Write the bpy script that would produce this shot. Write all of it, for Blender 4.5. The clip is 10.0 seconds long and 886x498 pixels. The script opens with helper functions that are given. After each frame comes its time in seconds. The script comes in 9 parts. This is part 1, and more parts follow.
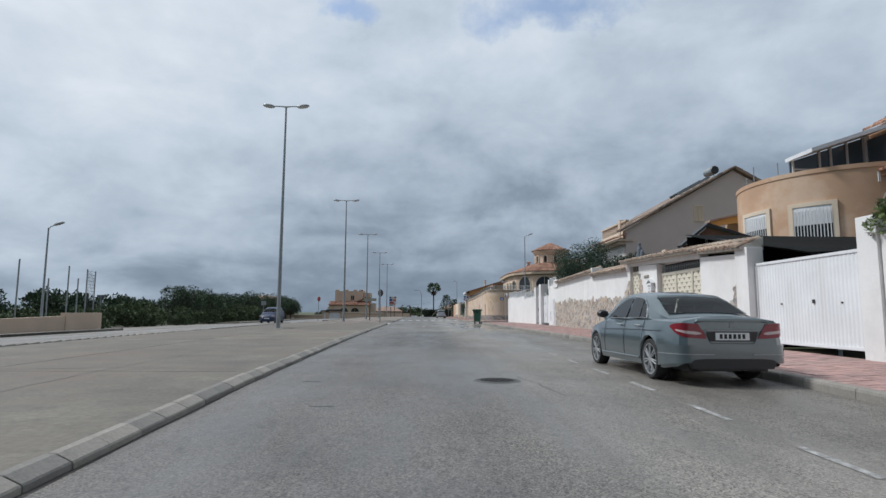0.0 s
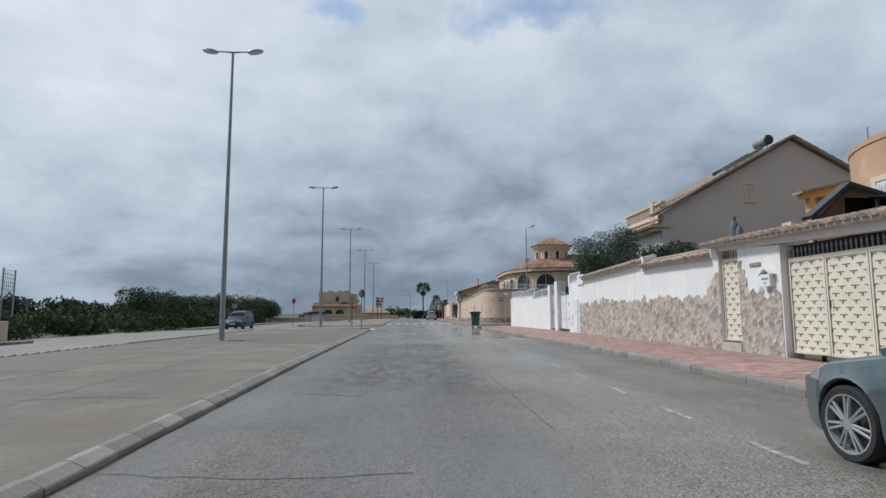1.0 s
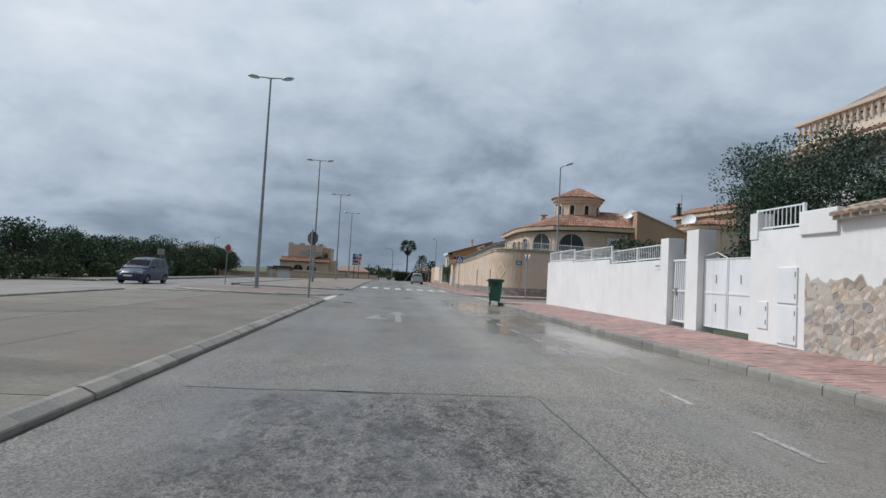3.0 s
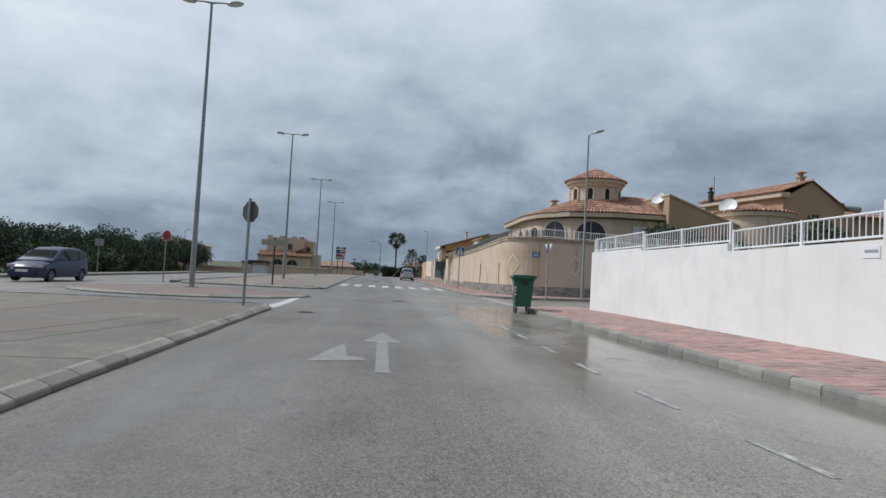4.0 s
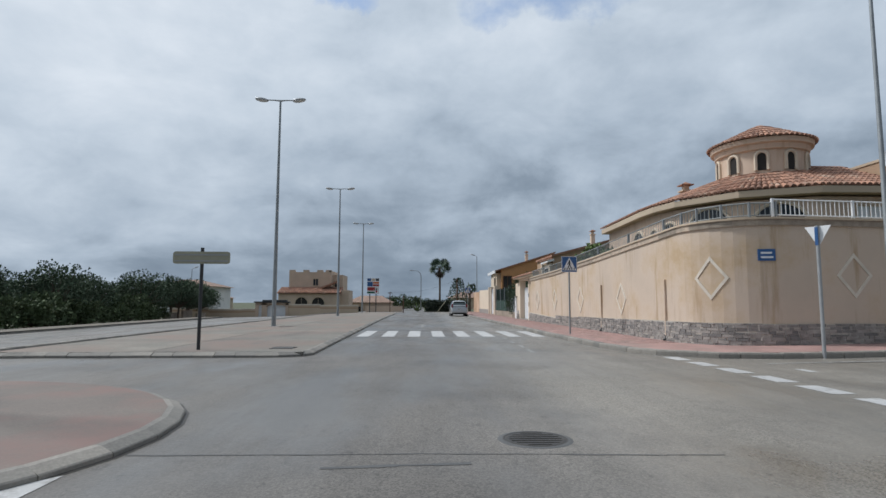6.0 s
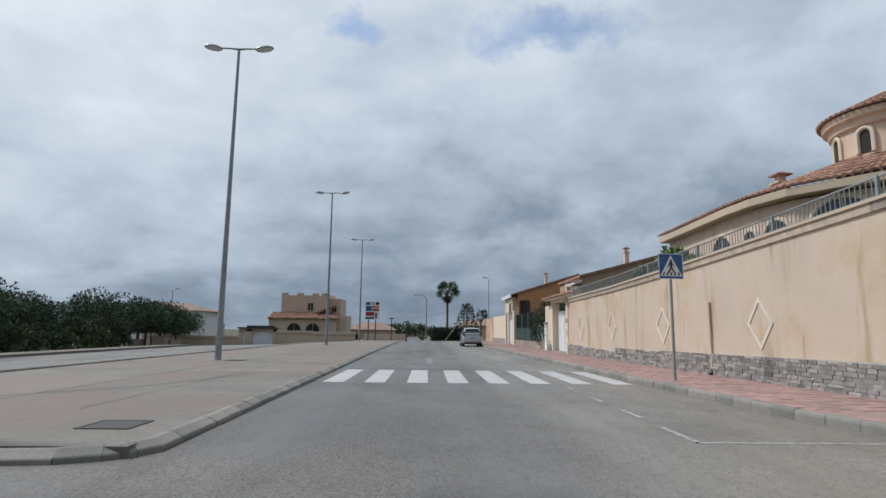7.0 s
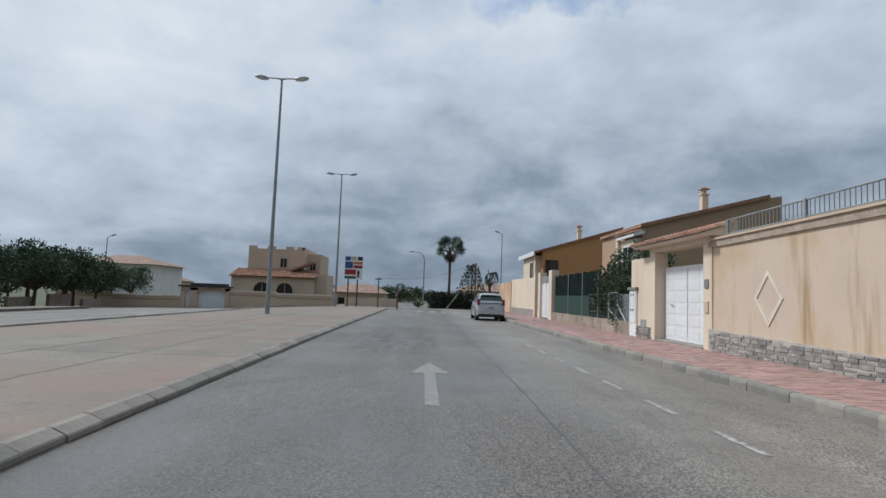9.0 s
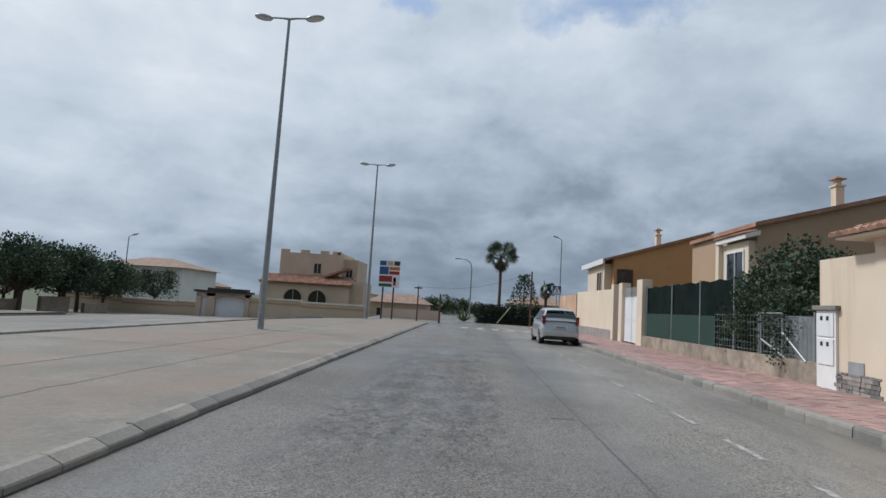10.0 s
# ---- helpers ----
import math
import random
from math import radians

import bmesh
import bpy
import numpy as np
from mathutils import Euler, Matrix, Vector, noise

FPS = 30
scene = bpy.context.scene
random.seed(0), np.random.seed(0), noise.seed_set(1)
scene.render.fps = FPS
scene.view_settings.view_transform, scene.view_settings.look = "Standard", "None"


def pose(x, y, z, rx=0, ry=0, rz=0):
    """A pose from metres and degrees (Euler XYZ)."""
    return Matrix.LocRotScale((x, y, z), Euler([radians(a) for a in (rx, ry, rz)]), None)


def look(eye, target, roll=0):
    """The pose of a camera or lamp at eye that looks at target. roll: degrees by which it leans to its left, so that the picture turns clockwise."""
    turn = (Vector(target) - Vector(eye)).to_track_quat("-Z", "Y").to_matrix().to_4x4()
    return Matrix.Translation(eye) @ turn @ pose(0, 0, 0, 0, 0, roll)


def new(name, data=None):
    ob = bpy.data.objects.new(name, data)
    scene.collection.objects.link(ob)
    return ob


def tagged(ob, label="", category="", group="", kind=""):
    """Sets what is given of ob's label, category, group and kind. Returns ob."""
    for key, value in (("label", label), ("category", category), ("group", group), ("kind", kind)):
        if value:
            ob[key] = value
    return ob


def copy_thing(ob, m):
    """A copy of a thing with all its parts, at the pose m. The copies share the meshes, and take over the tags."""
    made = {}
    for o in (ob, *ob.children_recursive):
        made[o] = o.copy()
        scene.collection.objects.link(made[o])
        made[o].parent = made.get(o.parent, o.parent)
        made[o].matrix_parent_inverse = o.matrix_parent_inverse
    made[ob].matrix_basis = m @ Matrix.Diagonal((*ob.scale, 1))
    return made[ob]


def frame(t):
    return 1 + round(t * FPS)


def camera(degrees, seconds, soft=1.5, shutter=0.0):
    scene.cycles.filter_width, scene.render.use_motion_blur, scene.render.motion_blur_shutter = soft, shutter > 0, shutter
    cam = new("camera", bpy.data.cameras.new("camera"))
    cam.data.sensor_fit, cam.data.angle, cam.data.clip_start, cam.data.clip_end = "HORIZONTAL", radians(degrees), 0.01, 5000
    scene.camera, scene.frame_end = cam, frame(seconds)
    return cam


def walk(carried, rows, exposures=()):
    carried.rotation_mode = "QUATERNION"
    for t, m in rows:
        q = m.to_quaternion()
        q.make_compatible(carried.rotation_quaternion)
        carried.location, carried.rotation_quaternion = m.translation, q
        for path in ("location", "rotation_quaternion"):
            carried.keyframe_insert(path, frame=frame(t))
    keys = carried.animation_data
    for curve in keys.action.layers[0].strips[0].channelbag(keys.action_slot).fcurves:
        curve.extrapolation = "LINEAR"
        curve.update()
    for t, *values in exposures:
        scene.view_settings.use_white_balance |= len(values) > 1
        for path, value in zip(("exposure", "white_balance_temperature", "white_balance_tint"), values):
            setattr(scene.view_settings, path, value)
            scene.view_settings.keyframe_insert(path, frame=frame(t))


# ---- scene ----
cam = camera(76.4, 10.0)
PATH = [
    (0, (1.451, -0.546, 1.064), (1.516, 1.44, 1.288), 0.3),
    (0.5, (1.38, 3.043, 1.174), (1.447, 5.028, 1.41), 1.1),
    (1, (1.399, 6.77, 1.29), (1.505, 8.754, 1.515), -0.2),
    (1.2, (1.423, 8.295, 1.282), (1.52, 10.282, 1.487), -0.2),
    (1.3, (1.433, 9.078, 1.275), (1.574, 11.06, 1.501), -0.2),
    (1.4, (1.443, 9.873, 1.269), (1.525, 11.859, 1.495), -0.2),
    (1.5, (1.446, 10.696, 1.267), (1.51, 12.684, 1.478), -0.2),
    (1.6, (1.441, 11.545, 1.268), (1.545, 13.527, 1.516), 0.1),
    (1.8, (1.413, 13.289, 1.276), (1.566, 15.271, 1.499), 1.9),
    (2, (1.385, 15.022, 1.292), (1.568, 17.005, 1.477), 3.0),
    (2.2, (1.374, 16.681, 1.314), (1.554, 18.666, 1.472), 2.3),
    (2.5, (1.321, 19.104, 1.363), (1.456, 21.098, 1.449), 1.1),
    (2.7, (1.235, 20.74, 1.392), (1.373, 22.733, 1.49), 2.3),
    (3.8, (1.377, 29.912, 1.304), (1.57, 31.901, 1.383), 3.5),
    (4, (1.381, 31.627, 1.322), (1.59, 33.615, 1.404), 3.1),
    (4.5, (1.293, 36.028, 1.306), (1.413, 38.022, 1.402), -0.0),
    (5, (1.11, 40.517, 1.299), (1.194, 42.511, 1.425), 0.4),
    (5.5, (1.0, 44.925, 1.319), (1.132, 46.915, 1.466), 1.2),
    (5.7, (1.0, 46.68, 1.33), (1.108, 48.669, 1.501), 0.8),
    (6.8, (0.909, 56.202, 1.26), (0.951, 58.186, 1.509), -0.0),
    (7, (0.879, 57.851, 1.227), (0.931, 59.83, 1.516), 0.7),
    (7.5, (0.894, 61.963, 1.259), (0.91, 63.945, 1.526), 1.2),
    (8, (0.91, 65.788, 1.261), (0.9, 67.771, 1.525), 1.1),
    (8.5, (0.907, 69.426, 1.264), (0.96, 71.418, 1.429), 2.4),
    (9, (0.851, 73.141, 1.272), (0.912, 75.133, 1.439), 2.2),
    (9.5, (0.851, 76.781, 1.28), (0.851, 78.773, 1.466), 2.1),
    (10, (0.779, 80.605, 1.337), (0.672, 82.592, 1.537), 3.6),
]
walk(cam, [(t, look(eye, target, roll)) for t, eye, target, roll in PATH],
     exposures=[(0, -0.08, 5980, 9), (10, -0.08, 5980, 9)])


# ---- light ----
SUN_AZ, SUN_EL = radians(162), radians(50)      # azimuth counted from +x towards +y
sun_data = bpy.data.lights.new("sun", "SUN")
sun_data.energy, sun_data.angle, sun_data.color = 2.95, radians(7), (1.0, 0.95, 0.88)
sun = new("sun", sun_data)
sun.matrix_world = look((math.cos(SUN_AZ) * math.cos(SUN_EL) * 50, math.sin(SUN_AZ) * math.cos(SUN_EL) * 50, math.sin(SUN_EL) * 50), (0, 0, 0))


def make_world():
    w = bpy.data.worlds.new("world")
    scene.world = w
    w.use_nodes = True
    nt = w.node_tree
    nt.nodes.clear()
    N, L = nt.nodes.new, nt.links.new

    def math_node(op, a, b=None):
        n = N("ShaderNodeMath")
        n.operation = op
        for k, v in ((0, a), (1, b)):
            if v is None:
                continue
            if isinstance(v, (int, float)):
                n.inputs[k].default_value = v
            else:
                L(v, n.inputs[k])
        return n.outputs[0]

    out, bg = N("ShaderNodeOutputWorld"), N("ShaderNodeBackground")
    sky = N("ShaderNodeTexSky")
    sky.sky_type, sky.sun_disc = "NISHITA", False
    sky.sun_elevation, sky.sun_rotation = SUN_EL, radians(90) - SUN_AZ
    co, sep = N("ShaderNodeTexCoord"), N("ShaderNodeSeparateXYZ")
    L(co.outputs["Generated"], sep.inputs[0])
    up = math_node("MAXIMUM", sep.outputs[2], 0.0)

    def cloud_noise(scale, detail, rough, offset, stretch=(1, 1, 1.7), warp=0.0):
        mp, tx = N("ShaderNodeMapping"), N("ShaderNodeTexNoise")
        mp.inputs["Location"].default_value = offset
        mp.inputs["Scale"].default_value = stretch
        L(co.outputs["Generated"], mp.inputs["Vector"]), L(mp.outputs[0], tx.inputs["Vector"])
        tx.inputs["Scale"].default_value, tx.inputs["Detail"].default_value, tx.inputs["Roughness"].default_value = scale, detail, rough
        tx.inputs["Distortion"].default_value = warp
        return tx.outputs["Fac"]

    def ramp(fac, stops):
        r = N("ShaderNodeValToRGB")
        el = r.color_ramp.elements
        while len(el) < len(stops):
            el.new(0.5)
        for e, (p, c) in zip(el, stops):
            e.position, e.color = p, (*c, 1)
        L(fac, r.inputs[0])
        return r.outputs[0]

    def mix(kind, fac, a, b):
        m = N("ShaderNodeMix")
        m.data_type, m.blend_type = "RGBA", kind
        if isinstance(fac, (int, float)):
            m.inputs[0].default_value = fac
        else:
            L(fac, m.inputs[0])
        for k, c in ((6, a), (7, b)):
            if isinstance(c, tuple):
                m.inputs[k].default_value = (*c, 1)
            else:
                L(c, m.inputs[k])
        return m.outputs[2]

    # clouds lie on a level deck, so they shrink and flatten towards the horizon
    flat = N("ShaderNodeVectorMath")
    flat.operation = "SCALE"
    L(co.outputs["Generated"], flat.inputs[0])
    L(math_node("DIVIDE", 1.0, math_node("ADD", up, 0.30)), flat.inputs["Scale"])

    def deck_noise(scale, detail, rough, offset, warp=0.0, stretch=(1, 1, 0.35)):
        mp, tx = N("ShaderNodeMapping"), N("ShaderNodeTexNoise")
        mp.inputs["Location"].default_value = offset
        mp.inputs["Scale"].default_value = stretch
        L(flat.outputs[0], mp.inputs["Vector"]), L(mp.outputs[0], tx.inputs["Vector"])
        tx.inputs["Scale"].default_value, tx.inputs["Detail"].default_value, tx.inputs["Roughness"].default_value = scale, detail, rough
        tx.inputs["Distortion"].default_value = warp
        return tx.outputs["Fac"]

    # ragged edges for the single clouds below
    ragged = N("ShaderNodeTexNoise")
    L(co.outputs["Generated"], ragged.inputs["Vector"])
    ragged.inputs["Scale"].default_value, ragged.inputs["Detail"].default_value, ragged.inputs["Roughness"].default_value = 5.5, 6, 0.62
    centred, moved = N("ShaderNodeVectorMath"), N("ShaderNodeVectorMath")
    centred.operation, moved.operation = "SUBTRACT", "MULTIPLY_ADD"
    L(ragged.outputs["Color"], centred.inputs[0])
    centred.inputs[1].default_value = (0.5, 0.5, 0.5)
    L(centred.outputs[0], moved.inputs[0])
    moved.inputs[1].default_value = (0.34, 0.34, 0.20)
    L(co.outputs["Generated"], moved.inputs[2])

    def cloud(az, el, wide, high, amount):
        """One long cloud, az degrees clockwise from +y and el above the horizon, with soft ragged edges."""
        a, e = radians(az), radians(el)
        total = None
        for axis, size in (((math.cos(a), -math.sin(a), 0), wide), ((-math.sin(a) * math.sin(e), -math.cos(a) * math.sin(e), math.cos(e)), high)):
            d = N("ShaderNodeVectorMath")
            d.operation = "DOT_PRODUCT"
            L(moved.outputs[0], d.inputs[0])
            d.inputs[1].default_value = axis
            q = math_node("POWER", math_node("ABSOLUTE", math_node("DIVIDE", d.outputs["Value"], size)), 2.0)
            total = q if total is None else math_node("ADD", total, q)
        ahead = N("ShaderNodeVectorMath")
        ahead.operation = "DOT_PRODUCT"
        L(co.outputs["Generated"], ahead.inputs[0])
        ahead.inputs[1].default_value = (math.sin(a) * math.cos(e), math.cos(a) * math.cos(e), math.sin(e))
        side = math_node("GREATER_THAN", ahead.outputs["Value"], 0.0)
        return math_node("MULTIPLY", math_node("MULTIPLY", math_node("EXPONENT", math_node("MULTIPLY", total, -1.0)), side), amount)

    def add_all(terms):
        t = terms[0]
        for k in terms[1:]:
            t = math_node("ADD", t, k)
        return t

    big = deck_noise(0.9, 4, 0.5, (3.1, 1.7, 0.2), 0.3)
    puff = deck_noise(2.4, 9, 0.53, (0.4, 5.2, 1.1), 0.35)
    billow = cloud_noise(6.5, 8, 0.58, (2.4, 1.2, 0.6), (1, 1, 1.7), 0.25)
    # the deck thickens towards the horizon and is thinner, so brighter, towards the veiled sun
    toward = N("ShaderNodeVectorMath")
    toward.operation = "DOT_PRODUCT"
    L(co.outputs["Generated"], toward.inputs[0])
    toward.inputs[1].default_value = (math.cos(SUN_AZ) * math.cos(SUN_EL), math.sin(SUN_AZ) * math.cos(SUN_EL), math.sin(SUN_EL))
    glow = math_node("MULTIPLY", math_node("POWER", math_node("MAXIMUM", toward.outputs["Value"], 0.0), 2.0), 0.50)
    # darkens the unseen sky behind the view, dimming faces turned that way
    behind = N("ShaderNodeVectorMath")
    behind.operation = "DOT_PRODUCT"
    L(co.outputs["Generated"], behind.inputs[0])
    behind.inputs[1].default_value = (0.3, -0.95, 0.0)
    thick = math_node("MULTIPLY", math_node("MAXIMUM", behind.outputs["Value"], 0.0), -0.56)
    height = math_node("MULTIPLY", math_node("POWER", up, 0.72), 0.66)
    waves = add_all([math_node("MULTIPLY", math_node("SUBTRACT", big, 0.5), 0.50), math_node("MULTIPLY", math_node("SUBTRACT", puff, 0.5), 0.62), math_node("MULTIPLY", math_node("SUBTRACT", billow, 0.5), 0.50)])
    banks = add_all([cloud(13, 11.5, 0.30, 0.028, -0.13), cloud(17, 7.5, 0.22, 0.020, 0.09), cloud(-2, 24.5, 0.20, 0.055, 0.10), cloud(-27, 23, 0.26, 0.11, 0.05),
                     cloud(-6, 14, 0.24, 0.03, -0.05), cloud(30, 22, 0.26, 0.12, 0.15), cloud(-28, 9, 0.25, 0.03, 0.03), cloud(5, 3, 0.22, 0.03, -0.06)])
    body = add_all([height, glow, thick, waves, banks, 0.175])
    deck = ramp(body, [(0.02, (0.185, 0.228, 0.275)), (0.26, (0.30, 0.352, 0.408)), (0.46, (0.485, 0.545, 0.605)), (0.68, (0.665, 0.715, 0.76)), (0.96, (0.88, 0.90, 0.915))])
    clear = mix("MULTIPLY", 1.0, sky.outputs[0], (0.19, 0.18, 0.17))
    gap = add_all([deck_noise(1.5, 7, 0.6, (6.3, 2.9, 0.4), 0.3), cloud(13, 28.5, 0.17, 0.06, 0.42), cloud(-9, 29.5, 0.07, 0.035, 0.36)])
    cover = ramp(gap, [(0.66, (1, 1, 1)), (0.86, (0.25, 0.25, 0.25))])
    L(mix("MIX", cover, clear, deck), bg.inputs[0])
    bg.inputs[1].default_value = 0.94
    L(bg.outputs[0], out.inputs[0])


make_world()


# ---- materials ----
def paint(name, base, rough=0.7, vary=0.18, scale=3.0, grain=60.0, bump=0.15, dist=0.004, metal=0.0, spot=None, spot_at=(0.55, 0.68), spot_scale=1.2,
          spec=0.5, streak=None, per_object=0.0, per_island=0.0, coat=0.0, rough_vary=0.12, stretch=(1, 1, 1)):
    """A surface with large and small variation, optional stains of another colour and fine relief."""
    m = bpy.data.materials.new(name)
    m.use_nodes = True
    nt = m.node_tree
    N, L = nt.nodes.new, nt.links.new
    bs = nt.nodes["Principled BSDF"]
    co, mp = N("ShaderNodeTexCoord"), N("ShaderNodeMapping")
    mp.inputs["Scale"].default_value = stretch
    L(co.outputs["Object"], mp.inputs[0])

    def noise_tex(s, d=4, r=0.6, vec=None):
        t = N("ShaderNodeTexNoise")
        t.inputs["Scale"].default_value, t.inputs["Detail"].default_value, t.inputs["Roughness"].default_value = s, d, r
        L(vec or mp.outputs[0], t.inputs["Vector"])
        return t.outputs["Fac"]

    def mix(kind, fac, a, b):
        x = N("ShaderNodeMix")
        x.data_type, x.blend_type = "RGBA", kind
        for k, c in ((0, fac), (6, a), (7, b)):
            if isinstance(c, (int, float)):
                x.inputs[k].default_value = c
            elif isinstance(c, tuple):
                x.inputs[k].default_value = (*c, 1)
            else:
                L(c, x.inputs[k])
        return x.outputs[2]

    def ramp(fac, lo, hi, a=(0, 0, 0), b=(1, 1, 1)):
        r = N("ShaderNodeValToRGB")
        e = r.color_ramp.elements
        e[0].position, e[0].color, e[1].position, e[1].color = lo, (*a, 1), hi, (*b, 1)
        L(fac, r.inputs[0])
        return r.outputs[0]

    dark = tuple(c * (1 - vary) for c in base)
    lite = tuple(min(1, c * (1 + vary)) for c in base)
    big, small = noise_tex(scale), noise_tex(grain, 3)
    col = ramp(big, 0.3, 0.7, dark, lite)
    col = mix("MULTIPLY", 1.0, col, ramp(small, 0.25, 0.75, (1 - vary * 0.9,) * 3, (1 + vary * 0.5,) * 3))
    if spot:
        col = mix("MIX", ramp(noise_tex(spot_scale, 6, 0.65), *spot_at), col, spot)
    if streak:
        sm = N("ShaderNodeMapping")
        sm.inputs["Scale"].default_value = (1.6, 1.6, 0.16)
        L(co.outputs["Object"], sm.inputs[0])
        col = mix("MIX", ramp(noise_tex(1.6, 5, 0.6, sm.outputs[0]), 0.56, 0.74), col, streak)
    if per_object or per_island:
        src = N("ShaderNodeObjectInfo").outputs["Random"] if per_object else N("ShaderNodeNewGeometry").outputs["Random Per Island"]
        k = per_object or per_island
        col = mix("MULTIPLY", 1.0, col, ramp(src, 0, 1, (1 - k,) * 3, (1 + k, 1 + k * 0.8, 1 + k * 0.6)))
    L(col, bs.inputs["Base Color"])
    L(ramp(big, 0.2, 0.8, (max(0.03, rough - rough_vary),) * 3, (min(1, rough + rough_vary),) * 3), bs.inputs["Roughness"])
    bs.inputs["Metallic"].default_value = metal
    bs.inputs["Specular IOR Level"].default_value = spec
    bs.inputs["Coat Weight"].default_value = coat
    bs.inputs["Coat Roughness"].default_value = 0.06
    if bump:
        bp = N("ShaderNodeBump")
        bp.inputs["Strength"].default_value, bp.inputs["Distance"].default_value = min(1, bump), dist
        L(small, bp.inputs["Height"])
        L(bp.outputs[0], bs.inputs["Normal"])
    return m


def glass(name, tint=(0.02, 0.025, 0.03), rough=0.04):
    """Dark window glass: clear coat gloss over a dim room."""
    m = bpy.data.materials.new(name)
    m.use_nodes = True
    bs = m.node_tree.nodes["Principled BSDF"]
    bs.inputs["Base Color"].default_value = (*tint, 1)
    bs.inputs["Roughness"].default_value = rough
    bs.inputs["IOR"].default_value = 1.5
    return m


def asphalt():
    m = paint("asphalt", (0.182, 0.174, 0.163), 0.5, 0.15, 0.25, 38, 0.75, 0.005, spot=(0.132, 0.127, 0.120), spot_at=(0.5, 0.68), spot_scale=0.35, rough_vary=0.0)
    nt = m.node_tree
    N, L = nt.nodes.new, nt.links.new
    bs = nt.nodes["Principled BSDF"]
    co = N("ShaderNodeTexCoord")

    def noise_at(scale, stretch, detail=4, rough=0.6):
        mp, t = N("ShaderNodeMapping"), N("ShaderNodeTexNoise")
        mp.inputs["Scale"].default_value = stretch
        t.inputs["Scale"].default_value, t.inputs["Detail"].default_value, t.inputs["Roughness"].default_value = scale, detail, rough
        L(co.outputs["Object"], mp.inputs[0]), L(mp.outputs[0], t.inputs["Vector"])
        return t.outputs["Fac"]

    def ramp(fac, lo, hi, a, b):
        r = N("ShaderNodeValToRGB")
        e = r.color_ramp.elements
        e[0].position, e[0].color, e[1].position, e[1].color = lo, (a, a, a, 1), hi, (b, b, b, 1)
        L(fac, r.inputs[0])
        return r.outputs[0]

    def times(a, b):
        x = N("ShaderNodeMix")
        x.data_type, x.blend_type = "RGBA", "MULTIPLY"
        x.inputs[0].default_value = 1.0
        L(a, x.inputs[6]), L(b, x.inputs[7])
        return x.outputs[2]

    col = bs.inputs["Base Color"].links[0].from_socket
    # bare aggregate in patches, wheel tracks along the lane, scattered pits
    sep_y = N("ShaderNodeSeparateXYZ")
    L(co.outputs["Object"], sep_y.inputs[0])
    course = None
    for a, b in ((30.0, 40.0), (68.0, 58.0)):
        r = N("ShaderNodeMapRange")
        r.interpolation_type = "SMOOTHSTEP"
        r.inputs[1].default_value, r.inputs[2].default_value = a, b
        L(sep_y.outputs[1], r.inputs[0])
        if course is None:
            course = r.outputs[0]
        else:
            q = N("ShaderNodeMath")
            q.operation = "MULTIPLY"
            L(course, q.inputs[0]), L(r.outputs[0], q.inputs[1])
            course = q.outputs[0]
    bare = times(ramp(noise_at(0.5, (1, 0.3, 1)), 0.36, 0.58, 0.45, 1.0), ramp(course, 0.0, 1.0, 1.0, 0.5))
    stones = N("ShaderNodeTexVoronoi")
    stones.inputs["Scale"].default_value = 72
    L(co.outputs["Object"], stones.inputs["Vector"])
    chips = ramp(stones.outputs["Color"], 0.05, 0.95, 0.15, 1.95)
    flat = N("ShaderNodeMix")
    flat.data_type = "RGBA"
    flat.inputs[6].default_value = (1, 1, 1, 1)
    L(bare, flat.inputs[0]), L(chips, flat.inputs[7])
    col = times(col, flat.outputs[2])
    col = times(col, ramp(noise_at(1.1, (1, 0.03, 1), 3), 0.3, 0.7, 0.86, 1.1))
    col = times(col, ramp(noise_at(9, (1, 0.5, 1), 6, 0.7), 0.30, 0.42, 0.62, 1.0))
    # crumbled dark pits in the wheel tracks
    col = times(col, ramp(noise_at(2.6, (1, 0.8, 1), 8, 0.75), 0.27, 0.34, 0.45, 1.0))
    # worn, coarser patches of the running lane
    sep0 = N("ShaderNodeSeparateXYZ")
    L(co.outputs["Object"], sep0.inputs[0])
    worn = None
    for x0, x1, y0, y1 in ((-0.5, 2.9, 15.0, 29.5), (-1.2, 1.6, 84.0, 97.0)):
        zone0 = None
        for src, a, b in ((0, x0, x0 + 0.6), (0, x1, x1 - 0.6), (1, y0, y0 + 3.0), (1, y1, y1 - 0.3)):
            r = N("ShaderNodeMapRange")
            r.interpolation_type = "SMOOTHSTEP"
            r.inputs[1].default_value, r.inputs[2].default_value = a, b
            L(sep0.outputs[src], r.inputs[0])
            if zone0 is None:
                zone0 = r.outputs[0]
            else:
                q = N("ShaderNodeMath")
                q.operation = "MULTIPLY"
                L(zone0, q.inputs[0]), L(r.outputs[0], q.inputs[1])
                zone0 = q.outputs[0]
        if worn is None:
            worn = zone0
        else:
            q = N("ShaderNodeMath")
            q.operation = "MAXIMUM"
            L(worn, q.inputs[0]), L(zone0, q.inputs[1])
            worn = q.outputs[0]
    rough_patch = N("ShaderNodeMix")
    rough_patch.data_type = "RGBA"
    rough_patch.inputs[6].default_value = (1, 1, 1, 1)
    L(worn, rough_patch.inputs[0]), L(ramp(noise_at(3.2, (1, 0.45, 1), 8, 0.72), 0.34, 0.60, 0.36, 1.12), rough_patch.inputs[7])
    col = times(col, rough_patch.outputs[2])
    pitted = N("ShaderNodeMix")
    pitted.data_type = "RGBA"
    pitted.inputs[6].default_value = (1, 1, 1, 1)
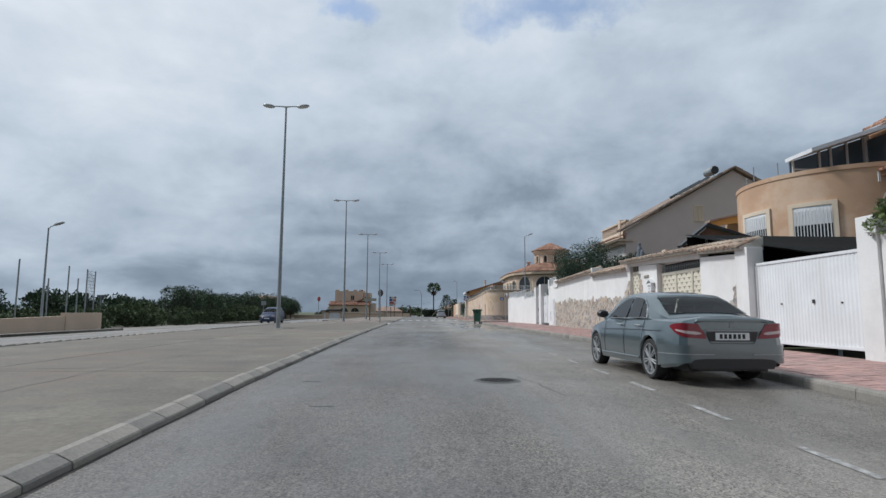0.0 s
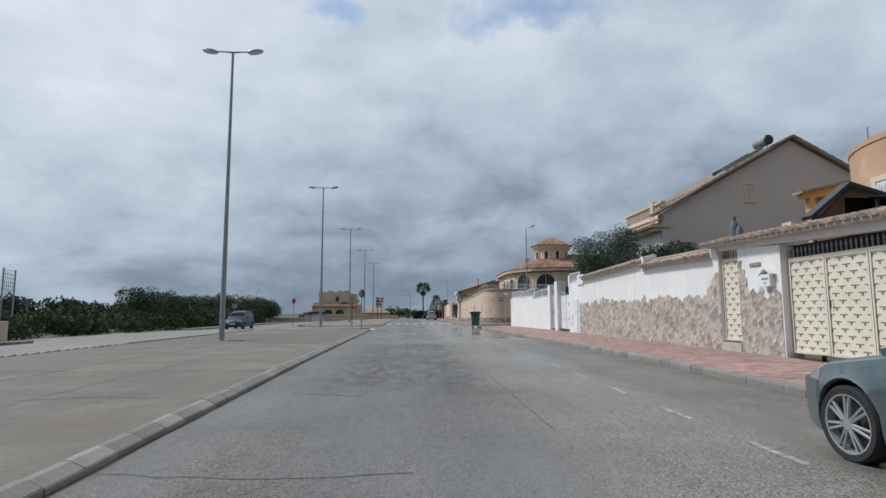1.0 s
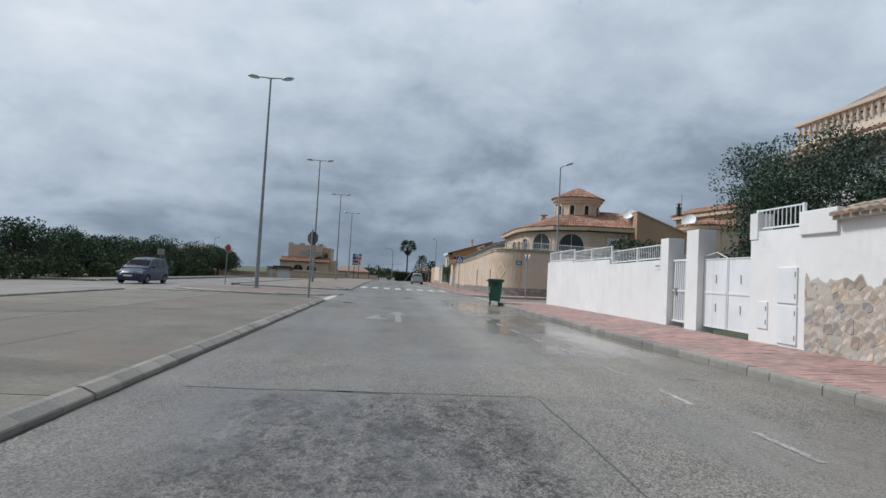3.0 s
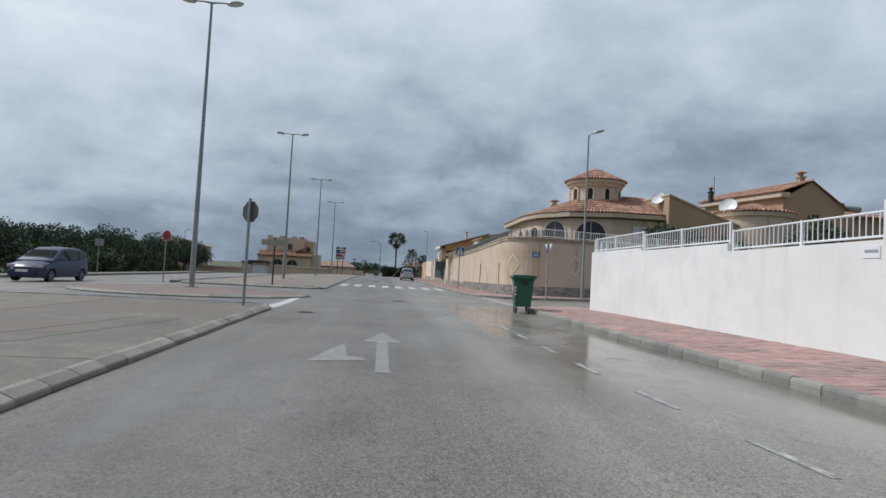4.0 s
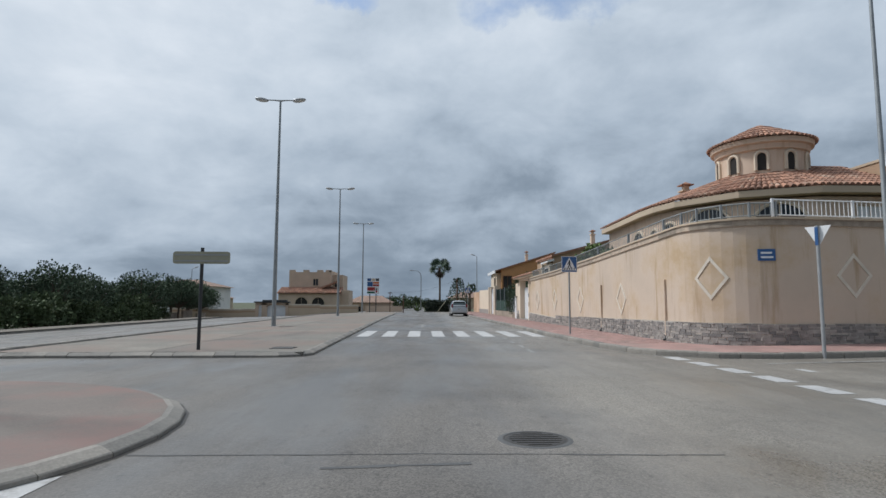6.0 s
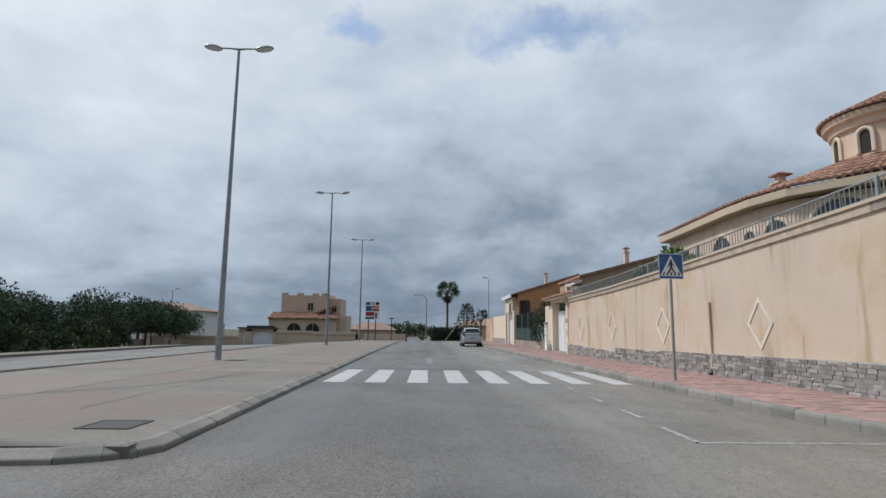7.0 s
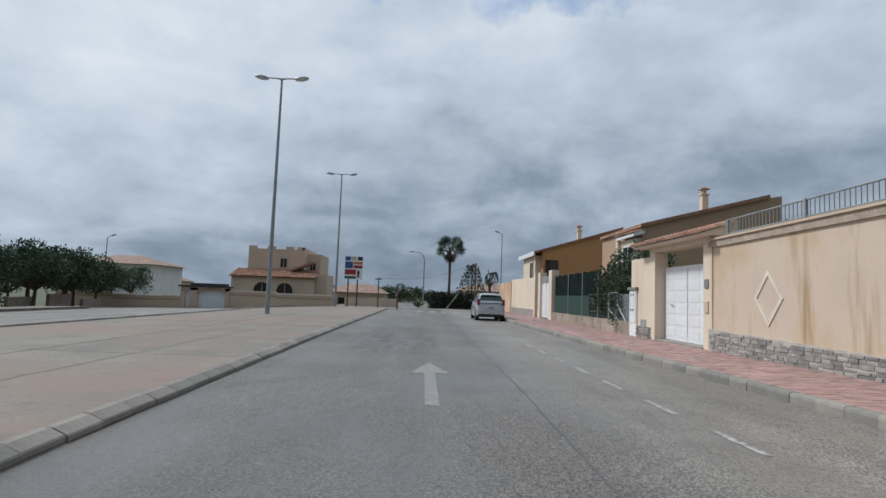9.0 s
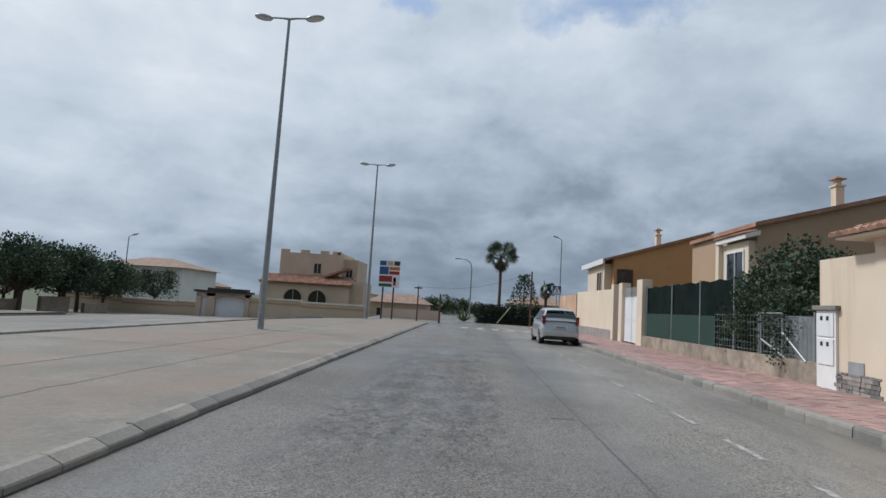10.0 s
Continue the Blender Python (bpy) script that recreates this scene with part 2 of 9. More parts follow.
    L(worn, pitted.inputs[0]), L(ramp(noise_at(11, (1, 0.7, 1), 6, 0.75), 0.38, 0.50, 0.30, 1.10), pitted.inputs[7])
    col = times(col, pitted.outputs[2])
    sep = N("ShaderNodeSeparateXYZ")
    L(co.outputs["Object"], sep.inputs[0])

    def fade(src, a, b):
        r = N("ShaderNodeMapRange")
        r.interpolation_type = "SMOOTHSTEP"
        r.inputs[1].default_value, r.inputs[2].default_value = a, b
        L(src, r.inputs[0])
        return r.outputs[0]

    # the parking lane along the first gates is darker
    bay = N("ShaderNodeMath")
    bay.operation = "MULTIPLY"
    L(fade(sep.outputs[0], 4.0, 5.6), bay.inputs[0]), L(fade(sep.outputs[1], 34.0, 24.0), bay.inputs[1])
    col = times(col, ramp(bay.outputs[0], 0.0, 1.0, 1.0, 0.78))
    # standing water along the gutter before the side street and by the reservation's end

    def op(kind, a, b):
        r = N("ShaderNodeMath")
        r.operation = kind
        for k, v in ((0, a), (1, b)):
            if isinstance(v, float):
                r.inputs[k].default_value = v
            else:
                L(v, r.inputs[k])
        return r.outputs[0]

    X, Y = sep.outputs[0], sep.outputs[1]
    # the running lane is an older, bluer course than the strip by the parking side
    lane = N("ShaderNodeMix")
    lane.data_type = "RGBA"
    lane.inputs[6].default_value, lane.inputs[7].default_value = (0.67, 0.65, 0.635, 1), (1.02, 0.985, 0.93, 1)
    L(fade(op("ADD", X, op("MULTIPLY", noise_at(0.4, (1, 0.2, 1), 4), 1.6)), 2.6, 4.4), lane.inputs[0])
    col = times(col, lane.outputs[2])
    # a paler, smoother course past the cross seam; its colour also carries wet sheen
    newer = N("ShaderNodeMix")
    newer.data_type = "RGBA"
    newer.inputs[6].default_value, newer.inputs[7].default_value = (1, 1, 1, 1), (1.16, 1.15, 1.12, 1)
    L(op("MULTIPLY", fade(Y, 29.2, 29.9), fade(Y, 66.0, 58.0)), newer.inputs[0])
    col = times(col, newer.outputs[2])
    across = N("ShaderNodeMix")
    across.data_type = "RGBA"
    across.inputs[6].default_value, across.inputs[7].default_value = (1, 1, 1, 1), (1.32, 1.31, 1.28, 1)
    L(fade(X, -8.5, -10.0), across.inputs[0])
    col = times(col, across.outputs[2])
    gutter = op("MULTIPLY", op("MULTIPLY", fade(X, 2.4, 4.0), fade(Y, 29.0, 35.0)), fade(Y, 58.0, 53.0))
    pool = op("MULTIPLY", op("MULTIPLY", fade(X, -1.9, -2.6), fade(X, -9.0, -6.5)), op("MULTIPLY", fade(Y, 47.8, 48.6), fade(Y, 51.4, 50.0)))
    damp = op("MAXIMUM", op("MULTIPLY", fade(X, 3.2, 5.0), 0.42), op("MULTIPLY", fade(X, 0.2, -0.9), 0.55))
    zone = op("MAXIMUM", op("MAXIMUM", gutter, op("MULTIPLY", pool, 1.5)), damp)
    wet = fade(op("ADD", zone, noise_at(0.55, (1, 0.55, 1), 5, 0.6)), 1.05, 1.72)
    dark = N("ShaderNodeMix")
    dark.data_type = "RGBA"
    dark.inputs[6].default_value, dark.inputs[7].default_value = (1, 1, 1, 1), (0.80, 0.79, 0.77, 1)
    L(wet, dark.inputs[0])
    col = times(col, dark.outputs[2])
    L(col, bs.inputs["Base Color"])
    dry = ramp(noise_at(0.5, (1.0, 0.3, 1), 5), 0.36, 0.60, 0.30, 0.66)
    gloss = N("ShaderNodeMix")
    gloss.data_type = "RGBA"
    gloss.inputs[7].default_value = (0.10, 0.10, 0.10, 1)
    L(wet, gloss.inputs[0]), L(dry, gloss.inputs[6])
    L(gloss.outputs[2], bs.inputs["Roughness"])
    for nd in nt.nodes:
        if nd.type == "BUMP":
            L(op("SUBTRACT", 0.45, op("MULTIPLY", wet, 0.41)), nd.inputs["Strength"])
    return m


ASPHALT = asphalt()
EARTH = paint("dry_earth", (0.085, 0.085, 0.055), 0.95, 0.3, 0.2, 20, 0.6, 0.02, spot=(0.07, 0.09, 0.035), spot_at=(0.42, 0.6), spot_scale=0.3)
MEDIAN = paint("median_concrete", (0.150, 0.140, 0.118), 0.85, 0.34, 0.7, 16, 0.7, 0.008, spot=(0.150, 0.120, 0.100), spot_at=(0.46, 0.68), spot_scale=0.3, streak=(0.105, 0.100, 0.086), per_object=0.10)
MEDIAN_RED = paint("reddish_median_concrete", (0.190, 0.178, 0.155), 0.85, 0.28, 0.7, 16, 0.7, 0.008, spot=(0.205, 0.155, 0.130), spot_at=(0.42, 0.66), spot_scale=0.28, streak=(0.145, 0.137, 0.120), per_object=0.08)
KERB = paint("kerb_concrete", (0.25, 0.24, 0.22), 0.8, 0.25, 2, 45, 0.5, 0.004, spot=(0.19, 0.185, 0.17), spot_at=(0.5, 0.72), spot_scale=2.5, per_object=0.22)
ISLAND = paint("island_paving", (0.165, 0.14, 0.122), 0.8, 0.25, 0.8, 45, 0.4, 0.004, spot=(0.20, 0.125, 0.108), spot_at=(0.45, 0.62), spot_scale=0.45, streak=(0.16, 0.14, 0.12))
ALLOY = paint("wheel_alloy", (0.27, 0.28, 0.29), 0.6, 0.1, 6, 60, 0.0, metal=0.2)
PAVER = paint("red_paver", (0.36, 0.23, 0.21), 0.65, 0.2, 1.2, 40, 0.3, 0.003, spot=(0.27, 0.20, 0.18), spot_at=(0.48, 0.68), spot_scale=0.8, per_island=0.16)
PAVER_ONE = paint("red_paver_single", (0.36, 0.23, 0.21), 0.65, 0.2, 1.2, 40, 0.3, 0.003, spot=(0.27, 0.20, 0.18), spot_at=(0.48, 0.68), spot_scale=0.8, per_object=0.16)
ROADPAINT = paint("road_paint", (0.45, 0.45, 0.445), 0.6, 0.14, 1.5, 60, 0.4, 0.004, spot=(0.24, 0.235, 0.225), spot_at=(0.54, 0.72), spot_scale=7)
WORNPAINT = paint("worn_road_paint", (0.47, 0.465, 0.45), 0.6, 0.2, 1.5, 60, 0.5, 0.005, spot=(0.19, 0.185, 0.178), spot_at=(0.34, 0.60), spot_scale=9)
FADEDPAINT = paint("faded_road_paint", (0.265, 0.26, 0.25), 0.6, 0.2, 1.5, 60, 0.5, 0.005, spot=(0.19, 0.185, 0.178), spot_at=(0.34, 0.58), spot_scale=9)
TAR = paint("tar_seal", (0.085, 0.085, 0.083), 0.55, 0.2, 3, 40, 0.2, 0.002)
IRON = paint("cast_iron", (0.075, 0.07, 0.065), 0.55, 0.3, 6, 50, 0.3, 0.003, metal=0.6)
WHITEWALL = paint("white_render", (0.74, 0.735, 0.725), 0.85, 0.06, 0.8, 40, 0.45, 0.006, streak=(0.66, 0.65, 0.625), spot=(0.63, 0.625, 0.615), spot_at=(0.52, 0.78), spot_scale=1.1)
STUCCO = paint("cream_stucco", (0.575, 0.47, 0.375), 0.9, 0.09, 0.5, 60, 0.3, 0.004, spot=(0.48, 0.355, 0.225), spot_at=(0.50, 0.70), spot_scale=0.5, streak=(0.36, 0.25, 0.145))
CREAM = paint("cream_paint", (0.66, 0.56, 0.44), 0.85, 0.06, 0.6, 60, 0.25, 0.003, streak=(0.55, 0.43, 0.30))
OCHRE = paint("ochre_render", (0.52, 0.285, 0.13), 0.9, 0.1, 0.5, 60, 0.25, 0.004, spot=(0.42, 0.22, 0.10), spot_scale=0.5)
TURRETWALL = paint("pale_peach_render", (0.64, 0.50, 0.39), 0.9, 0.08, 0.5, 60, 0.25, 0.004, spot=(0.56, 0.41, 0.30), spot_at=(0.52, 0.74), spot_scale=0.6, streak=(0.50, 0.36, 0.25))
BROWNWALL = paint("brown_render", (0.41, 0.285, 0.19), 0.9, 0.08, 0.5, 60, 0.25, 0.004)
GREYBROWN = paint("grey_brown_render", (0.60, 0.515, 0.475), 0.9, 0.07, 0.4, 60, 0.25, 0.004)
PEACH = paint("peach_render", (0.51, 0.335, 0.22), 0.9, 0.14, 0.5, 60, 0.25, 0.004, spot=(0.60, 0.47, 0.36), spot_scale=0.5, spot_at=(0.5, 0.7))
PINKWALL = paint("pink_render", (0.56, 0.44, 0.34), 0.9, 0.1, 0.5, 60, 0.25, 0.004)
BEIGE = paint("beige_render", (0.52, 0.42, 0.31), 0.9, 0.08, 0.5, 60, 0.25, 0.004)
STAINED = paint("stained_concrete", (0.34, 0.285, 0.225), 0.9, 0.3, 1.4, 30, 0.5, 0.006, spot=(0.20, 0.165, 0.13), spot_at=(0.46, 0.62), spot_scale=1.6, streak=(0.17, 0.145, 0.115))
VERGETILE = paint("weathered_verge_tile", (0.21, 0.165, 0.135), 0.9, 0.3, 1.5, 30, 0.3, 0.004, spot=(0.36, 0.32, 0.28), spot_at=(0.56, 0.68), spot_scale=2.0, per_island=0.4)
OLDTILE = paint("lichened_coping_tile", (0.34, 0.245, 0.185), 0.9, 0.3, 1.5, 30, 0.3, 0.004, spot=(0.33, 0.29, 0.24), spot_at=(0.4, 0.6), spot_scale=3.0, per_island=0.35)
FARTILE = paint("far_roof_tile", (0.26, 0.175, 0.135), 0.9, 0.3, 1.5, 8, 0.3, 0.01, spot=(0.30, 0.24, 0.19), spot_scale=1.0)
ROOFTILE = paint("clay_roof_tile", (0.33, 0.185, 0.13), 0.85, 0.25, 1.5, 30, 0.3, 0.004, spot=(0.38, 0.30, 0.24), spot_scale=1.5, per_island=0.3)
STONE = paint("rubble_stone", (0.365, 0.32, 0.285), 0.85, 0.24, 4, 30, 0.7, 0.008, spot=(0.50, 0.465, 0.42), spot_at=(0.52, 0.64), spot_scale=6, per_object=0.34)
STONE_OCHRE = paint("ochre_rubble_stone", (0.40, 0.325, 0.26), 0.85, 0.24, 4, 30, 0.7, 0.008, spot=(0.47, 0.43, 0.37), spot_at=(0.48, 0.64), spot_scale=7, per_object=0.30)
STONE_BLUE = paint("blue_grey_rubble_stone", (0.315, 0.305, 0.30), 0.8, 0.24, 4, 30, 0.7, 0.008, spot=(0.42, 0.40, 0.37), spot_at=(0.50, 0.66), spot_scale=6, per_object=0.34)
STONE_ISL = paint("rubble_stone_far", (0.36, 0.31, 0.255), 0.85, 0.25, 4, 35, 0.6, 0.008, per_island=0.38)
PLINTH = paint("slate_plinth_stone", (0.275, 0.265, 0.258), 0.8, 0.25, 4, 35, 0.5, 0.008, per_island=0.35)
MORTAR = paint("mortar", (0.45, 0.415, 0.365), 0.95, 0.2, 3, 50, 0.5, 0.006)
GALV = paint("galvanised_steel", (0.30, 0.32, 0.33), 0.5, 0.15, 2, 40, 0.1, 0.001, metal=0.5)
DARKSTEEL = paint("dark_painted_steel", (0.035, 0.037, 0.04), 0.5, 0.15, 3, 40, 0.1, 0.001)
LAMPHEAD = paint("lamp_head_alloy", (0.36, 0.37, 0.38), 0.45, 0.1, 4, 40, 0.05, 0.001, metal=0.3)
LAMPGLASS = paint("lamp_bowl", (0.62, 0.64, 0.64), 0.25, 0.05, 4, 40, 0.0)
WHITEPAINT = paint("white_gloss_paint", (0.72, 0.735, 0.75), 0.45, 0.05, 1.5, 40, 0.08, 0.002, streak=(0.62, 0.62, 0.61))
PALECREAM = paint("pale_cast_stone", (0.66, 0.60, 0.51), 0.85, 0.12, 2.0, 60, 0.25, 0.003)
CREAMMETAL = paint("cream_gate_paint", (0.68, 0.64, 0.53), 0.5, 0.06, 2, 40, 0.08, 0.002)
GLASS = glass("window_glass")
ROOFGLASS = glass("roof_glass", (0.09, 0.12, 0.15), 0.05)
CARGLASS = glass("car_glass", (0.006, 0.007, 0.008), 0.03)
CARGLASS.node_tree.nodes["Principled BSDF"].inputs["IOR"].default_value = 1.35


def screen_glass(name):
    """Tinted see-through glass with a reflecting face."""
    m = bpy.data.materials.new(name)
    m.use_nodes = True
    nt = m.node_tree
    nt.nodes.clear()
    N, L = nt.nodes.new, nt.links.new
    out, mx, tr, gl, fr = N("ShaderNodeOutputMaterial"), N("ShaderNodeMixShader"), N("ShaderNodeBsdfTransparent"), N("ShaderNodeBsdfGlossy"), N("ShaderNodeFresnel")
    tr.inputs[0].default_value = (0.42, 0.47, 0.47, 1)
    gl.inputs["Roughness"].default_value = 0.03
    fr.inputs["IOR"].default_value = 1.24
    L(fr.outputs[0], mx.inputs[0]), L(tr.outputs[0], mx.inputs[1]), L(gl.outputs[0], mx.inputs[2]), L(mx.outputs[0], out.inputs[0])
    return m


SCREENGLASS = screen_glass("tinted_screen_glass")
WOOD = paint("dark_wood", (0.10, 0.05, 0.028), 0.6, 0.25, 4, 40, 0.2, 0.002)
DARKVOID = paint("dim_interior", (0.03, 0.028, 0.026), 0.95, 0.2, 2, 30, 0.0)
SHADECLOTH = paint("shade_cloth", (0.014, 0.015, 0.015), 0.95, 0.2, 2, 150, 0.4, 0.004, spec=0.05)
BARK = paint("bark", (0.10, 0.075, 0.055), 0.95, 0.3, 6, 40, 0.6, 0.01)
LEAF = paint("tree_leaf", (0.070, 0.104, 0.066), 0.75, 0.35, 0.8, 10, 0.0, per_island=0.3, spec=0.2)
LEAF_LIGHT = paint("shrub_leaf", (0.12, 0.175, 0.06), 0.6, 0.3, 0.8, 10, 0.0, per_island=0.4)
LEAF_GREY = paint("roadside_shrub_leaf", (0.085, 0.12, 0.062), 0.75, 0.3, 0.8, 10, 0.0, per_island=0.35, spec=0.2)
PINE = paint("conifer_leaf", (0.04, 0.075, 0.045), 0.6, 0.3, 0.8, 10, 0.0, per_island=0.4)
GREENPLASTIC = paint("green_plastic", (0.022, 0.105, 0.065), 0.42, 0.12, 2, 40, 0.05, 0.001, spot=(0.04, 0.10, 0.07), spot_scale=2)
RUBBER = paint("tyre_rubber", (0.018, 0.018, 0.019), 0.8, 0.2, 8, 60, 0.2, 0.002)
PLASTIC = paint("black_plastic", (0.022, 0.022, 0.024), 0.5, 0.1, 5, 60, 0.05, 0.001)


# ---- builders ----
class Shape:
    """Collects the vertices and faces of one mesh."""

    def __init__(self):
        self.v, self.f = [], []

    def add(self, vs, fs):
        k = len(self.v)
        self.v += [tuple(p) for p in vs]
        self.f += [tuple(i + k for i in f) for f in fs]
        return self

    def box(self, x0, x1, y0, y1, z0, z1, m=None):
        vs = [Vector((x, y, z)) for z in (z0, z1) for y in (y0, y1) for x in (x0, x1)]
        if m is not None:
            vs = [m @ p for p in vs]
        return self.add(vs, [(0, 2, 3, 1), (4, 5, 7, 6), (0, 1, 5, 4), (2, 6, 7, 3), (0, 4, 6, 2), (1, 3, 7, 5)])

    def prism(self, poly, z0, z1, m=None):
        """A polygon of (x, y) raised from z0 to z1; each may be a number or a list."""
        n = len(poly)
        a = z0 if isinstance(z0, (list, tuple)) else [z0] * n
        b = z1 if isinstance(z1, (list, tuple)) else [z1] * n
        vs = [Vector((*p, z)) for p, z in zip(poly, a)] + [Vector((*p, z)) for p, z in zip(poly, b)]
        if m is not None:
            vs = [m @ p for p in vs]
        return self.add(vs, [tuple(reversed(range(n))), tuple(range(n, 2 * n))] + [(i, (i + 1) % n, n + (i + 1) % n, n + i) for i in range(n)])

    def upright(self, poly, y0, y1):
        """A polygon of (x, z) carried from y0 to y1."""
        n = len(poly)
        vs = [(x, y0, z) for x, z in poly] + [(x, y1, z) for x, z in poly]
        return self.add(vs, [tuple(range(n)), tuple(reversed(range(n, 2 * n)))] + [(i, n + i, n + (i + 1) % n, (i + 1) % n) for i in range(n)])

    def sideways(self, poly, x0, x1):
        """A polygon of (y, z) carried from x0 to x1."""
        n = len(poly)
        vs = [(x0, y, z) for y, z in poly] + [(x1, y, z) for y, z in poly]
        return self.add(vs, [tuple(reversed(range(n))), tuple(range(n, 2 * n))] + [(i, (i + 1) % n, n + (i + 1) % n, n + i) for i in range(n)])

    def tube(self, pts, radii, n=10, caps=True):
        pts = [Vector(p) for p in pts]
        if isinstance(radii, (int, float)):
            radii = [radii] * len(pts)
        k = len(self.v)
        side = None
        for i, p in enumerate(pts):
            d = (pts[min(i + 1, len(pts) - 1)] - pts[max(i - 1, 0)]).normalized()
            if side is None:
                side = d.orthogonal().normalized()
            side = (side - d * side.dot(d)).normalized()
            up = d.cross(side)
            for j in range(n):
                a = 2 * math.pi * j / n
                self.v.append(tuple(p + (side * math.cos(a) + up * math.sin(a)) * radii[i]))
        for i in range(len(pts) - 1):
            for j in range(n):
                self.f.append((k + i * n + j, k + i * n + (j + 1) % n, k + (i + 1) * n + (j + 1) % n, k + (i + 1) * n + j))
        if caps:
            self.f.append(tuple(k + j for j in reversed(range(n))))
            self.f.append(tuple(k + (len(pts) - 1) * n + j for j in range(n)))
        return self

    def lathe(self, profile, cx, cy, n=32, a0=0.0, a1=360.0):
        """A profile of (radius, z) swept round (cx, cy)."""
        full = abs(a1 - a0 - 360) < 1e-6
        steps = n if full else n + 1
        k, r = len(self.v), len(profile)
        for i in range(steps):
            a = radians(a0 + (a1 - a0) * i / n)
            self.v += [(cx + q * math.cos(a), cy + q * math.sin(a), z) for q, z in profile]
        for i in range(n):
            for j in range(r - 1):
                b, c = k + i * r, k + ((i + 1) % steps) * r
                self.f.append((b + j, c + j, c + j + 1, b + j + 1))
        return self

    def grid(self, xs, ys, z):
        k = len(self.v)
        self.v += [(x, y, z(x, y)) for y in ys for x in xs]
        w = len(xs)
        self.f += [(k + j * w + i, k + j * w + i + 1, k + (j + 1) * w + i + 1, k + (j + 1) * w + i) for j in range(len(ys) - 1) for i in range(w - 1)]
        return self

    def mesh(self, name, material, smooth=None, bevel=0.0):
        me = bpy.data.meshes.new(name)
        me.from_pydata(self.v, [], self.f)
        if bevel:
            bm = bmesh.new()
            bm.from_mesh(me)
            bmesh.ops.remove_doubles(bm, verts=bm.verts, dist=1e-5)
            edges = [e for e in bm.edges if len(e.link_faces) == 2 and e.calc_face_angle(0) > 0.5]
            bmesh.ops.bevel(bm, geom=edges, offset=bevel, segments=2, affect="EDGES", profile=0.6, clamp_overlap=True)
            bm.to_mesh(me)
            bm.free()
        if smooth:
            me.shade_smooth()
            me.set_sharp_from_angle(angle=radians(smooth))
        for mt in material if isinstance(material, (list, tuple)) else (material,):
            me.materials.append(mt)
        return me


def part(name, shape, material, parent, label="", smooth=None, bevel=0.0):
    """One mesh under a thing or a part."""
    ob = new(name, shape.mesh(name, material, smooth, bevel) if isinstance(shape, Shape) else shape)
    ob.parent = parent
    return tagged(ob, label)


def thing(name, label, category, at=(0, 0, 0), turn=0.0, group="", kind=""):
    ob = new(name)
    ob.matrix_basis = pose(*at, 0, 0, turn)
    return tagged(ob, label, category, group, kind)


def setting(name, shape, material, label="", smooth=None, bevel=0.0):
    return tagged(new(name, shape.mesh(name, material, smooth, bevel)), label, "", "", "structure")


def lerp(rows, y):
    return float(np.interp(y, [r[0] for r in rows], [r[1] for r in rows]))


def smoothstep(a, b, x):
    t = min(1, max(0, (x - a) / (b - a)))
    return t * t * (3 - 2 * t)


# ---- the lie of the land ----
PROFILE = [(-400, -2.0), (-60, -1.25), (-20, -0.58), (-2, -0.20), (8, -0.01), (20, 0.05), (50, 0.05), (64, 0.0), (400, 0.0)]
KERB_L = [(-60, -0.4), (0, -1.04), (4, -1.10), (10.6, -1.20), (27, -1.43), (48, -1.60), (63, -1.75), (75, -1.90), (90, -2.10), (130, -2.2)]
KERB_R = [(-60, 7.4), (7, 7.05), (21, 7.3), (28, 7.15), (35, 6.88), (45, 6.62), (54, 6.66), (64, 6.5), (69.5, 6.08), (80, 5.95), (89, 5.68), (99, 5.5), (130, 5.4)]
WALL_R = [(-60, 9.9), (10, 9.64), (53.6, 9.33), (66, 8.85), (88, 8.28), (130, 8.1)]
PAVE_UP = [(-60, 0.2), (10, 0.24), (40, 0.24), (53, 0.15), (130, 0.14)]


def gz(x, y):
    z = lerp(PROFILE, y)
    z += 0.022 * max(0.0, x - 9.5) * smoothstep(48, 56, y) * (1 - smoothstep(66, 76, y))
    z -= 0.028 * max(0.0, -x - 9.0)
    z -= 0.32 * smoothstep(107, 125, y) * smoothstep(5, 13, -x)
    return z


def kl(y):
    return lerp(KERB_L, y)


def kr(y):
    return lerp(KERB_R, y)


def wr(y):
    return lerp(WALL_R, y)


def pave(x, y):
    """Height of the pavement beside the houses."""
    t = (x - kr(y)) / max(0.1, wr(y) - kr(y))
    return gz(min(x, 9.5), y) + 0.13 + (lerp(PAVE_UP, y) - 0.13) * min(1.2, max(0, t))


def steps(a, b, d):
    n = max(1, round((b - a) / d))
    return [a + (b - a) * i / n for i in range(n + 1)]


far = [-2600, -1500, -900, -500, -250, -140]
setting("ground", Shape().grid(far + steps(-90, 90, 6) + [-p for p in reversed(far)],
        [-2600, -1200, -500, -200, -110] + steps(-80, 280, 6) + [330, 450, 700, 1200, 2600], lambda x, y: gz(max(-60, min(60, x)), y) - 0.06), EARTH, "dry earth with scrub", 40)

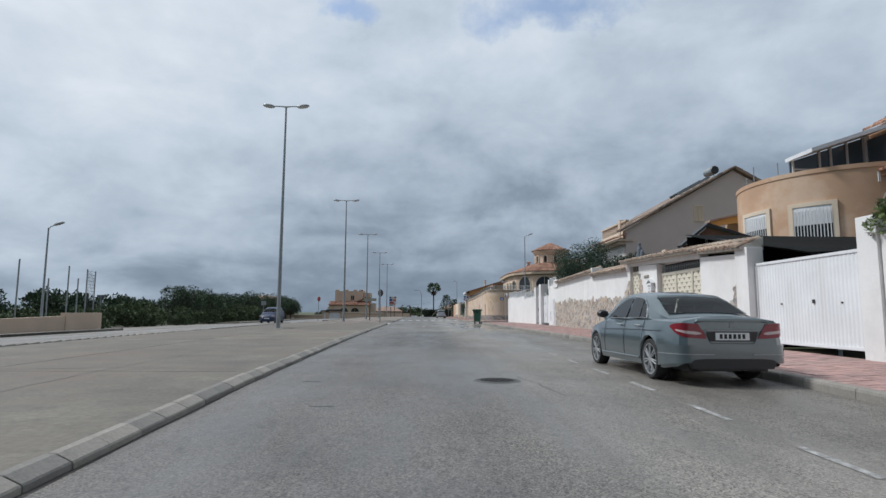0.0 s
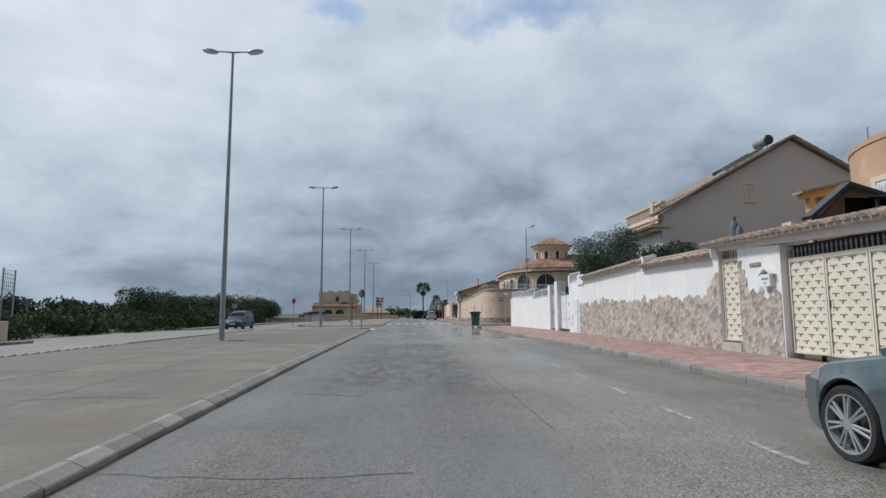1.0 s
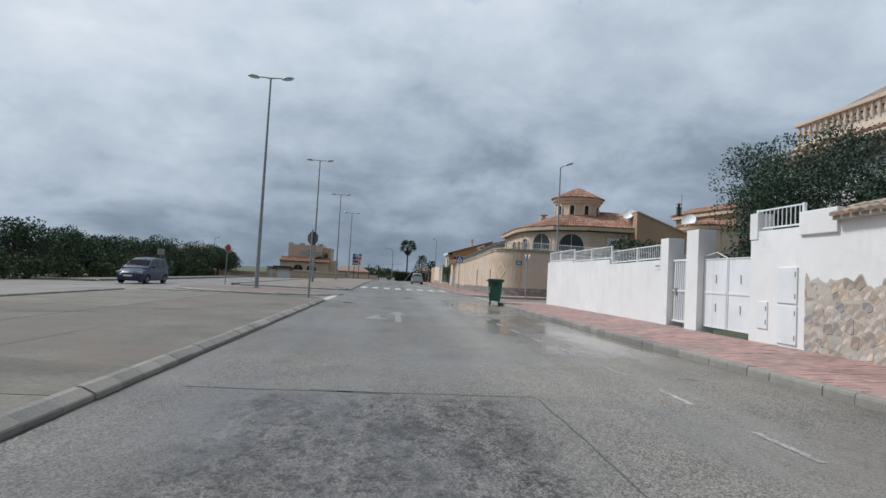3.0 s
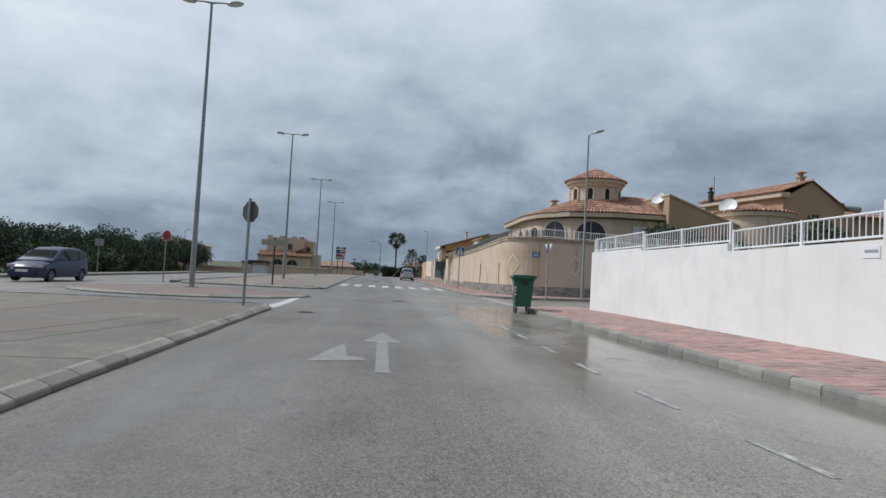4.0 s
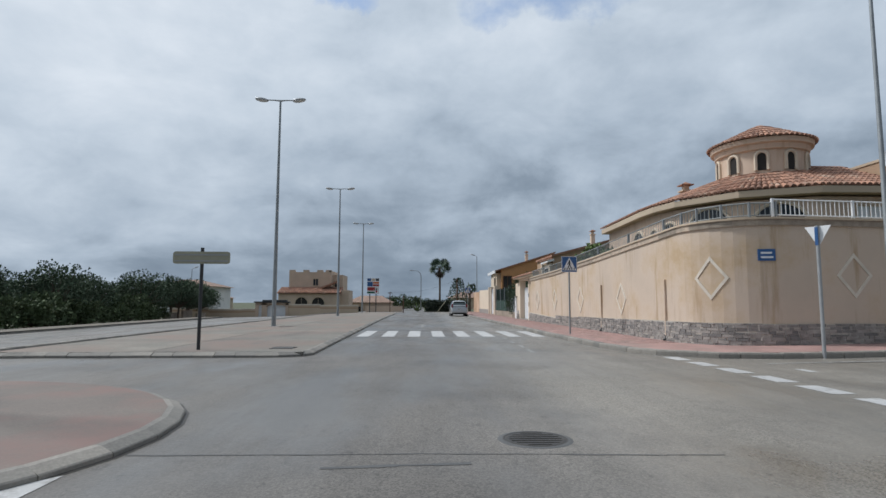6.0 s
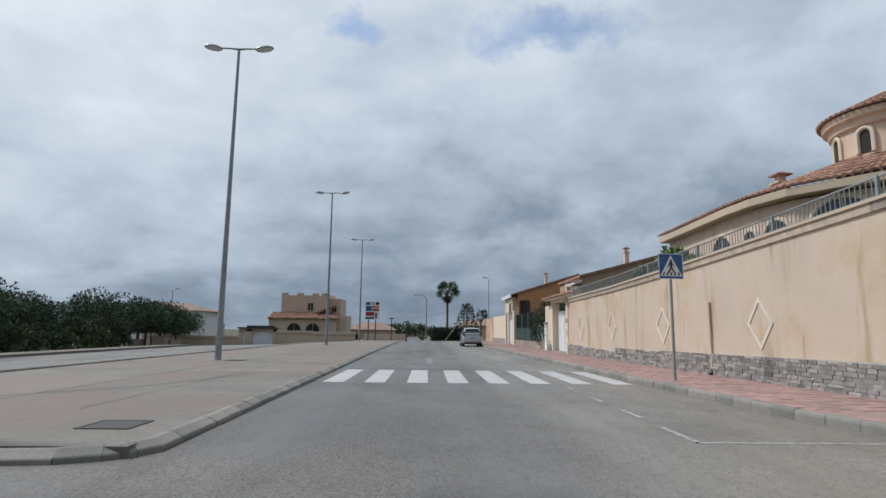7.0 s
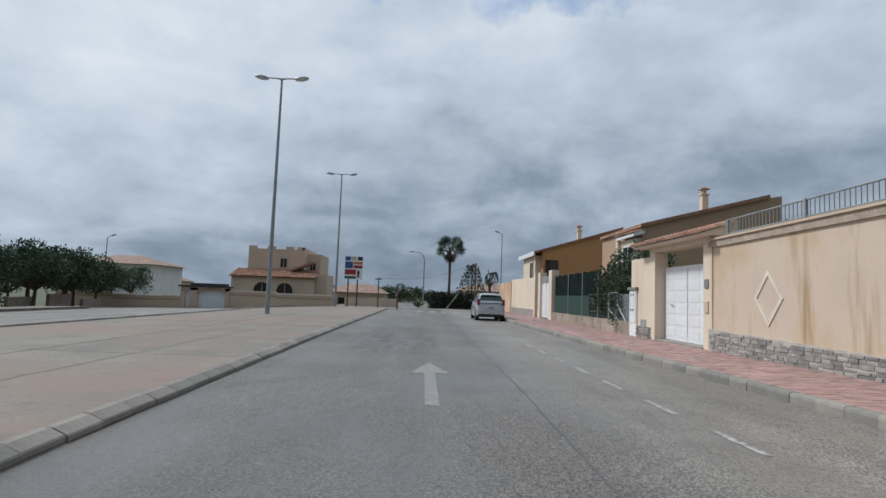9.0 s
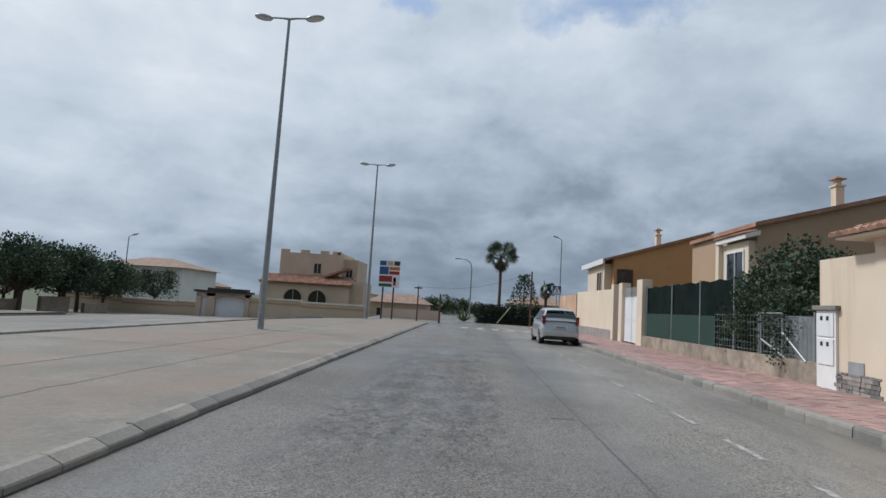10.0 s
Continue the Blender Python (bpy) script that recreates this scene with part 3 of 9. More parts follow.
road = Shape()
road.grid(steps(-19.4, 8.4, 2.5), steps(-80, 131, 2.5), gz)
road.grid(steps(8.4, 75, 3), steps(53.0, 63.0, 2.5), gz)
road.grid(steps(-70, -19.4, 4), steps(38, 64.4, 3), gz)
road.grid(steps(-60, -19.4, 4), steps(109, 124.3, 2.5), gz)
road.grid(steps(-9, 1.3, 2), steps(131, 300, 8), gz)
road.grid(steps(8.4, 40, 4), steps(126, 131, 2.5), gz)
road_ob = setting("road", road, ASPHALT, "worn grey asphalt with damp patches", 40)


# raised central reservation: cast slabs with open joints
def reservation(name, y0, y1, label, mat):
    root = setting(name, Shape().grid([-9.5, -5.7, -2.2], steps(y0 + 0.3, y1 - 0.3, 3), lambda x, y: gz(x, y) + 0.05), TAR, label)
    ys = steps(y0, y1, 9.5)
    for a, b in zip(ys, ys[1:]):
        for left, right in ((lambda y: -9.45, lambda y: -5.72), (lambda y: -5.69, lambda y: kl(y) - 0.18)):
            q = steps(a + 0.012, b - 0.012, 1.6)
            s = Shape()
            n = len(q)
            top = [(x, y, gz(x, y) + 0.11) for y in q for x in (left(y), right(y))]
            low = [(x, y, z - 0.12) for x, y, z in top]
            s.add(top, [(2 * i, 2 * i + 1, 2 * i + 3, 2 * i + 2) for i in range(n - 1)])
            s.add(top[:2] + low[:2] + top[-2:] + low[-2:], [(0, 2, 3, 1), (4, 5, 7, 6)])
            s.add(top[::2] + low[::2], [(i, i + 1, n + i + 1, n + i) for i in range(n - 1)])
            s.add(top[1::2] + low[1::2], [(i + 1, i, n + i, n + i + 1) for i in range(n - 1)])
            part("slab", s, mat, root)
    return root


median_a = reservation("pavement_1", -60, 48.05, "pale concrete central reservation with cut joints", MEDIAN)
median_b = reservation("pavement_2", 63.45, 122, "beige and reddish central reservation of concrete slabs", MEDIAN_RED)


# kerbs, stone by stone
def kerb_mesh(name, section, length):
    s = Shape()
    n = len(section)
    e = 0.006
    rows = []
    for y, k in ((0, 0.94), (e, 1.0), (length - e - 0.008, 1.0), (length - 0.008, 0.94)):
        rows.append([(x * k, y, z * k) for x, z in section])
    s.v = [p for r in rows for p in r]
    for i in range(3):
        s.f += [(i * n + j, i * n + j + 1, (i + 1) * n + j + 1, (i + 1) * n + j) for j in range(n - 1)]
    s.f += [tuple(range(n)), tuple(reversed(range(3 * n, 4 * n)))]
    return s.mesh(name, KERB, 14)


# sections run from the road side to the pavement side; the left one faces +x
SLOPED = kerb_mesh("kerb_stone", [(0, -0.05), (-0.003, 0.048), (-0.015, 0.062), (-0.125, 0.116), (-0.19, 0.12), (-0.19, -0.05)], 0.5)
SQUARE = kerb_mesh("kerb_stone", [(0.17, -0.05), (0.17, 0.145), (0.045, 0.148), (0.012, 0.135), (0, 0.10), (0, -0.05)], 0.5)


def kerb_run(name, mesh, pts, label, flip=False):
    """Stones of half a metre along a line of (x, y)."""
    root = thing(name, label, "kerb", kind="structure")
    for (xa, ya), (xb, yb) in zip(pts, pts[1:]):
        d = math.hypot(xb - xa, yb - ya)
        n = max(1, round(d / 0.5))
        turn = math.degrees(math.atan2(yb - ya, xb - xa)) - 90
        for i in range(n):
            x, y = xa + (xb - xa) * i / n, ya + (yb - ya) * i / n
            ob = part("kerb_stone", mesh, None, root)
            slope = math.degrees(math.atan2(gz(xa, min(yb, y + 0.5)) - gz(xa, y), 0.5)) if abs(yb - ya) > 2 else 0
            ob.matrix_basis = pose(x + random.uniform(-.006, .006), y, gz(x, y) + random.uniform(-.006, .004), slope, random.uniform(-.6, .6), turn + random.uniform(-.5, .5)) @ Matrix.Diagonal((1, d / n / 0.5, 1, 1))
    return root


kerb_run("kerb_1", SLOPED, [(kl(y), y) for y in steps(-4, 47.5, 6)], "sloped grey concrete kerb stones")
kerb_run("kerb_2", SLOPED, [(kl(y), y) for y in steps(63.8, 121, 6)], "sloped grey concrete kerb stones")
kerb_run("kerb_3", SLOPED, [(kl(47.5), 47.5), (-1.66, 47.85), (-1.82, 48.12), (-2.15, 48.28), (-2.6, 48.3), (-9.3, 48.1)], "grey kerb stones round the end of the reservation")
kerb_run("kerb_4", SLOPED, [(-9.3, 63.0), (-3.0, 63.14), (-2.45, 63.2), (-2.1, 63.36), (-1.88, 63.56), (kl(63.8), 63.8)], "grey kerb stones round the start of the reservation")
kerb_run("kerb_5", SQUARE, [(kr(y), y) for y in steps(-4, 51.4, 6)] + [(7.0, 52.6), (7.8, 53.3), (9.0, 53.6), (16, 53.6)], "pale concrete kerb stones along the pavement")
CORNER = [(16, 62.6), (9.6, 62.6), (8.2, 62.9), (7.0, 63.75), (6.58, 64.7), (kr(66.3), 66.3)]
kerb_run("kerb_6", SQUARE, CORNER + [(kr(y), y) for y in steps(72, 125, 6)], "pale concrete kerb stones along the pavement")
kerb_run("kerb_7", SQUARE, [(-9.75, y) for y in (121, 100, 80, 63.2)], "dark worn kerb stones of the reservation")
kerb_run("kerb_8", SQUARE, [(-9.75, y) for y in (47.5, 30, 10, -4)], "dark worn kerb stones of the reservation")
kerb_run("kerb_9", SLOPED, [(-19.3, y) for y in (64.5, 80, 95, 108)], "dark kerb stones before the trees")

def kerb_shadow_joint(name, y0, y1):
    """Dark strip between kerb foot and asphalt: silted joint plus painted shadow line."""
    s = Shape()
    ys = steps(y0, y1, 1.0)
    for a, b in zip(ys, ys[1:]):
        wa, wb = 0.03 + 0.02 * math.sin(a * 2.3), 0.03 + 0.02 * math.sin(b * 2.3)
        s.add([(kl(a) - 0.02, a, gz(0, a) + 0.004), (kl(a) + wa, a, gz(0, a) + 0.004), (kl(b) + wb, b, gz(0, b) + 0.004), (kl(b) - 0.02, b, gz(0, b) + 0.004)], [(0, 1, 2, 3)])
    setting(name, s, IRON, "dark silted joint and painted shadow line at the foot of the kerb")


kerb_shadow_joint("trim_1", -4, 47.5)
kerb_shadow_joint("trim_2", 63.8, 121)

# teardrop island in the gap of the reservation
ring = [(-5.85 + 4.35 * math.cos(a), 54.75 + 3.7 * math.sin(a) + 0.15 * math.cos(a)) for a in [2 * math.pi * i / 36 for i in range(36)]]
island = setting("pavement_3", Shape().prism([(x * 0.957 - 5.85 * 0.043, 54.75 + (y - 54.75) * 0.95) for x, y in ring], -0.05, 0.125), ISLAND, "low island of reddish paving")
island_kerb = thing("kerb_10", "grey kerb stones round the traffic island", "kerb", kind="structure")
for (xa, ya), (xb, yb) in zip(ring, ring[1:] + ring[:1]):
    ob = part("kerb_stone", SLOPED, None, island_kerb)
    ob.matrix_basis = pose(xa, ya, gz(xa, ya) - 0.005, 0, 0, math.degrees(math.atan2(yb - ya, xb - xa)) - 90) @ Matrix.Diagonal((1, math.hypot(xb - xa, yb - ya) / 0.5, 0.82, 1))


dark_ring = Shape()
for (xa, ya), (xb, yb) in zip(ring, ring[1:] + ring[:1]):
    dark_ring.add([(x + (x + 5.85) * k, y + (y - 54.75) * k, gz(x, y) + 0.004) for x, y, k in ((xa, ya, -0.006), (xa, ya, 0.010), (xb, yb, 0.010), (xb, yb, -0.006))], [(0, 1, 2, 3)])
setting("trim_3", dark_ring, IRON, "dark strip round the foot of the traffic island kerb")


# ---- garden walls along the street ----
def wall_body(pts, low, tops, thick=0.25):
    """A wall along (x, y) points with a height at each; thickness towards the gardens."""
    s = Shape()
    for (a, b), (ta, tb), (za, zb) in zip(zip(pts, pts[1:]), zip(tops, tops[1:]), zip(low, low[1:])):
        d = Vector((b[0] - a[0], b[1] - a[1])).normalized()
        nx, ny = d.y * thick, -d.x * thick
        s.prism([a, b, (b[0] + nx, b[1] + ny), (a[0] + nx, a[1] + ny)], [za, zb, zb, za], [ta, tb, tb, ta])
    return s


def street_wall(label, mat, y0, y1, top0, top1, thick=0.25, out=0.0, bottom=None):
    root = thing("garden_wall", label, "wall", group="garden walls")
    ys = steps(y0, y1, 6)
    pts = [(wr(y) - out, y) for y in ys]
    part("wall_face", wall_body(pts, [pave(wr(y), y) - 0.1 if bottom is None else bottom for y in ys], [top0 + (top1 - top0) * (y - y0) / (y1 - y0) for y in ys], thick), mat, root)
    return root


def barrel_row(s, p0, p1, width=0.2, r=0.085, length=0.42, n=6):
    """Half-round clay tiles from p0 (eaves) to p1 (ridge), overlapping."""
    p0, p1 = Vector(p0), Vector(p1)
    d = p1 - p0
    run = d.length
    d.normalize()
    side = d.cross(Vector((0, 0, 1))).normalized()
    up = side.cross(d)
    k = max(1, round(run / length))
    for i in range(k):
        a, b = p0 + d * (run * i / k - 0.03), p0 + d * (run * (i + 1) / k)
        vs = []
        for q, rad, lift in ((a, r * 1.08, 0.022), (b, r * 0.92, 0.0)):
            for j in range(n + 1):
                t = math.pi * j / n
                vs.append(q + side * rad * math.cos(t) + up * (rad * math.sin(t) * 0.85 + lift))
        s.add(vs, [(j, j + 1, n + 2 + j, n + 1 + j) for j in range(n)])
        s.add(vs[:n + 1], [tuple(range(n + 1))])
    return s


def tile_coping(parent, y0, y1, z0, z1, x_out=0.2, width=0.62, rise=0.26, under=0.0):
    """A little pitched roof of clay tiles on top of a street wall."""
    s, base = Shape(), Shape()
    n = round((y1 - y0) / 0.21)
    for i in range(n):
        y = y0 + (i + 0.5) * (y1 - y0) / n
        z = z0 + (z1 - z0) * (y - y0) / (y1 - y0)
        x = wr(y)
        barrel_row(s, (x - x_out, y, z + random.uniform(-.008, .008)), (x - x_out + width, y, z + rise), 0.21, 0.088, 0.3)
    a, b = (wr(y0) - x_out + 0.03, y0), (wr(y1) - x_out + 0.03, y1)
    base.prism([a, b, (b[0] + width, b[1]), (a[0] + width, a[1])], [z0 - 0.05, z1 - 0.05, z1 - 0.05, z0 - 0.05], [z0 + 0.02, z1 + 0.02, z1 + rise + 0.02, z0 + rise + 0.02])
    part("coping_bed", base, MORTAR, parent)
    part("coping_tiles", s, OLDTILE, parent, "weathered clay barrel tiles", 50)


def rubble(parent, y0, y1, low, top, seed=1, size=0.24, ragged=0.08, face=0.010, mat=None):
    """Irregular flat stones set tight in mortar on the face of a street wall; low and top are functions of y."""
    rnd = random.Random(seed)
    ys = steps(y0, y1, 0.4)
    most = max(top(y) - low(y) for y in ys) + 0.25
    # seeds of uneven spacing, then each stone is the part of the wall nearest to its seed
    seeds, tries = [], 0
    while tries < 7000:
        tries += 1
        p = (rnd.uniform(y0 - 0.15, y1 + 0.15), rnd.uniform(-0.1, most))
        gap = size * (0.5 if rnd.random() < 0.35 else rnd.uniform(0.75, 1.1))
        if all(abs(p[0] - q[0]) > gap or math.hypot(p[0] - q[0], (p[1] - q[1]) * 0.85) > min(gap, g * 1.3) for *q, g in seeds):
            seeds.append((*p, gap))
    bed = Shape()
    for cy, cz, gap in seeds:
        base, lim = low(cy), top(cy) - low(cy)
        if cz > lim - size * 0.25 + rnd.uniform(-0.3, 0.7) * ragged:
            continue
        ring = [(cy + 0.22 * math.cos(radians(45 * k + 20)), cz + 0.22 * math.sin(radians(45 * k + 20))) for k in range(8)]
        for qy, qz, _ in seeds:
            dy, dz = qy - cy, qz - cz
            d2 = dy * dy + dz * dz
            if d2 == 0 or d2 > 0.5:
                continue
            out = []
            for (ay, az), (by, bz) in zip(ring, ring[1:] + ring[:1]):
                fa, fb = (ay - cy) * dy + (az - cz) * dz - d2 / 2, (by - cy) * dy + (bz - cz) * dz - d2 / 2
                if fa <= 0:
                    out.append((ay, az))
                if (fa < 0) != (fb < 0):
                    t = fa / (fa - fb)
                    out.append((ay + (by - ay) * t, az + (bz - az) * t))
            ring = out
            if len(ring) < 3:
                break
        peak = lim + rnd.uniform(-0.03, ragged)
        ring = [(min(y1, max(y0, p)), min(peak, max(-0.02, q))) for p, q in ring]
        n = len(ring)
        if n < 3 or max(p for p, q in ring) - min(p for p, q in ring) < 0.04:
            continue
        my, mz = sum(p for p, q in ring) / n, sum(q for p, q in ring) / n
        bed.add([(wr(my) - 0.008, my + (p - my) * 1.08, base + mz + (q - mz) * 1.08) for p, q in ring], [tuple(reversed(range(n)))])
        d = face * 0.6 + rnd.uniform(0, 0.009)
        k0, k1 = rnd.uniform(0.94, 1.0), rnd.uniform(0.87, 0.96)
        tilt = rnd.uniform(-0.05, 0.05)
        vs = [(-0.004, (p - my) * k0, (q - mz) * k0) for p, q in ring] + [(-d + tilt * (q - mz), (p - my) * k1, (q - mz) * k1) for p, q in ring]
        fs = [(k, n + k, n + (k + 1) % n, (k + 1) % n) for k in range(n)] + [tuple(reversed(range(n, 2 * n)))]
        roll = rnd.random()
        ob = part("stone", Shape().add(vs, fs), mat or (STONE if roll < 0.5 else STONE_OCHRE if roll < 0.78 else STONE_BLUE), parent)
        ob.location = (wr(my), my, base + mz)
    part("mortar_bed", bed, MORTAR, parent)


def railing(label, pts, z0s, height, mat, group="", spacing=0.13, every=1.8, bar=0.011):
    """Railing along (x, y) points whose feet are at z0s."""
    root = thing("railing", label, "railing", group=group)
    for name, up in (("foot_rail", 0.07), ("top_rail", height)):
        part(name, Shape().tube([(*q, z + up) for q, z in zip(pts, z0s)], 0.02, 6), mat, root, smooth=40)
    for (a, b), (za, zb) in zip(zip(pts, pts[1:]), zip(z0s, z0s[1:])):
        d = math.hypot(b[0] - a[0], b[1] - a[1])
        n = max(1, round(d / spacing))
        rod = Shape().tube([(0, 0, 0.07), (0, 0, height)], bar, 4, False).mesh("bar", mat)
        for i in range(1, n):
            t = i / n
            x, y, z = a[0] + (b[0] - a[0]) * t, a[1] + (b[1] - a[1]) * t, za + (zb - za) * t
            part("bar", rod, None, root).location = (x, y, z)
    for p, z in zip(pts, z0s):
        part("post", Shape().box(p[0] - 0.03, p[0] + 0.03, p[1] - 0.03, p[1] + 0.03, z - 0.02, z + height + 0.03), mat, root)
    return root


# white property with corrugated gate, nearest the start
near_wall = street_wall("whitewashed garden wall with vines on top", WHITEWALL, -40, 9.22, 2.2, 2.5)


def pillar(label, mat, y0, y1, top, out=0.06, deep=0.5, cap=0.0):
    root = thing("gate_pillar", label, "pillar", group="gate pillars")
    x = wr((y0 + y1) / 2)
    part("shaft", Shape().box(x - out, x + deep, y0, y1, pave(x, y0) - 0.1, top), mat, root, bevel=0.012)
    if cap:
        part("cap", Shape().box(x - out - 0.05, x + deep + 0.05, y0 - 0.05, y1 + 0.05, top, top + cap), mat, root, bevel=0.015)
    return root


pillar("whitewashed masonry gate pillar with house number plate", WHITEWALL, 9.24, 9.72, 2.88)
pillar("whitewashed masonry gate pillar", WHITEWALL, 13.29, 13.85, 2.75, 0.06, 0.36)

mid_wall = street_wall("white rendered wall with tile coping and rough stone", WHITEWALL, 13.75, 15.8, 2.62, 2.72)
tile_coping(mid_wall, 13.4, 15.8, 2.74, 2.86)
lintel = thing("garden_wall", "white lintel with clay tile roof over the patterned gate", "wall", group="garden walls")
part("beam", wall_body([(wr(15.8), 15.8), (wr(21.36), 21.36)], [2.70, 2.90], [2.90, 3.04]), WHITEWALL, lintel)
tile_coping(lintel, 15.8, 21.7, 2.92, 3.06, 0.3, 0.8, 0.2)
pier = street_wall("white pier with stone cladding and letterbox beside gate", WHITEWALL, 18.86, 20.5, 2.78, 2.88, 0.4)
stone_wall_a = street_wall("white rendered wall above ragged rubble stone cladding", WHITEWALL, 21.38, 26.1, 2.76, 2.80)
tile_coping(stone_wall_a, 21.7, 26.1, 2.80, 2.86)
part("step_block", Shape().box(wr(21.6) - 0.03, wr(21.6) + 0.3, 21.38, 21.75, 2.74, 3.02), WHITEWALL, stone_wall_a, bevel=0.02)
stone_wall_b = street_wall("white rendered wall above ragged rubble stone cladding", WHITEWALL, 26.1, 33.9, 2.98, 2.80)
tile_coping(stone_wall_b, 26.1, 33.0, 3.02, 2.86)
part("step_block", Shape().box(wr(26) - 0.1, wr(26) + 0.4, 25.98, 26.2, 2.7, 3.22), WHITEWALL, stone_wall_b, bevel=0.02)
part("end_block", Shape().box(wr(33.5) - 0.06, wr(33.5) + 0.4, 33.0, 34.0, 2.6, 3.08), WHITEWALL, stone_wall_b, bevel=0.02)

meter_wall = street_wall("white wall with built-in meter cupboards", WHITEWALL, 33.9, 35.6, 2.78, 2.78, 0.35)
railing("white painted steel railing on a garden wall", [(wr(34) + 0.1, 34.05), (wr(35.4) + 0.1, 35.5)], [2.78, 2.78], 0.48, WHITEPAINT, "white railings")
part("side_pier", Shape().box(wr(35.5) - 0.02, wr(35.5) + 0.35, 35.35, 35.62, 2.6, 3.2), WHITEWALL, meter_wall)
pillar("square white gate post", WHITEWALL, 37.76, 38.38, 3.02, 0.05, 0.45)
pillar("square white gate post", WHITEWALL, 39.4, 39.9, 2.88, 0.05, 0.45)
white_wall = street_wall("long white rendered garden wall with damp marks", WHITEWALL, 39.9, 44.06, 2.24, 2.17, 0.3)
part("wall_step", wall_body([(wr(44.06), 44.06), (wr(48.46), 48.46)], [0, 0], [2.36, 2.32], 0.3), WHITEWALL, white_wall)
BEND = [(10.54 + 1.2 * math.cos(radians(a)), 52.3 + 1.2 * math.sin(radians(a))) for a in range(180, 89, -9)]
end_pts = [(wr(48.46), 48.46)] + BEND + [(40.0, 53.5)]
part("wall_step", wall_body(end_pts, [-0.2] * len(end_pts), [2.42] + [2.385] * len(BEND) + [2.36], 0.3), WHITEWALL, white_wall, smooth=30)
railing("white painted steel railing on a garden wall", [(wr(y) + 0.12, y) for y in (40.0, 41.86, 44.0)], [2.24, 2.21, 2.17], 0.48, WHITEPAINT, "white railings")
railing("white painted steel railing on a garden wall", [(wr(y) + 0.12, y) for y in (44.12, 46.26, 48.4)], [2.36, 2.34, 2.32], 0.5, WHITEPAINT, "white railings")
railing("white painted steel railing on a garden wall", [(wr(y) + 0.12, y) for y in (48.52, 50.6)] + [(10.54 + 1.08 * math.cos(radians(a)), 52.3 + 1.08 * math.sin(radians(a))) for a in (180, 160, 140, 120, 105)], [2.42, 2.40] + [2.385] * 5, 0.5, WHITEPAINT, "white railings")
railing("white painted steel railing on a garden wall", [(10.3, 53.36), (12, 53.38), (14, 53.38), (20, 53.38), (30, 53.38)], [2.38, 2.38, 2.375, 2.37, 2.36], 0.5, WHITEPAINT, "white railings")

# corner property: rounded stucco wall on a slate plinth
ARC = [(10.85 + 2.0 * math.cos(radians(a)), 66.3 + 2.0 * math.sin(radians(a))) for a in range(180, 271, 9)]
CORNER_PTS = [(wr(y), y) for y in (87.6, 81, 74, 70, 67.5)] + ARC + [(14, 64.3), (20, 64.3), (32, 64.3), (60, 64.3)]
CORNER_TOP = [2.95, 3.06, 3.3, 3.48, 3.58] + [3.63] * 11 + [3.58, 3.42, 3.3, 3.3]
corner_wall = thing("garden_wall", "rounded cream stucco wall with diamond reliefs and stone plinth", "wall", group="garden walls")


def along(pts, heights, out, z_off0, z_off1, deep, flat=None):
    """A band that follows a line of points, standing out by so much, between two offsets from the heights."""
    s = Shape()
    n = len(pts)
    nor = []
    for i in range(n):
        a, b = Vector(pts[max(0, i - 1)]), Vector(pts[min(n - 1, i + 1)])
        d = (b - a).normalized()
        nor.append(Vector((d.y, -d.x)))
    o = [Vector(p) + q * out for p, q in zip(pts, nor)]
    q = [Vector(p) - k * deep for p, k in zip(pts, nor)]
    for i in range(n - 1):
        za = (flat(pts[i]) if flat else heights[i] + z_off0, flat(pts[i + 1]) if flat else heights[i + 1] + z_off0)
        zb = (heights[i] + z_off1, heights[i + 1] + z_off1)
        s.prism([o[i], o[i + 1], q[i + 1], q[i]][::-1], [za[0], za[1], za[1], za[0]][::-1], [zb[0], zb[1], zb[1], zb[0]][::-1])
    return s


def corner_foot(p):
    return pave(min(p[0], 9.2), p[1]) - 0.1 if p[1] > 64.5 else gz(p[0], 63) + 0.05


part("wall_face", along([(x, y) for x, y in CORNER_PTS], CORNER_TOP, 0.0, 0, 0, 0.28, corner_foot), STUCCO, corner_wall)
part("plinth_bed", along(CORNER_PTS, [0.70, 0.52, 0.70, 0.74] + [0.78] * 16, 0.05, 0, 0, 0.05, corner_foot), MORTAR, corner_wall)
part("coping_band", along(CORNER_PTS, CORNER_TOP, 0.05, -0.15, 0.02, 0.3), STONE_ISL, corner_wall, "rough stone coping band")
part("coping_slab", along(CORNER_PTS, CORNER_TOP, 0.09, 0.02, 0.075, 0.34), BEIGE, corner_wall)
railing("grey painted steel railing on a rounded wall", [(wr(y) + 0.14, y) for y in (87, 84.2, 81, 77.5, 74, 70.5, 67.5)] + [(10.85 + 1.86 * math.cos(radians(a)), 66.3 + 1.86 * math.sin(radians(a))) for a in (180, 202, 225, 247, 268)],
        [lerp([(64, 3.72), (67.5, 3.66), (70, 3.56), (74, 3.38), (81, 3.14), (87.6, 3.03)], y) for y in (87, 84.2, 81, 77.5, 74, 70.5, 67.5, 66.3, 65.6, 65.0, 64.6, 64.45)], 0.42, GALV, "steel railings")
railing("white painted steel railing on a stucco wall", [(x, 64.45) for x in (10.7, 13, 15.5, 18, 20.5, 24, 28)], [lerp([(10.7, 3.72), (14, 3.66), (20, 3.5), (32, 3.38)], x) for x in (10.7, 13, 15.5, 18, 20.5, 24, 28)], 0.5, WHITEPAINT, "white railings")


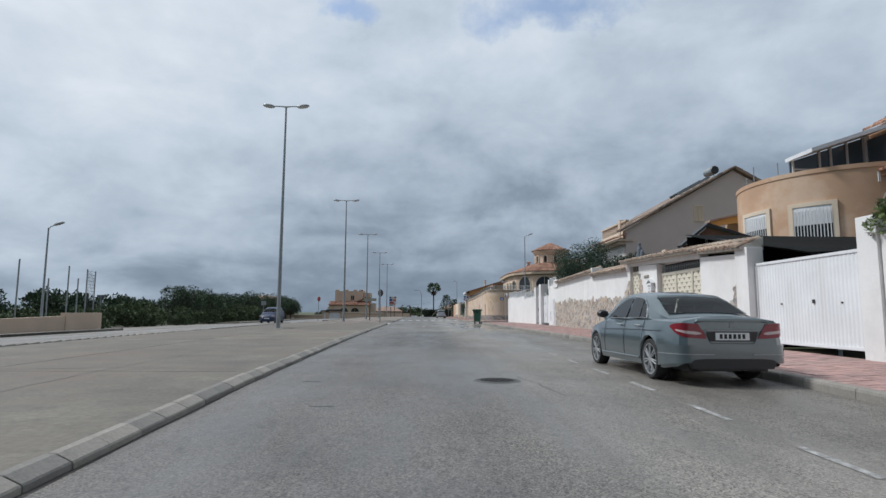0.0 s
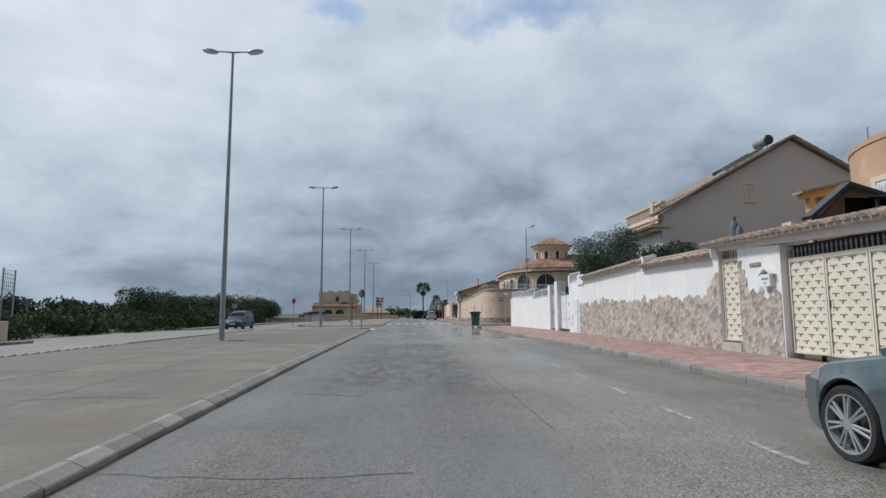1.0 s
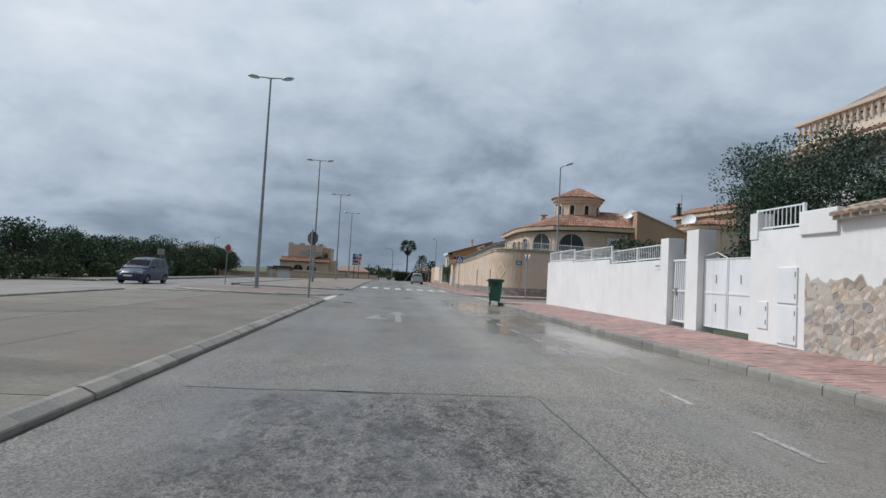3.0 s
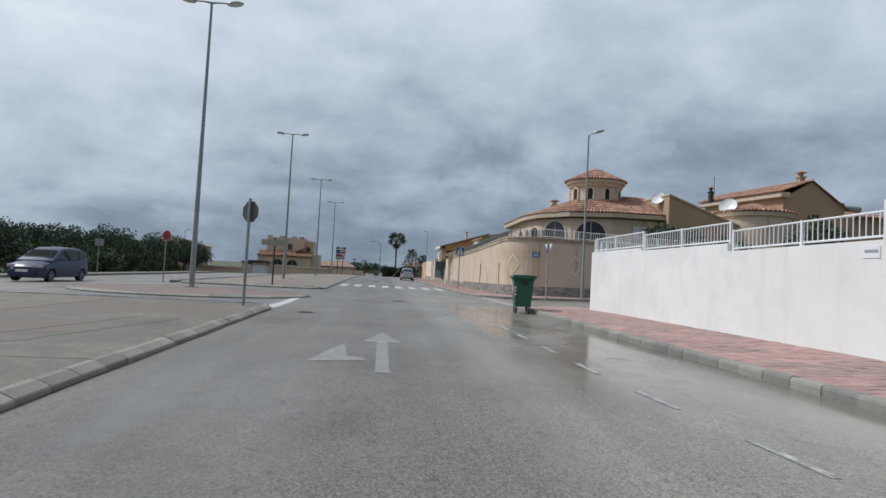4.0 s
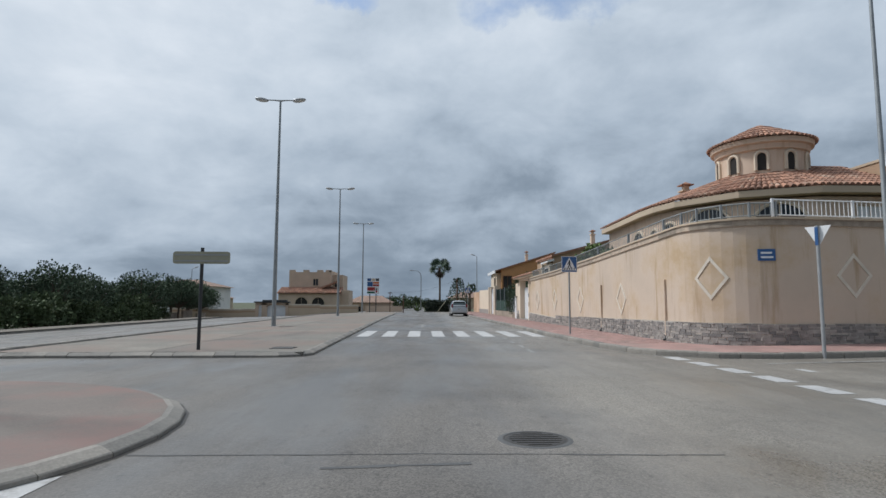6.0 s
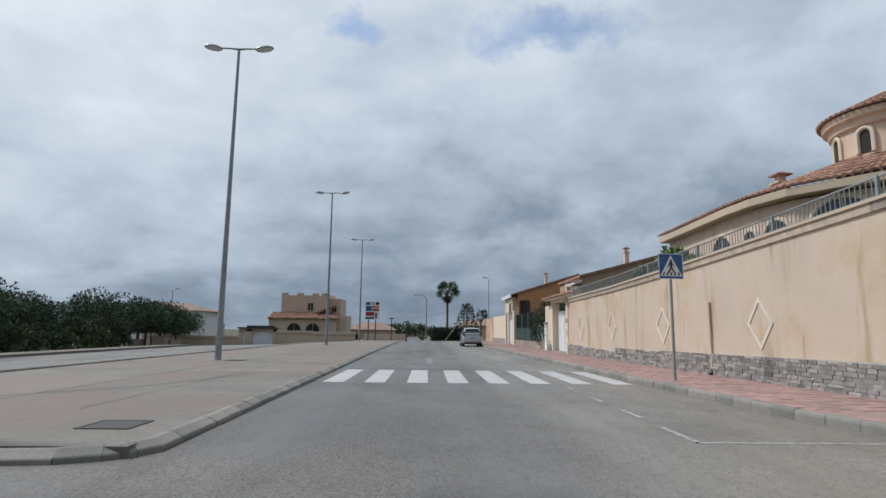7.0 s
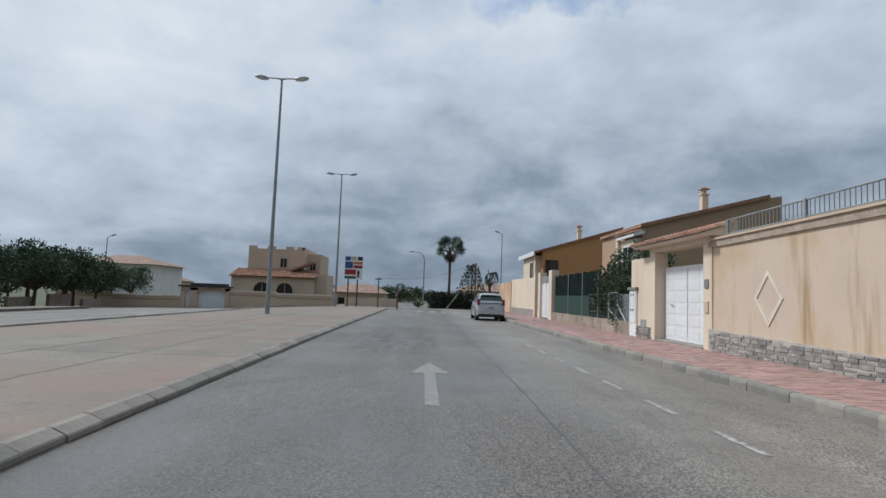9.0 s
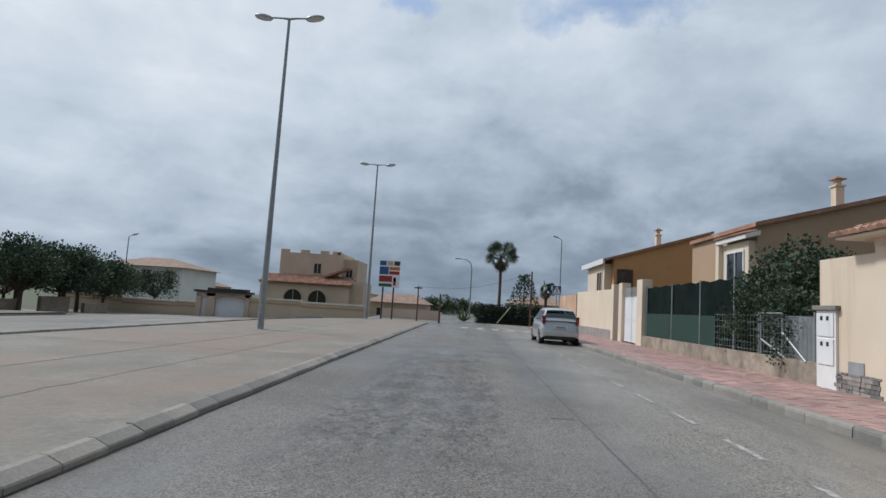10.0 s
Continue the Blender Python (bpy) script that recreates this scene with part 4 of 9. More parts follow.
# ---- street lamps on the reservation ----
def lamp_head(parent, side, z):
    head = part("lamp_head", Shape().lathe([(0.0, 0.10), (0.12, 0.095), (0.17, 0.05), (0.18, 0.0), (0.17, -0.02)], 0, 0, 16), LAMPHEAD, parent, "oval grey lamp head", 50)
    head.matrix_basis = pose(side * 0.98, 0, z + 0.02, 0, side * -8, 0) @ Matrix.Diagonal((2.0, 1.0, 1.0, 1))
    bowl = part("lens", Shape().lathe([(0.165, -0.02), (0.15, -0.06), (0.09, -0.09), (0.0, -0.10)], 0, 0, 16), LAMPGLASS, head, "pale lamp bowl", 50)
    return head


def double_lamp(height):
    root = thing("street_lamp", "tall grey steel lamp post with two oval lamp heads", "street lamp", group="double street lamps")
    part("base_plate", Shape().box(-0.19, 0.19, -0.19, 0.19, -0.02, 0.015), GALV, root, bevel=0.006)
    part("pole", Shape().tube([(0, 0, 0), (0, 0, 1.2), (0, 0, height * 0.5), (0, 0, height)], [0.115, 0.11, 0.08, 0.05], 14), GALV, root, smooth=40)
    part("arm", Shape().tube([(-0.85, 0, height + 0.02), (-0.3, 0, height + 0.01), (0, 0, height - 0.02), (0.3, 0, height + 0.01), (0.85, 0, height + 0.02)], [0.03, 0.035, 0.05, 0.035, 0.03], 8), GALV, root, smooth=40)
    for side in (-1, 1):
        lamp_head(root, side, height)
    part("hatch", Shape().box(-0.045, 0.045, -0.118, -0.10, 0.55, 0.9), LAMPHEAD, root, bevel=0.004)
    return root


for y, h in ((31.0, 12.62), (56.4, 12.22), (78.55, 11.85), (100.4, 11.55), (120.9, 11.25)):
    lamp = double_lamp(h)
    lamp.matrix_basis = pose(-6.58, y, gz(-6.58, y) + (0.12 if y == 56.4 else 0.108), 0, 0, random.uniform(-3, 3))


def single_lamp(at, height, turn=0.0, group="single street lamps"):
    root = thing("street_lamp", "slim grey steel lamp post with one angled lamp head", "street lamp", at, turn, group)
    part("pole", Shape().tube([(0, 0, 0), (0, 0, height * 0.12), (0, 0, height * 0.13), (0, 0, height)], [0.10, 0.095, 0.075, 0.045], 10), GALV, root, smooth=40)
    part("arm", Shape().tube([(0, 0, height - 0.05), (0.15, 0, height + 0.08), (0.35, 0, height + 0.16)], 0.03, 8), GALV, root, smooth=40)
    head = part("lamp_head", Shape().lathe([(0.0, 0.09), (0.13, 0.08), (0.17, 0.02), (0.17, -0.02), (0.1, -0.05), (0.0, -0.06)], 0, 0, 14), LAMPHEAD, root, smooth=50)
    head.matrix_basis = pose(0.62, 0, height + 0.25, 0, -18, 0) @ Matrix.Diagonal((2.1, 1.0, 1.0, 1))
    return root


single_lamp((12.92, 63.25, gz(12.92, 63.25) + 0.15), 9.55)


# ---- houses behind the walls ----
def opening(parent, kind, face, a0, a1, z0, z1, at, frame_mat, pane_mat, deep=0.12, bars=0, frame_w=0.09, shutter=0.0):
    """A framed window or door let into a wall. face 'y': the wall looks to -y and stands at y = at; face 'x': it looks to -x at x = at."""
    def bx(s, u0, u1, d0, d1, w0, w1):
        return s.box(u0, u1, at + d0, at + d1, w0, w1) if face == "y" else s.box(at + d0, at + d1, u0, u1, w0, w1)

    w = part(kind, bx(Shape(), a0, a1, -0.012, 0.05, z0, z1), pane_mat, parent)
    fr = Shape()
    for u0, u1, v0, v1 in ((a0 - frame_w, a0, z0 - frame_w, z1 + frame_w), (a1, a1 + frame_w, z0 - frame_w, z1 + frame_w), (a0, a1, z1, z1 + frame_w), (a0, a1, z0 - frame_w, z0), ((a0 + a1) / 2 - 0.025, (a0 + a1) / 2 + 0.025, z0, z1)):
        bx(fr, u0, u1, -deep * 0.6, 0.04, v0, v1)
    part("frame", fr, frame_mat, w)
    if shutter:
        sh = Shape()
        n = 8
        for i in range(n):
            zz = z1 - (z1 - z0) * shutter * (i + 1) / n
            bx(sh, a0, a1, -0.04, -0.02, zz + 0.006, zz + (z1 - z0) * shutter / n)
        part("roller_shutter", sh, WHITEPAINT, w)
    if bars:
        for i in range(bars):
            u = a0 + (a1 - a0) * (i + 0.5) / bars
            part("bar", bx(Shape(), u - 0.012, u + 0.012, -0.09, -0.066, z0, z1 - (z1 - z0) * shutter), WHITEPAINT, w)
    return w


def tiled_slope(s, x0, x1, y0, y1, z_at, axis="x", pitch=0.24, r=0.1):
    """Rows of barrel tiles on a rectangular slope; z_at(x, y) gives the roof plane and the rows run along axis from low to high."""
    if axis == "x":
        for i in range(round((y1 - y0) / pitch)):
            y = y0 + (i + 0.5) * pitch
            barrel_row(s, (x0, y, z_at(x0, y)), (x1, y, z_at(x1, y)), pitch, r, 0.5, 4)
    else:
        for i in range(round((x1 - x0) / pitch)):
            x = x0 + (i + 0.5) * pitch
            barrel_row(s, (x, y0, z_at(x, y0)), (x, y1, z_at(x, y1)), pitch, r, 0.5, 4)
    return s


def chimney(parent, x, y, z0, z1, w=0.55, mat=None):
    w *= 0.72
    c = part("chimney", Shape().box(x - w / 2, x + w / 2, y - w / 2, y + w / 2, z0, z1), mat or BEIGE, parent, bevel=0.02)
    part("chimney_top", Shape().box(x - w * .66, x + w * .66, y - w * .66, y + w * .66, z1, z1 + 0.09).box(x - w * .3, x + w * .3, y - w * .3, y + w * .3, z1 + 0.09, z1 + 0.38), mat or BEIGE, c)
    part("chimney_cap", Shape().prism([(x - w * .7, y - w * .7), (x + w * .7, y - w * .7), (x + w * .7, y + w * .7), (x - w * .7, y + w * .7)], z1 + 0.38, z1 + 0.44).add(
        [(x - w * .6, y - w * .6, z1 + 0.44), (x + w * .6, y - w * .6, z1 + 0.44), (x + w * .6, y + w * .6, z1 + 0.44), (x - w * .6, y + w * .6, z1 + 0.44), (x, y, z1 + 0.62)], [(0, 1, 4), (1, 2, 4), (2, 3, 4), (3, 0, 4)]), ROOFTILE, c)
    return c


# big grey gable
gable = thing("house", "grey-brown rendered house with a tall blank gable", "house", group="houses")
part("wall", Shape().upright([(14.75, 0), (28.5, 0), (28.5, 7.3), (22.2, 10.72), (14.75, 6.55)], 36.0, 36.5).upright([(17.5, 0), (28.5, 0), (28.5, 7.3), (22.2, 10.72), (17.5, 8.0)], 36.5, 44.0), GREYBROWN, gable)
part("roof", Shape().upright([(14.35, 6.42), (22.3, 10.85), (22.3, 10.96), (14.35, 6.53)], 35.75, 36.6).upright([(17.3, 7.98), (22.3, 10.76), (22.3, 10.96), (17.3, 8.18)], 36.6, 44.2).upright([(22.3, 10.76), (28.9, 7.08), (28.9, 7.28), (22.3, 10.96)], 35.75, 44.2), VERGETILE, gable)
verge = Shape()
for (xa, za), (xb, zb) in (((14.3, 6.5), (22.3, 10.95)), ((28.9, 7.27), (22.3, 10.95))):
    for k in range(3):
        barrel_row(verge, (xa, 35.85 + k * 0.24, za), (xb, 35.85 + k * 0.24, zb), 0.24, 0.075, 0.5, 4)
part("verge_tiles", verge, VERGETILE, gable, smooth=50)
opening(gable, "window", "y", 19.48, 19.95, 7.28, 8.2, 36.0, CREAM, CREAM, 0.1)
part("wall", Shape().box(14.72, 15.2, 36.3, 41.4, 0, 5.7), WHITEWALL, gable)
part("cornice", Shape().box(14.3, 15.2, 36.02, 41.4, 5.62, 5.8).box(14.1, 15.2, 35.9, 41.4, 5.8, 5.95), STUCCO, gable, bevel=0.02)
eave = Shape()
tiled_slope(eave, 13.95, 14.8, 35.8, 41.4, lambda x, y: 5.97 + (x - 13.95) * 0.35, "x")
part("eave_tiles", eave, ROOFTILE, gable, smooth=50)
part("balcony_wall", Shape().box(14.9, 15.1, 36.3, 41.6, 6.2, 6.62), CREAM, gable)
for i in range(20):
    part("baluster", Shape().lathe([(0.05, 6.62), (0.035, 6.72), (0.085, 6.9), (0.04, 7.08), (0.055, 7.2)], 15.0, 36.7 + i * 0.25, 8), STUCCO, gable, smooth=50)
part("handrail", Shape().box(14.88, 15.12, 36.3, 41.6, 7.2, 7.32), STUCCO, gable, bevel=0.015)
part("post", Shape().box(14.85, 15.2, 37.3, 37.7, 6.2, 7.45), STUCCO, gable)

heater = thing("solar_water_heater", "solar water heater tank and panel on a roof", "water heater")
slope_deg = math.degrees(math.atan2(4.42, 7.95))
mt = pose(20.4, 36.6, 10.02, 0, -slope_deg, 0)
part("panel", Shape().box(-2.2, 0.2, -0.6, 0.6, 0.06, 0.16, mt), GLASS, heater)
part("panel_frame", Shape().box(-2.26, 0.26, -0.66, -0.6, 0.02, 0.19, mt), GALV, heater)
part("panel_frame", Shape().box(-2.26, 0.26, 0.6, 0.66, 0.02, 0.19, mt), GALV, heater)
part("tank", Shape().tube([(20.95, 35.95, 10.72), (20.95, 37.0, 10.72)], 0.28, 18), GALV, heater, smooth=40)
part("tank_end", Shape().tube([(20.95, 35.88, 10.72), (20.95, 35.95, 10.72)], [0.25, 0.285], 18), DARKSTEEL, heater, smooth=40)
for y in (36.1, 37.05):
    part("stand", Shape().tube([(20.95, y, 10.1), (20.95, y, 10.5)], 0.025, 6), GALV, heater)

# curved peach house
bow = thing("house", "peach rendered house with a bowed front and roof glasshouse", "house", group="houses")
BX, BY, BR = 18.4, 21.4, 3.8
part("wall", Shape().lathe([(0.0, 0), (BR, 0), (BR, 6.12), (BR + 0.03, 6.14), (BR + 0.03, 6.3), (BR - 0.2, 6.3), (BR - 0.2, 6.1), (0, 6.1)], BX, BY, 48), PEACH, bow, smooth=40)
part("wall", Shape().box(18.6, 32, 18.0, 25, 0, 6.0), PEACH, bow)


def bowed_window(a0, a1, z0, z1):
    def arc(r0, r1, b0, b1, w0, w1):
        return Shape().lathe([(r0, w0), (r1, w0), (r1, w1), (r0, w1), (r0, w0)], BX, BY, 8, b0, b1).add(
            [(BX + r * math.cos(radians(b)), BY + r * math.sin(radians(b)), w) for b in (b0, b1) for r, w in ((r0, w0), (r1, w0), (r1, w1), (r0, w1))], [(0, 1, 2, 3), (7, 6, 5, 4)])
    w = part("window", arc(BR - 0.05, BR + 0.02, a0, a1, z0, z1), GLASS, bow)
    d = 2.6
    for b0, b1, w0, w1 in ((a0 - d, a0, z0 - 0.15, z1 + 0.15), (a1, a1 + d, z0 - 0.15, z1 + 0.15), (a0, a1, z1, z1 + 0.15), (a0, a1, z0 - 0.15, z0)):
        part("surround", arc(BR - 0.05, BR + 0.07, b0, b1, w0, w1), CREAM, w)
    part("roller_shutter", arc(BR - 0.02, BR + 0.04, a0, a1, (z0 + z1) / 2, z1), WHITEPAINT, w)
    n = 12
    for i in range(n):
        a = radians(a0 + (a1 - a0) * (i + 0.5) / n)
        part("bar", Shape().tube([(BX + (BR + 0.09) * math.cos(a), BY + (BR + 0.09) * math.sin(a), z0), (BX + (BR + 0.09) * math.cos(a), BY + (BR + 0.09) * math.sin(a), z1 - 0.1)], 0.018, 5), WHITEPAINT, w)


bowed_window(173.5, 193, 3.75, 4.95)
bowed_window(209, 227.5, 3.6, 4.95)
for x, y, h in ((15.0, 20.2, 0.55), (14.9, 21.6, 0.75), (15.3, 22.8, 0.6)):
    part("roof_rod", Shape().tube([(x, y, 6.1), (x, y, 6.3 + h)], 0.022, 5), GALV, bow)
glasshouse = part("roof_glasshouse", Shape().upright([(15.35, 6.2), (18.4, 6.2), (18.4, 7.86), (15.35, 6.84)], 20.0, 20.05), ROOFGLASS, bow, "white framed roof glazing")
part("side_pane", Shape().box(18.35, 18.4, 17.6, 20.0, 6.2, 7.7), ROOFGLASS, glasshouse)
for x in (15.45, 16.5, 16.95, 17.6):
    part("mullion", Shape().box(x - 0.035, x + 0.035, 19.94, 20.06, 6.2, 6.95 + (x - 15.4) * 0.33), WHITEPAINT, glasshouse)
part("corner_post", Shape().box(18.25, 18.45, 19.88, 20.08, 6.2, 8.0), WHITEPAINT, glasshouse)
part("roof_edge", Shape().upright([(15.25, 6.84), (18.5, 7.92), (18.5, 8.06), (15.25, 6.98)], 18.6, 20.1), WHITEPAINT, glasshouse)
part("rail", Shape().box(15.45, 18.4, 19.95, 20.06, 6.52, 6.58), WHITEPAINT, glasshouse)
rr = Shape()
tiled_slope(rr, 17.05, 20.0, 14.6, 18.2, lambda x, y: 5.95 + (x - 17.05) * 0.42, "x")
part("roof_tiles", rr, ROOFTILE, bow, smooth=50)
part("roof_bed", Shape().upright([(17.05, 5.8), (20, 7.1), (20, 5.8)], 14.6, 18.2), ROOFTILE, bow)
part("wing_wall", Shape().box(17.4, 24, 14.8, 18.2, 0, 5.85), PEACH, bow)
part("roof_tiles", tiled_slope(Shape(), 18.6, 21.4, 18.4, 20.4, lambda x, y: 8.2 + (x - 18.6) * 0.55, "x"), ROOFTILE, bow, smooth=50)
part("tower_wall", Shape().upright([(18.6, 5.9), (21.4, 5.9), (21.4, 9.6), (18.6, 8.1)], 18.4, 20.4), PEACH, bow)
part("downpipe", Shape().tube([(17.15, 18.0, 5.9), (17.15, 18.0, 3.0)], 0.06, 8).box(16.98, 17.32, 17.85, 18.15, 5.6, 5.95), WHITEPAINT, bow, smooth=40)
arch_pane = part("dish", Shape().lathe([(0.0, 0.0), (0.35, 0.05), (0.62, 0.17), (0.75, 0.28)], 0, 0, 24), WHITEPAINT, bow, "white satellite dish", 50)
arch_pane.matrix_basis = pose(17.6, 17.4, 4.7, 62, 0, -30)
YELLOW = paint("yellow_ochre_render", (0.58, 0.37, 0.14), 0.9, 0.1, 0.5, 60, 0.25, 0.004, spot=(0.48, 0.29, 0.10), spot_scale=0.6)
annex = thing("outbuilding", "yellow ochre porch with a sloping roof and open front", "outbuilding")
part("back_wall", Shape().box(17.0, 19.0, 27.6, 27.8, 0, 6.0), BROWNWALL, annex)
part("parapet", Shape().box(15.36, 18.2, 25.6, 25.8, 0, 4.5), YELLOW, annex)
part("post", Shape().box(15.36, 15.56, 25.58, 25.82, 4.5, 5.3), YELLOW, annex)
part("beam", Shape().upright([(15.1, 5.24), (18.2, 5.62), (18.2, 6.16), (15.1, 5.42)], 25.56, 25.84), YELLOW, annex)
part("roof", Shape().upright([(14.95, 5.40), (18.3, 6.20), (18.3, 6.28), (14.95, 5.48)], 25.4, 25.9).upright([(16.9, 5.87), (18.3, 6.20), (18.3, 6.28), (16.9, 5.95)], 25.9, 27.8), OLDTILE, annex)
BRICKBROWN = paint("red_brown_boarding", (0.20, 0.095, 0.055), 0.75, 0.25, 4, 40, 0.3, 0.003)
hut = thing("carport_gable", "dark timber gable roof above a driveway", "carport roof")
part("gable", Shape().upright([(10.95, 3.52), (13.3, 3.52), (13.3, 3.72), (11.7, 4.18)], 19.36, 19.42), BRICKBROWN, hut)
part("roof", Shape().upright([(10.72, 3.44), (11.7, 4.24), (11.7, 4.34), (10.68, 3.52)], 19.26, 19.62).upright([(11.7, 4.24), (13.5, 3.70), (13.5, 3.80), (11.7, 4.34)], 19.26, 19.62), DARKSTEEL, hut)
part("tie_beam", Shape().box(10.8, 13.4, 19.3, 19.36, 3.44, 3.54), WOOD, hut)
for px in (10.9, 13.3):
    part("post", Shape().tube([(px, 19.5, 0), (px, 19.5, 3.5)], 0.05, 8), WOOD, hut)
awning = thing("shade_sail", "black shade cloth stretched over a driveway", "awning")
part("cloth", Shape().grid(steps(10.0, 16.8, 0.6), steps(11.6, 17.6, 0.75), lambda x, y: 2.60 + (y - 12.5) * 0.205 + 0.06 * math.sin(y * 0.9) * math.sin(x)), SHADECLOTH, awning, smooth=60)
# added black sheet standing in for the shaded interior under the cloth
part("back_sheet", Shape().add([(10.0, 17.4, 0.0), (17.3, 17.4, 0.0), (17.3, 17.4, 3.55), (10.0, 17.4, 3.55)], [(0, 1, 2, 3)]), SHADECLOTH, awning)
part("front_drop", Shape().grid(steps(10.0, 16.8, 0.6), [11.58, 11.6], lambda x, y: 2.40 if y < 11.59 else 2.12), SHADECLOTH, awning)
for px in (10.6, 16.8):
    part("beam", Shape().tube([(px, 11.6, 2.36), (px, 17.6, 3.58)], 0.03, 8), DARKSTEEL, awning)
for x, y, h in ((10.6, 11.7, 2.36), (10.6, 17.3, 3.5), (16.75, 11.7, 2.36), (16.75, 17.3, 3.5)):
    part("post", Shape().tube([(x, y, -0.05), (x, y, h)], 0.04, 8), GALV, awning)

# house with the round turret on the corner
TX, TY = 19.35, 78.7
turret_house = thing("house", "peach villa with a round turret and arched windows", "house", group="houses")
BODY = [(13.8, 87.3), (13.8, 81.0), (13.95, 79.4), (14.4, 77.9), (16.2, 75.4), (19.0, 73.95), (21.5, 73.9), (23.4, 73.9), (23.4, 87.3)]
part("wall", Shape().prism(BODY[::-1], 0, 6.2), TURRETWALL, turret_house)


def eave_z(y):
    return 6.66 - 0.24 * smoothstep(75, 88, y)


EAVE = [(13.36, 87.6), (13.36, 80.8), (13.52, 79.3), (14.0, 77.7), (15.9, 75.02), (18.86, 73.5), (21.5, 73.42), (23.6, 73.42), (23.6, 87.6)]
part("cornice", Shape().prism(EAVE[::-1], [eave_z(y) - 0.36 for x, y in EAVE[::-1]], [eave_z(y) - 0.04 for x, y in EAVE[::-1]]), BEIGE, turret_house, bevel=0.03)
roof = Shape()
edge = [Vector((x, y, eave_z(y))) for x, y in EAVE]
fine_edge = []
for a, b in zip(edge, edge[1:]):
    n = max(1, round((b - a).length / 0.27))
    fine_edge += [a.lerp(b, i / n) for i in range(n)]
for p in fine_edge:
    if p.x < 23.55:
        q = Vector((max(p.x, TX) if p.y < 73.5 and p.x > TX else TX, TY, 8.8)) if p.y < TY else Vector((TX, p.y, 8.8))
        barrel_row(roof, p, p.lerp(q, 0.93), 0.26, 0.11, 0.6, 4)
part("roof_tiles", roof, ROOFTILE, turret_house, smooth=50)
bed = Shape()
bed.add([tuple(p + Vector((0, 0, -0.02))) for p in edge] + [(TX, 87.6, 8.74), (23.6, TY, 8.74), (TX, TY, 8.74)], [(0, 1, 11, 9), (1, 2, 11), (2, 3, 11), (3, 4, 11), (4, 5, 11), (5, 6, 11), (6, 7, 10, 11), (7, 8, 9, 10)])
part("roof_bed", bed, ROOFTILE, turret_house)
part("turret", Shape().lathe([(2.12, 6.8), (2.12, 9.15), (2.26, 9.2), (2.32, 9.45), (2.47, 9.5), (2.5, 9.74), (2.1, 9.76)], TX, TY, 40), TURRETWALL, turret_house, "round rendered turret with a moulded cornice", 35)
cone = Shape()
for i in range(60):
    a = 2 * math.pi * i / 60
    barrel_row(cone, (TX + 2.6 * math.cos(a), TY + 2.6 * math.sin(a), 9.74), (TX + 0.12 * math.cos(a), TY + 0.12 * math.sin(a), 10.92), 0.25, 0.11, 0.55, 4)
part("turret_roof", cone, ROOFTILE, turret_house, smooth=50)


def arched(s, width, z0, z1, place, n=10):
    """The outline of a round-headed opening as one face; place(u, z) gives the point."""
    r = width / 2
    pts = [(-r, z0), (r, z0)] + [(r * math.cos(math.pi * i / n), z1 - r + r * math.sin(math.pi * i / n)) for i in range(n + 1)]
    return s.add([place(u, z) for u, z in pts], [tuple(range(len(pts)))])


def arched_opening(parent, width, z0, z1, origin, along_dir, mat, trim, name="window", bar=True):
    """A round-headed opening with a raised surround. origin is (x, y) of its middle on the wall; along_dir runs along the wall."""
    d = Vector(along_dir).normalized()
    nrm = Vector((d.y, -d.x))
    def at(u, z, out):
        p = Vector(origin) + d * u + nrm * out
        return (p.x, p.y, z)
    w = part(name, arched(Shape(), width, z0, z1, lambda u, z: at(u, z, 0.02)), mat, parent)
    r, n = width / 2, 12
    line = [(-r, z0)] + [(-r * math.cos(math.pi * i / n), z1 - r + r * math.sin(math.pi * i / n)) for i in range(n + 1)] + [(r, z0)]
    part("surround", Shape().tube([at(u, z, 0.03) for u, z in line], 0.09, 6), trim, w, smooth=40)
    if bar:
        part("mullion", Shape().tube([at(0, z0, 0.03), at(0, z1, 0.03)], 0.03, 5), trim, w)
    return w


for a in (165, 202, 239, 276, 313):
    c, s2 = math.cos(radians(a)), math.sin(radians(a))
    arched_opening(turret_house, 0.56, 8.1, 9.08, (TX + 2.12 * c, TY + 2.12 * s2), (-s2, c), DARKVOID, CREAM, bar=False)
for (xa, ya), (xb, yb), w, z0, z1 in (((13.8, 82.9), (13.8, 80.9), 1.75, 3.6, 5.5), ((13.8, 80.3), (13.95, 79.4), 0.75, 3.9, 5.4), ((13.95, 79.3), (14.4, 77.9), 1.15, 3.6, 5.6), ((14.4, 77.9), (16.2, 75.4), 2.2, 3.6, 6.08), ((16.2, 75.4), (19.0, 73.95), 2.45, 3.6, 6.05)):
    w2 = arched_opening(turret_house, w, z0, z1, ((xa + xb) / 2, (ya + yb) / 2), (xb - xa, yb - ya), GLASS, CREAM)
opening(turret_house, "window", "y", 20.7, 21.9, 4.6, 5.75, 73.9, BEIGE, WHITEPAINT, 0.1, 0, 0.08)
part("dish", Shape().lathe([(0.0, 0.0), (0.35, 0.05), (0.62, 0.17), (0.75, 0.28)], 0, 0, 24), WHITEPAINT, turret_house, "white satellite dish", 50).matrix_basis = pose(22.95, 74.3, 8.05, 62, 0, -50) @ Matrix.Diagonal((0.72, 0.72, 0.72, 1))
part("mast", Shape().tube([(23.0, 74.5, 6.6), (23.0, 74.5, 8.0)], 0.04, 6), GALV, turret_house)
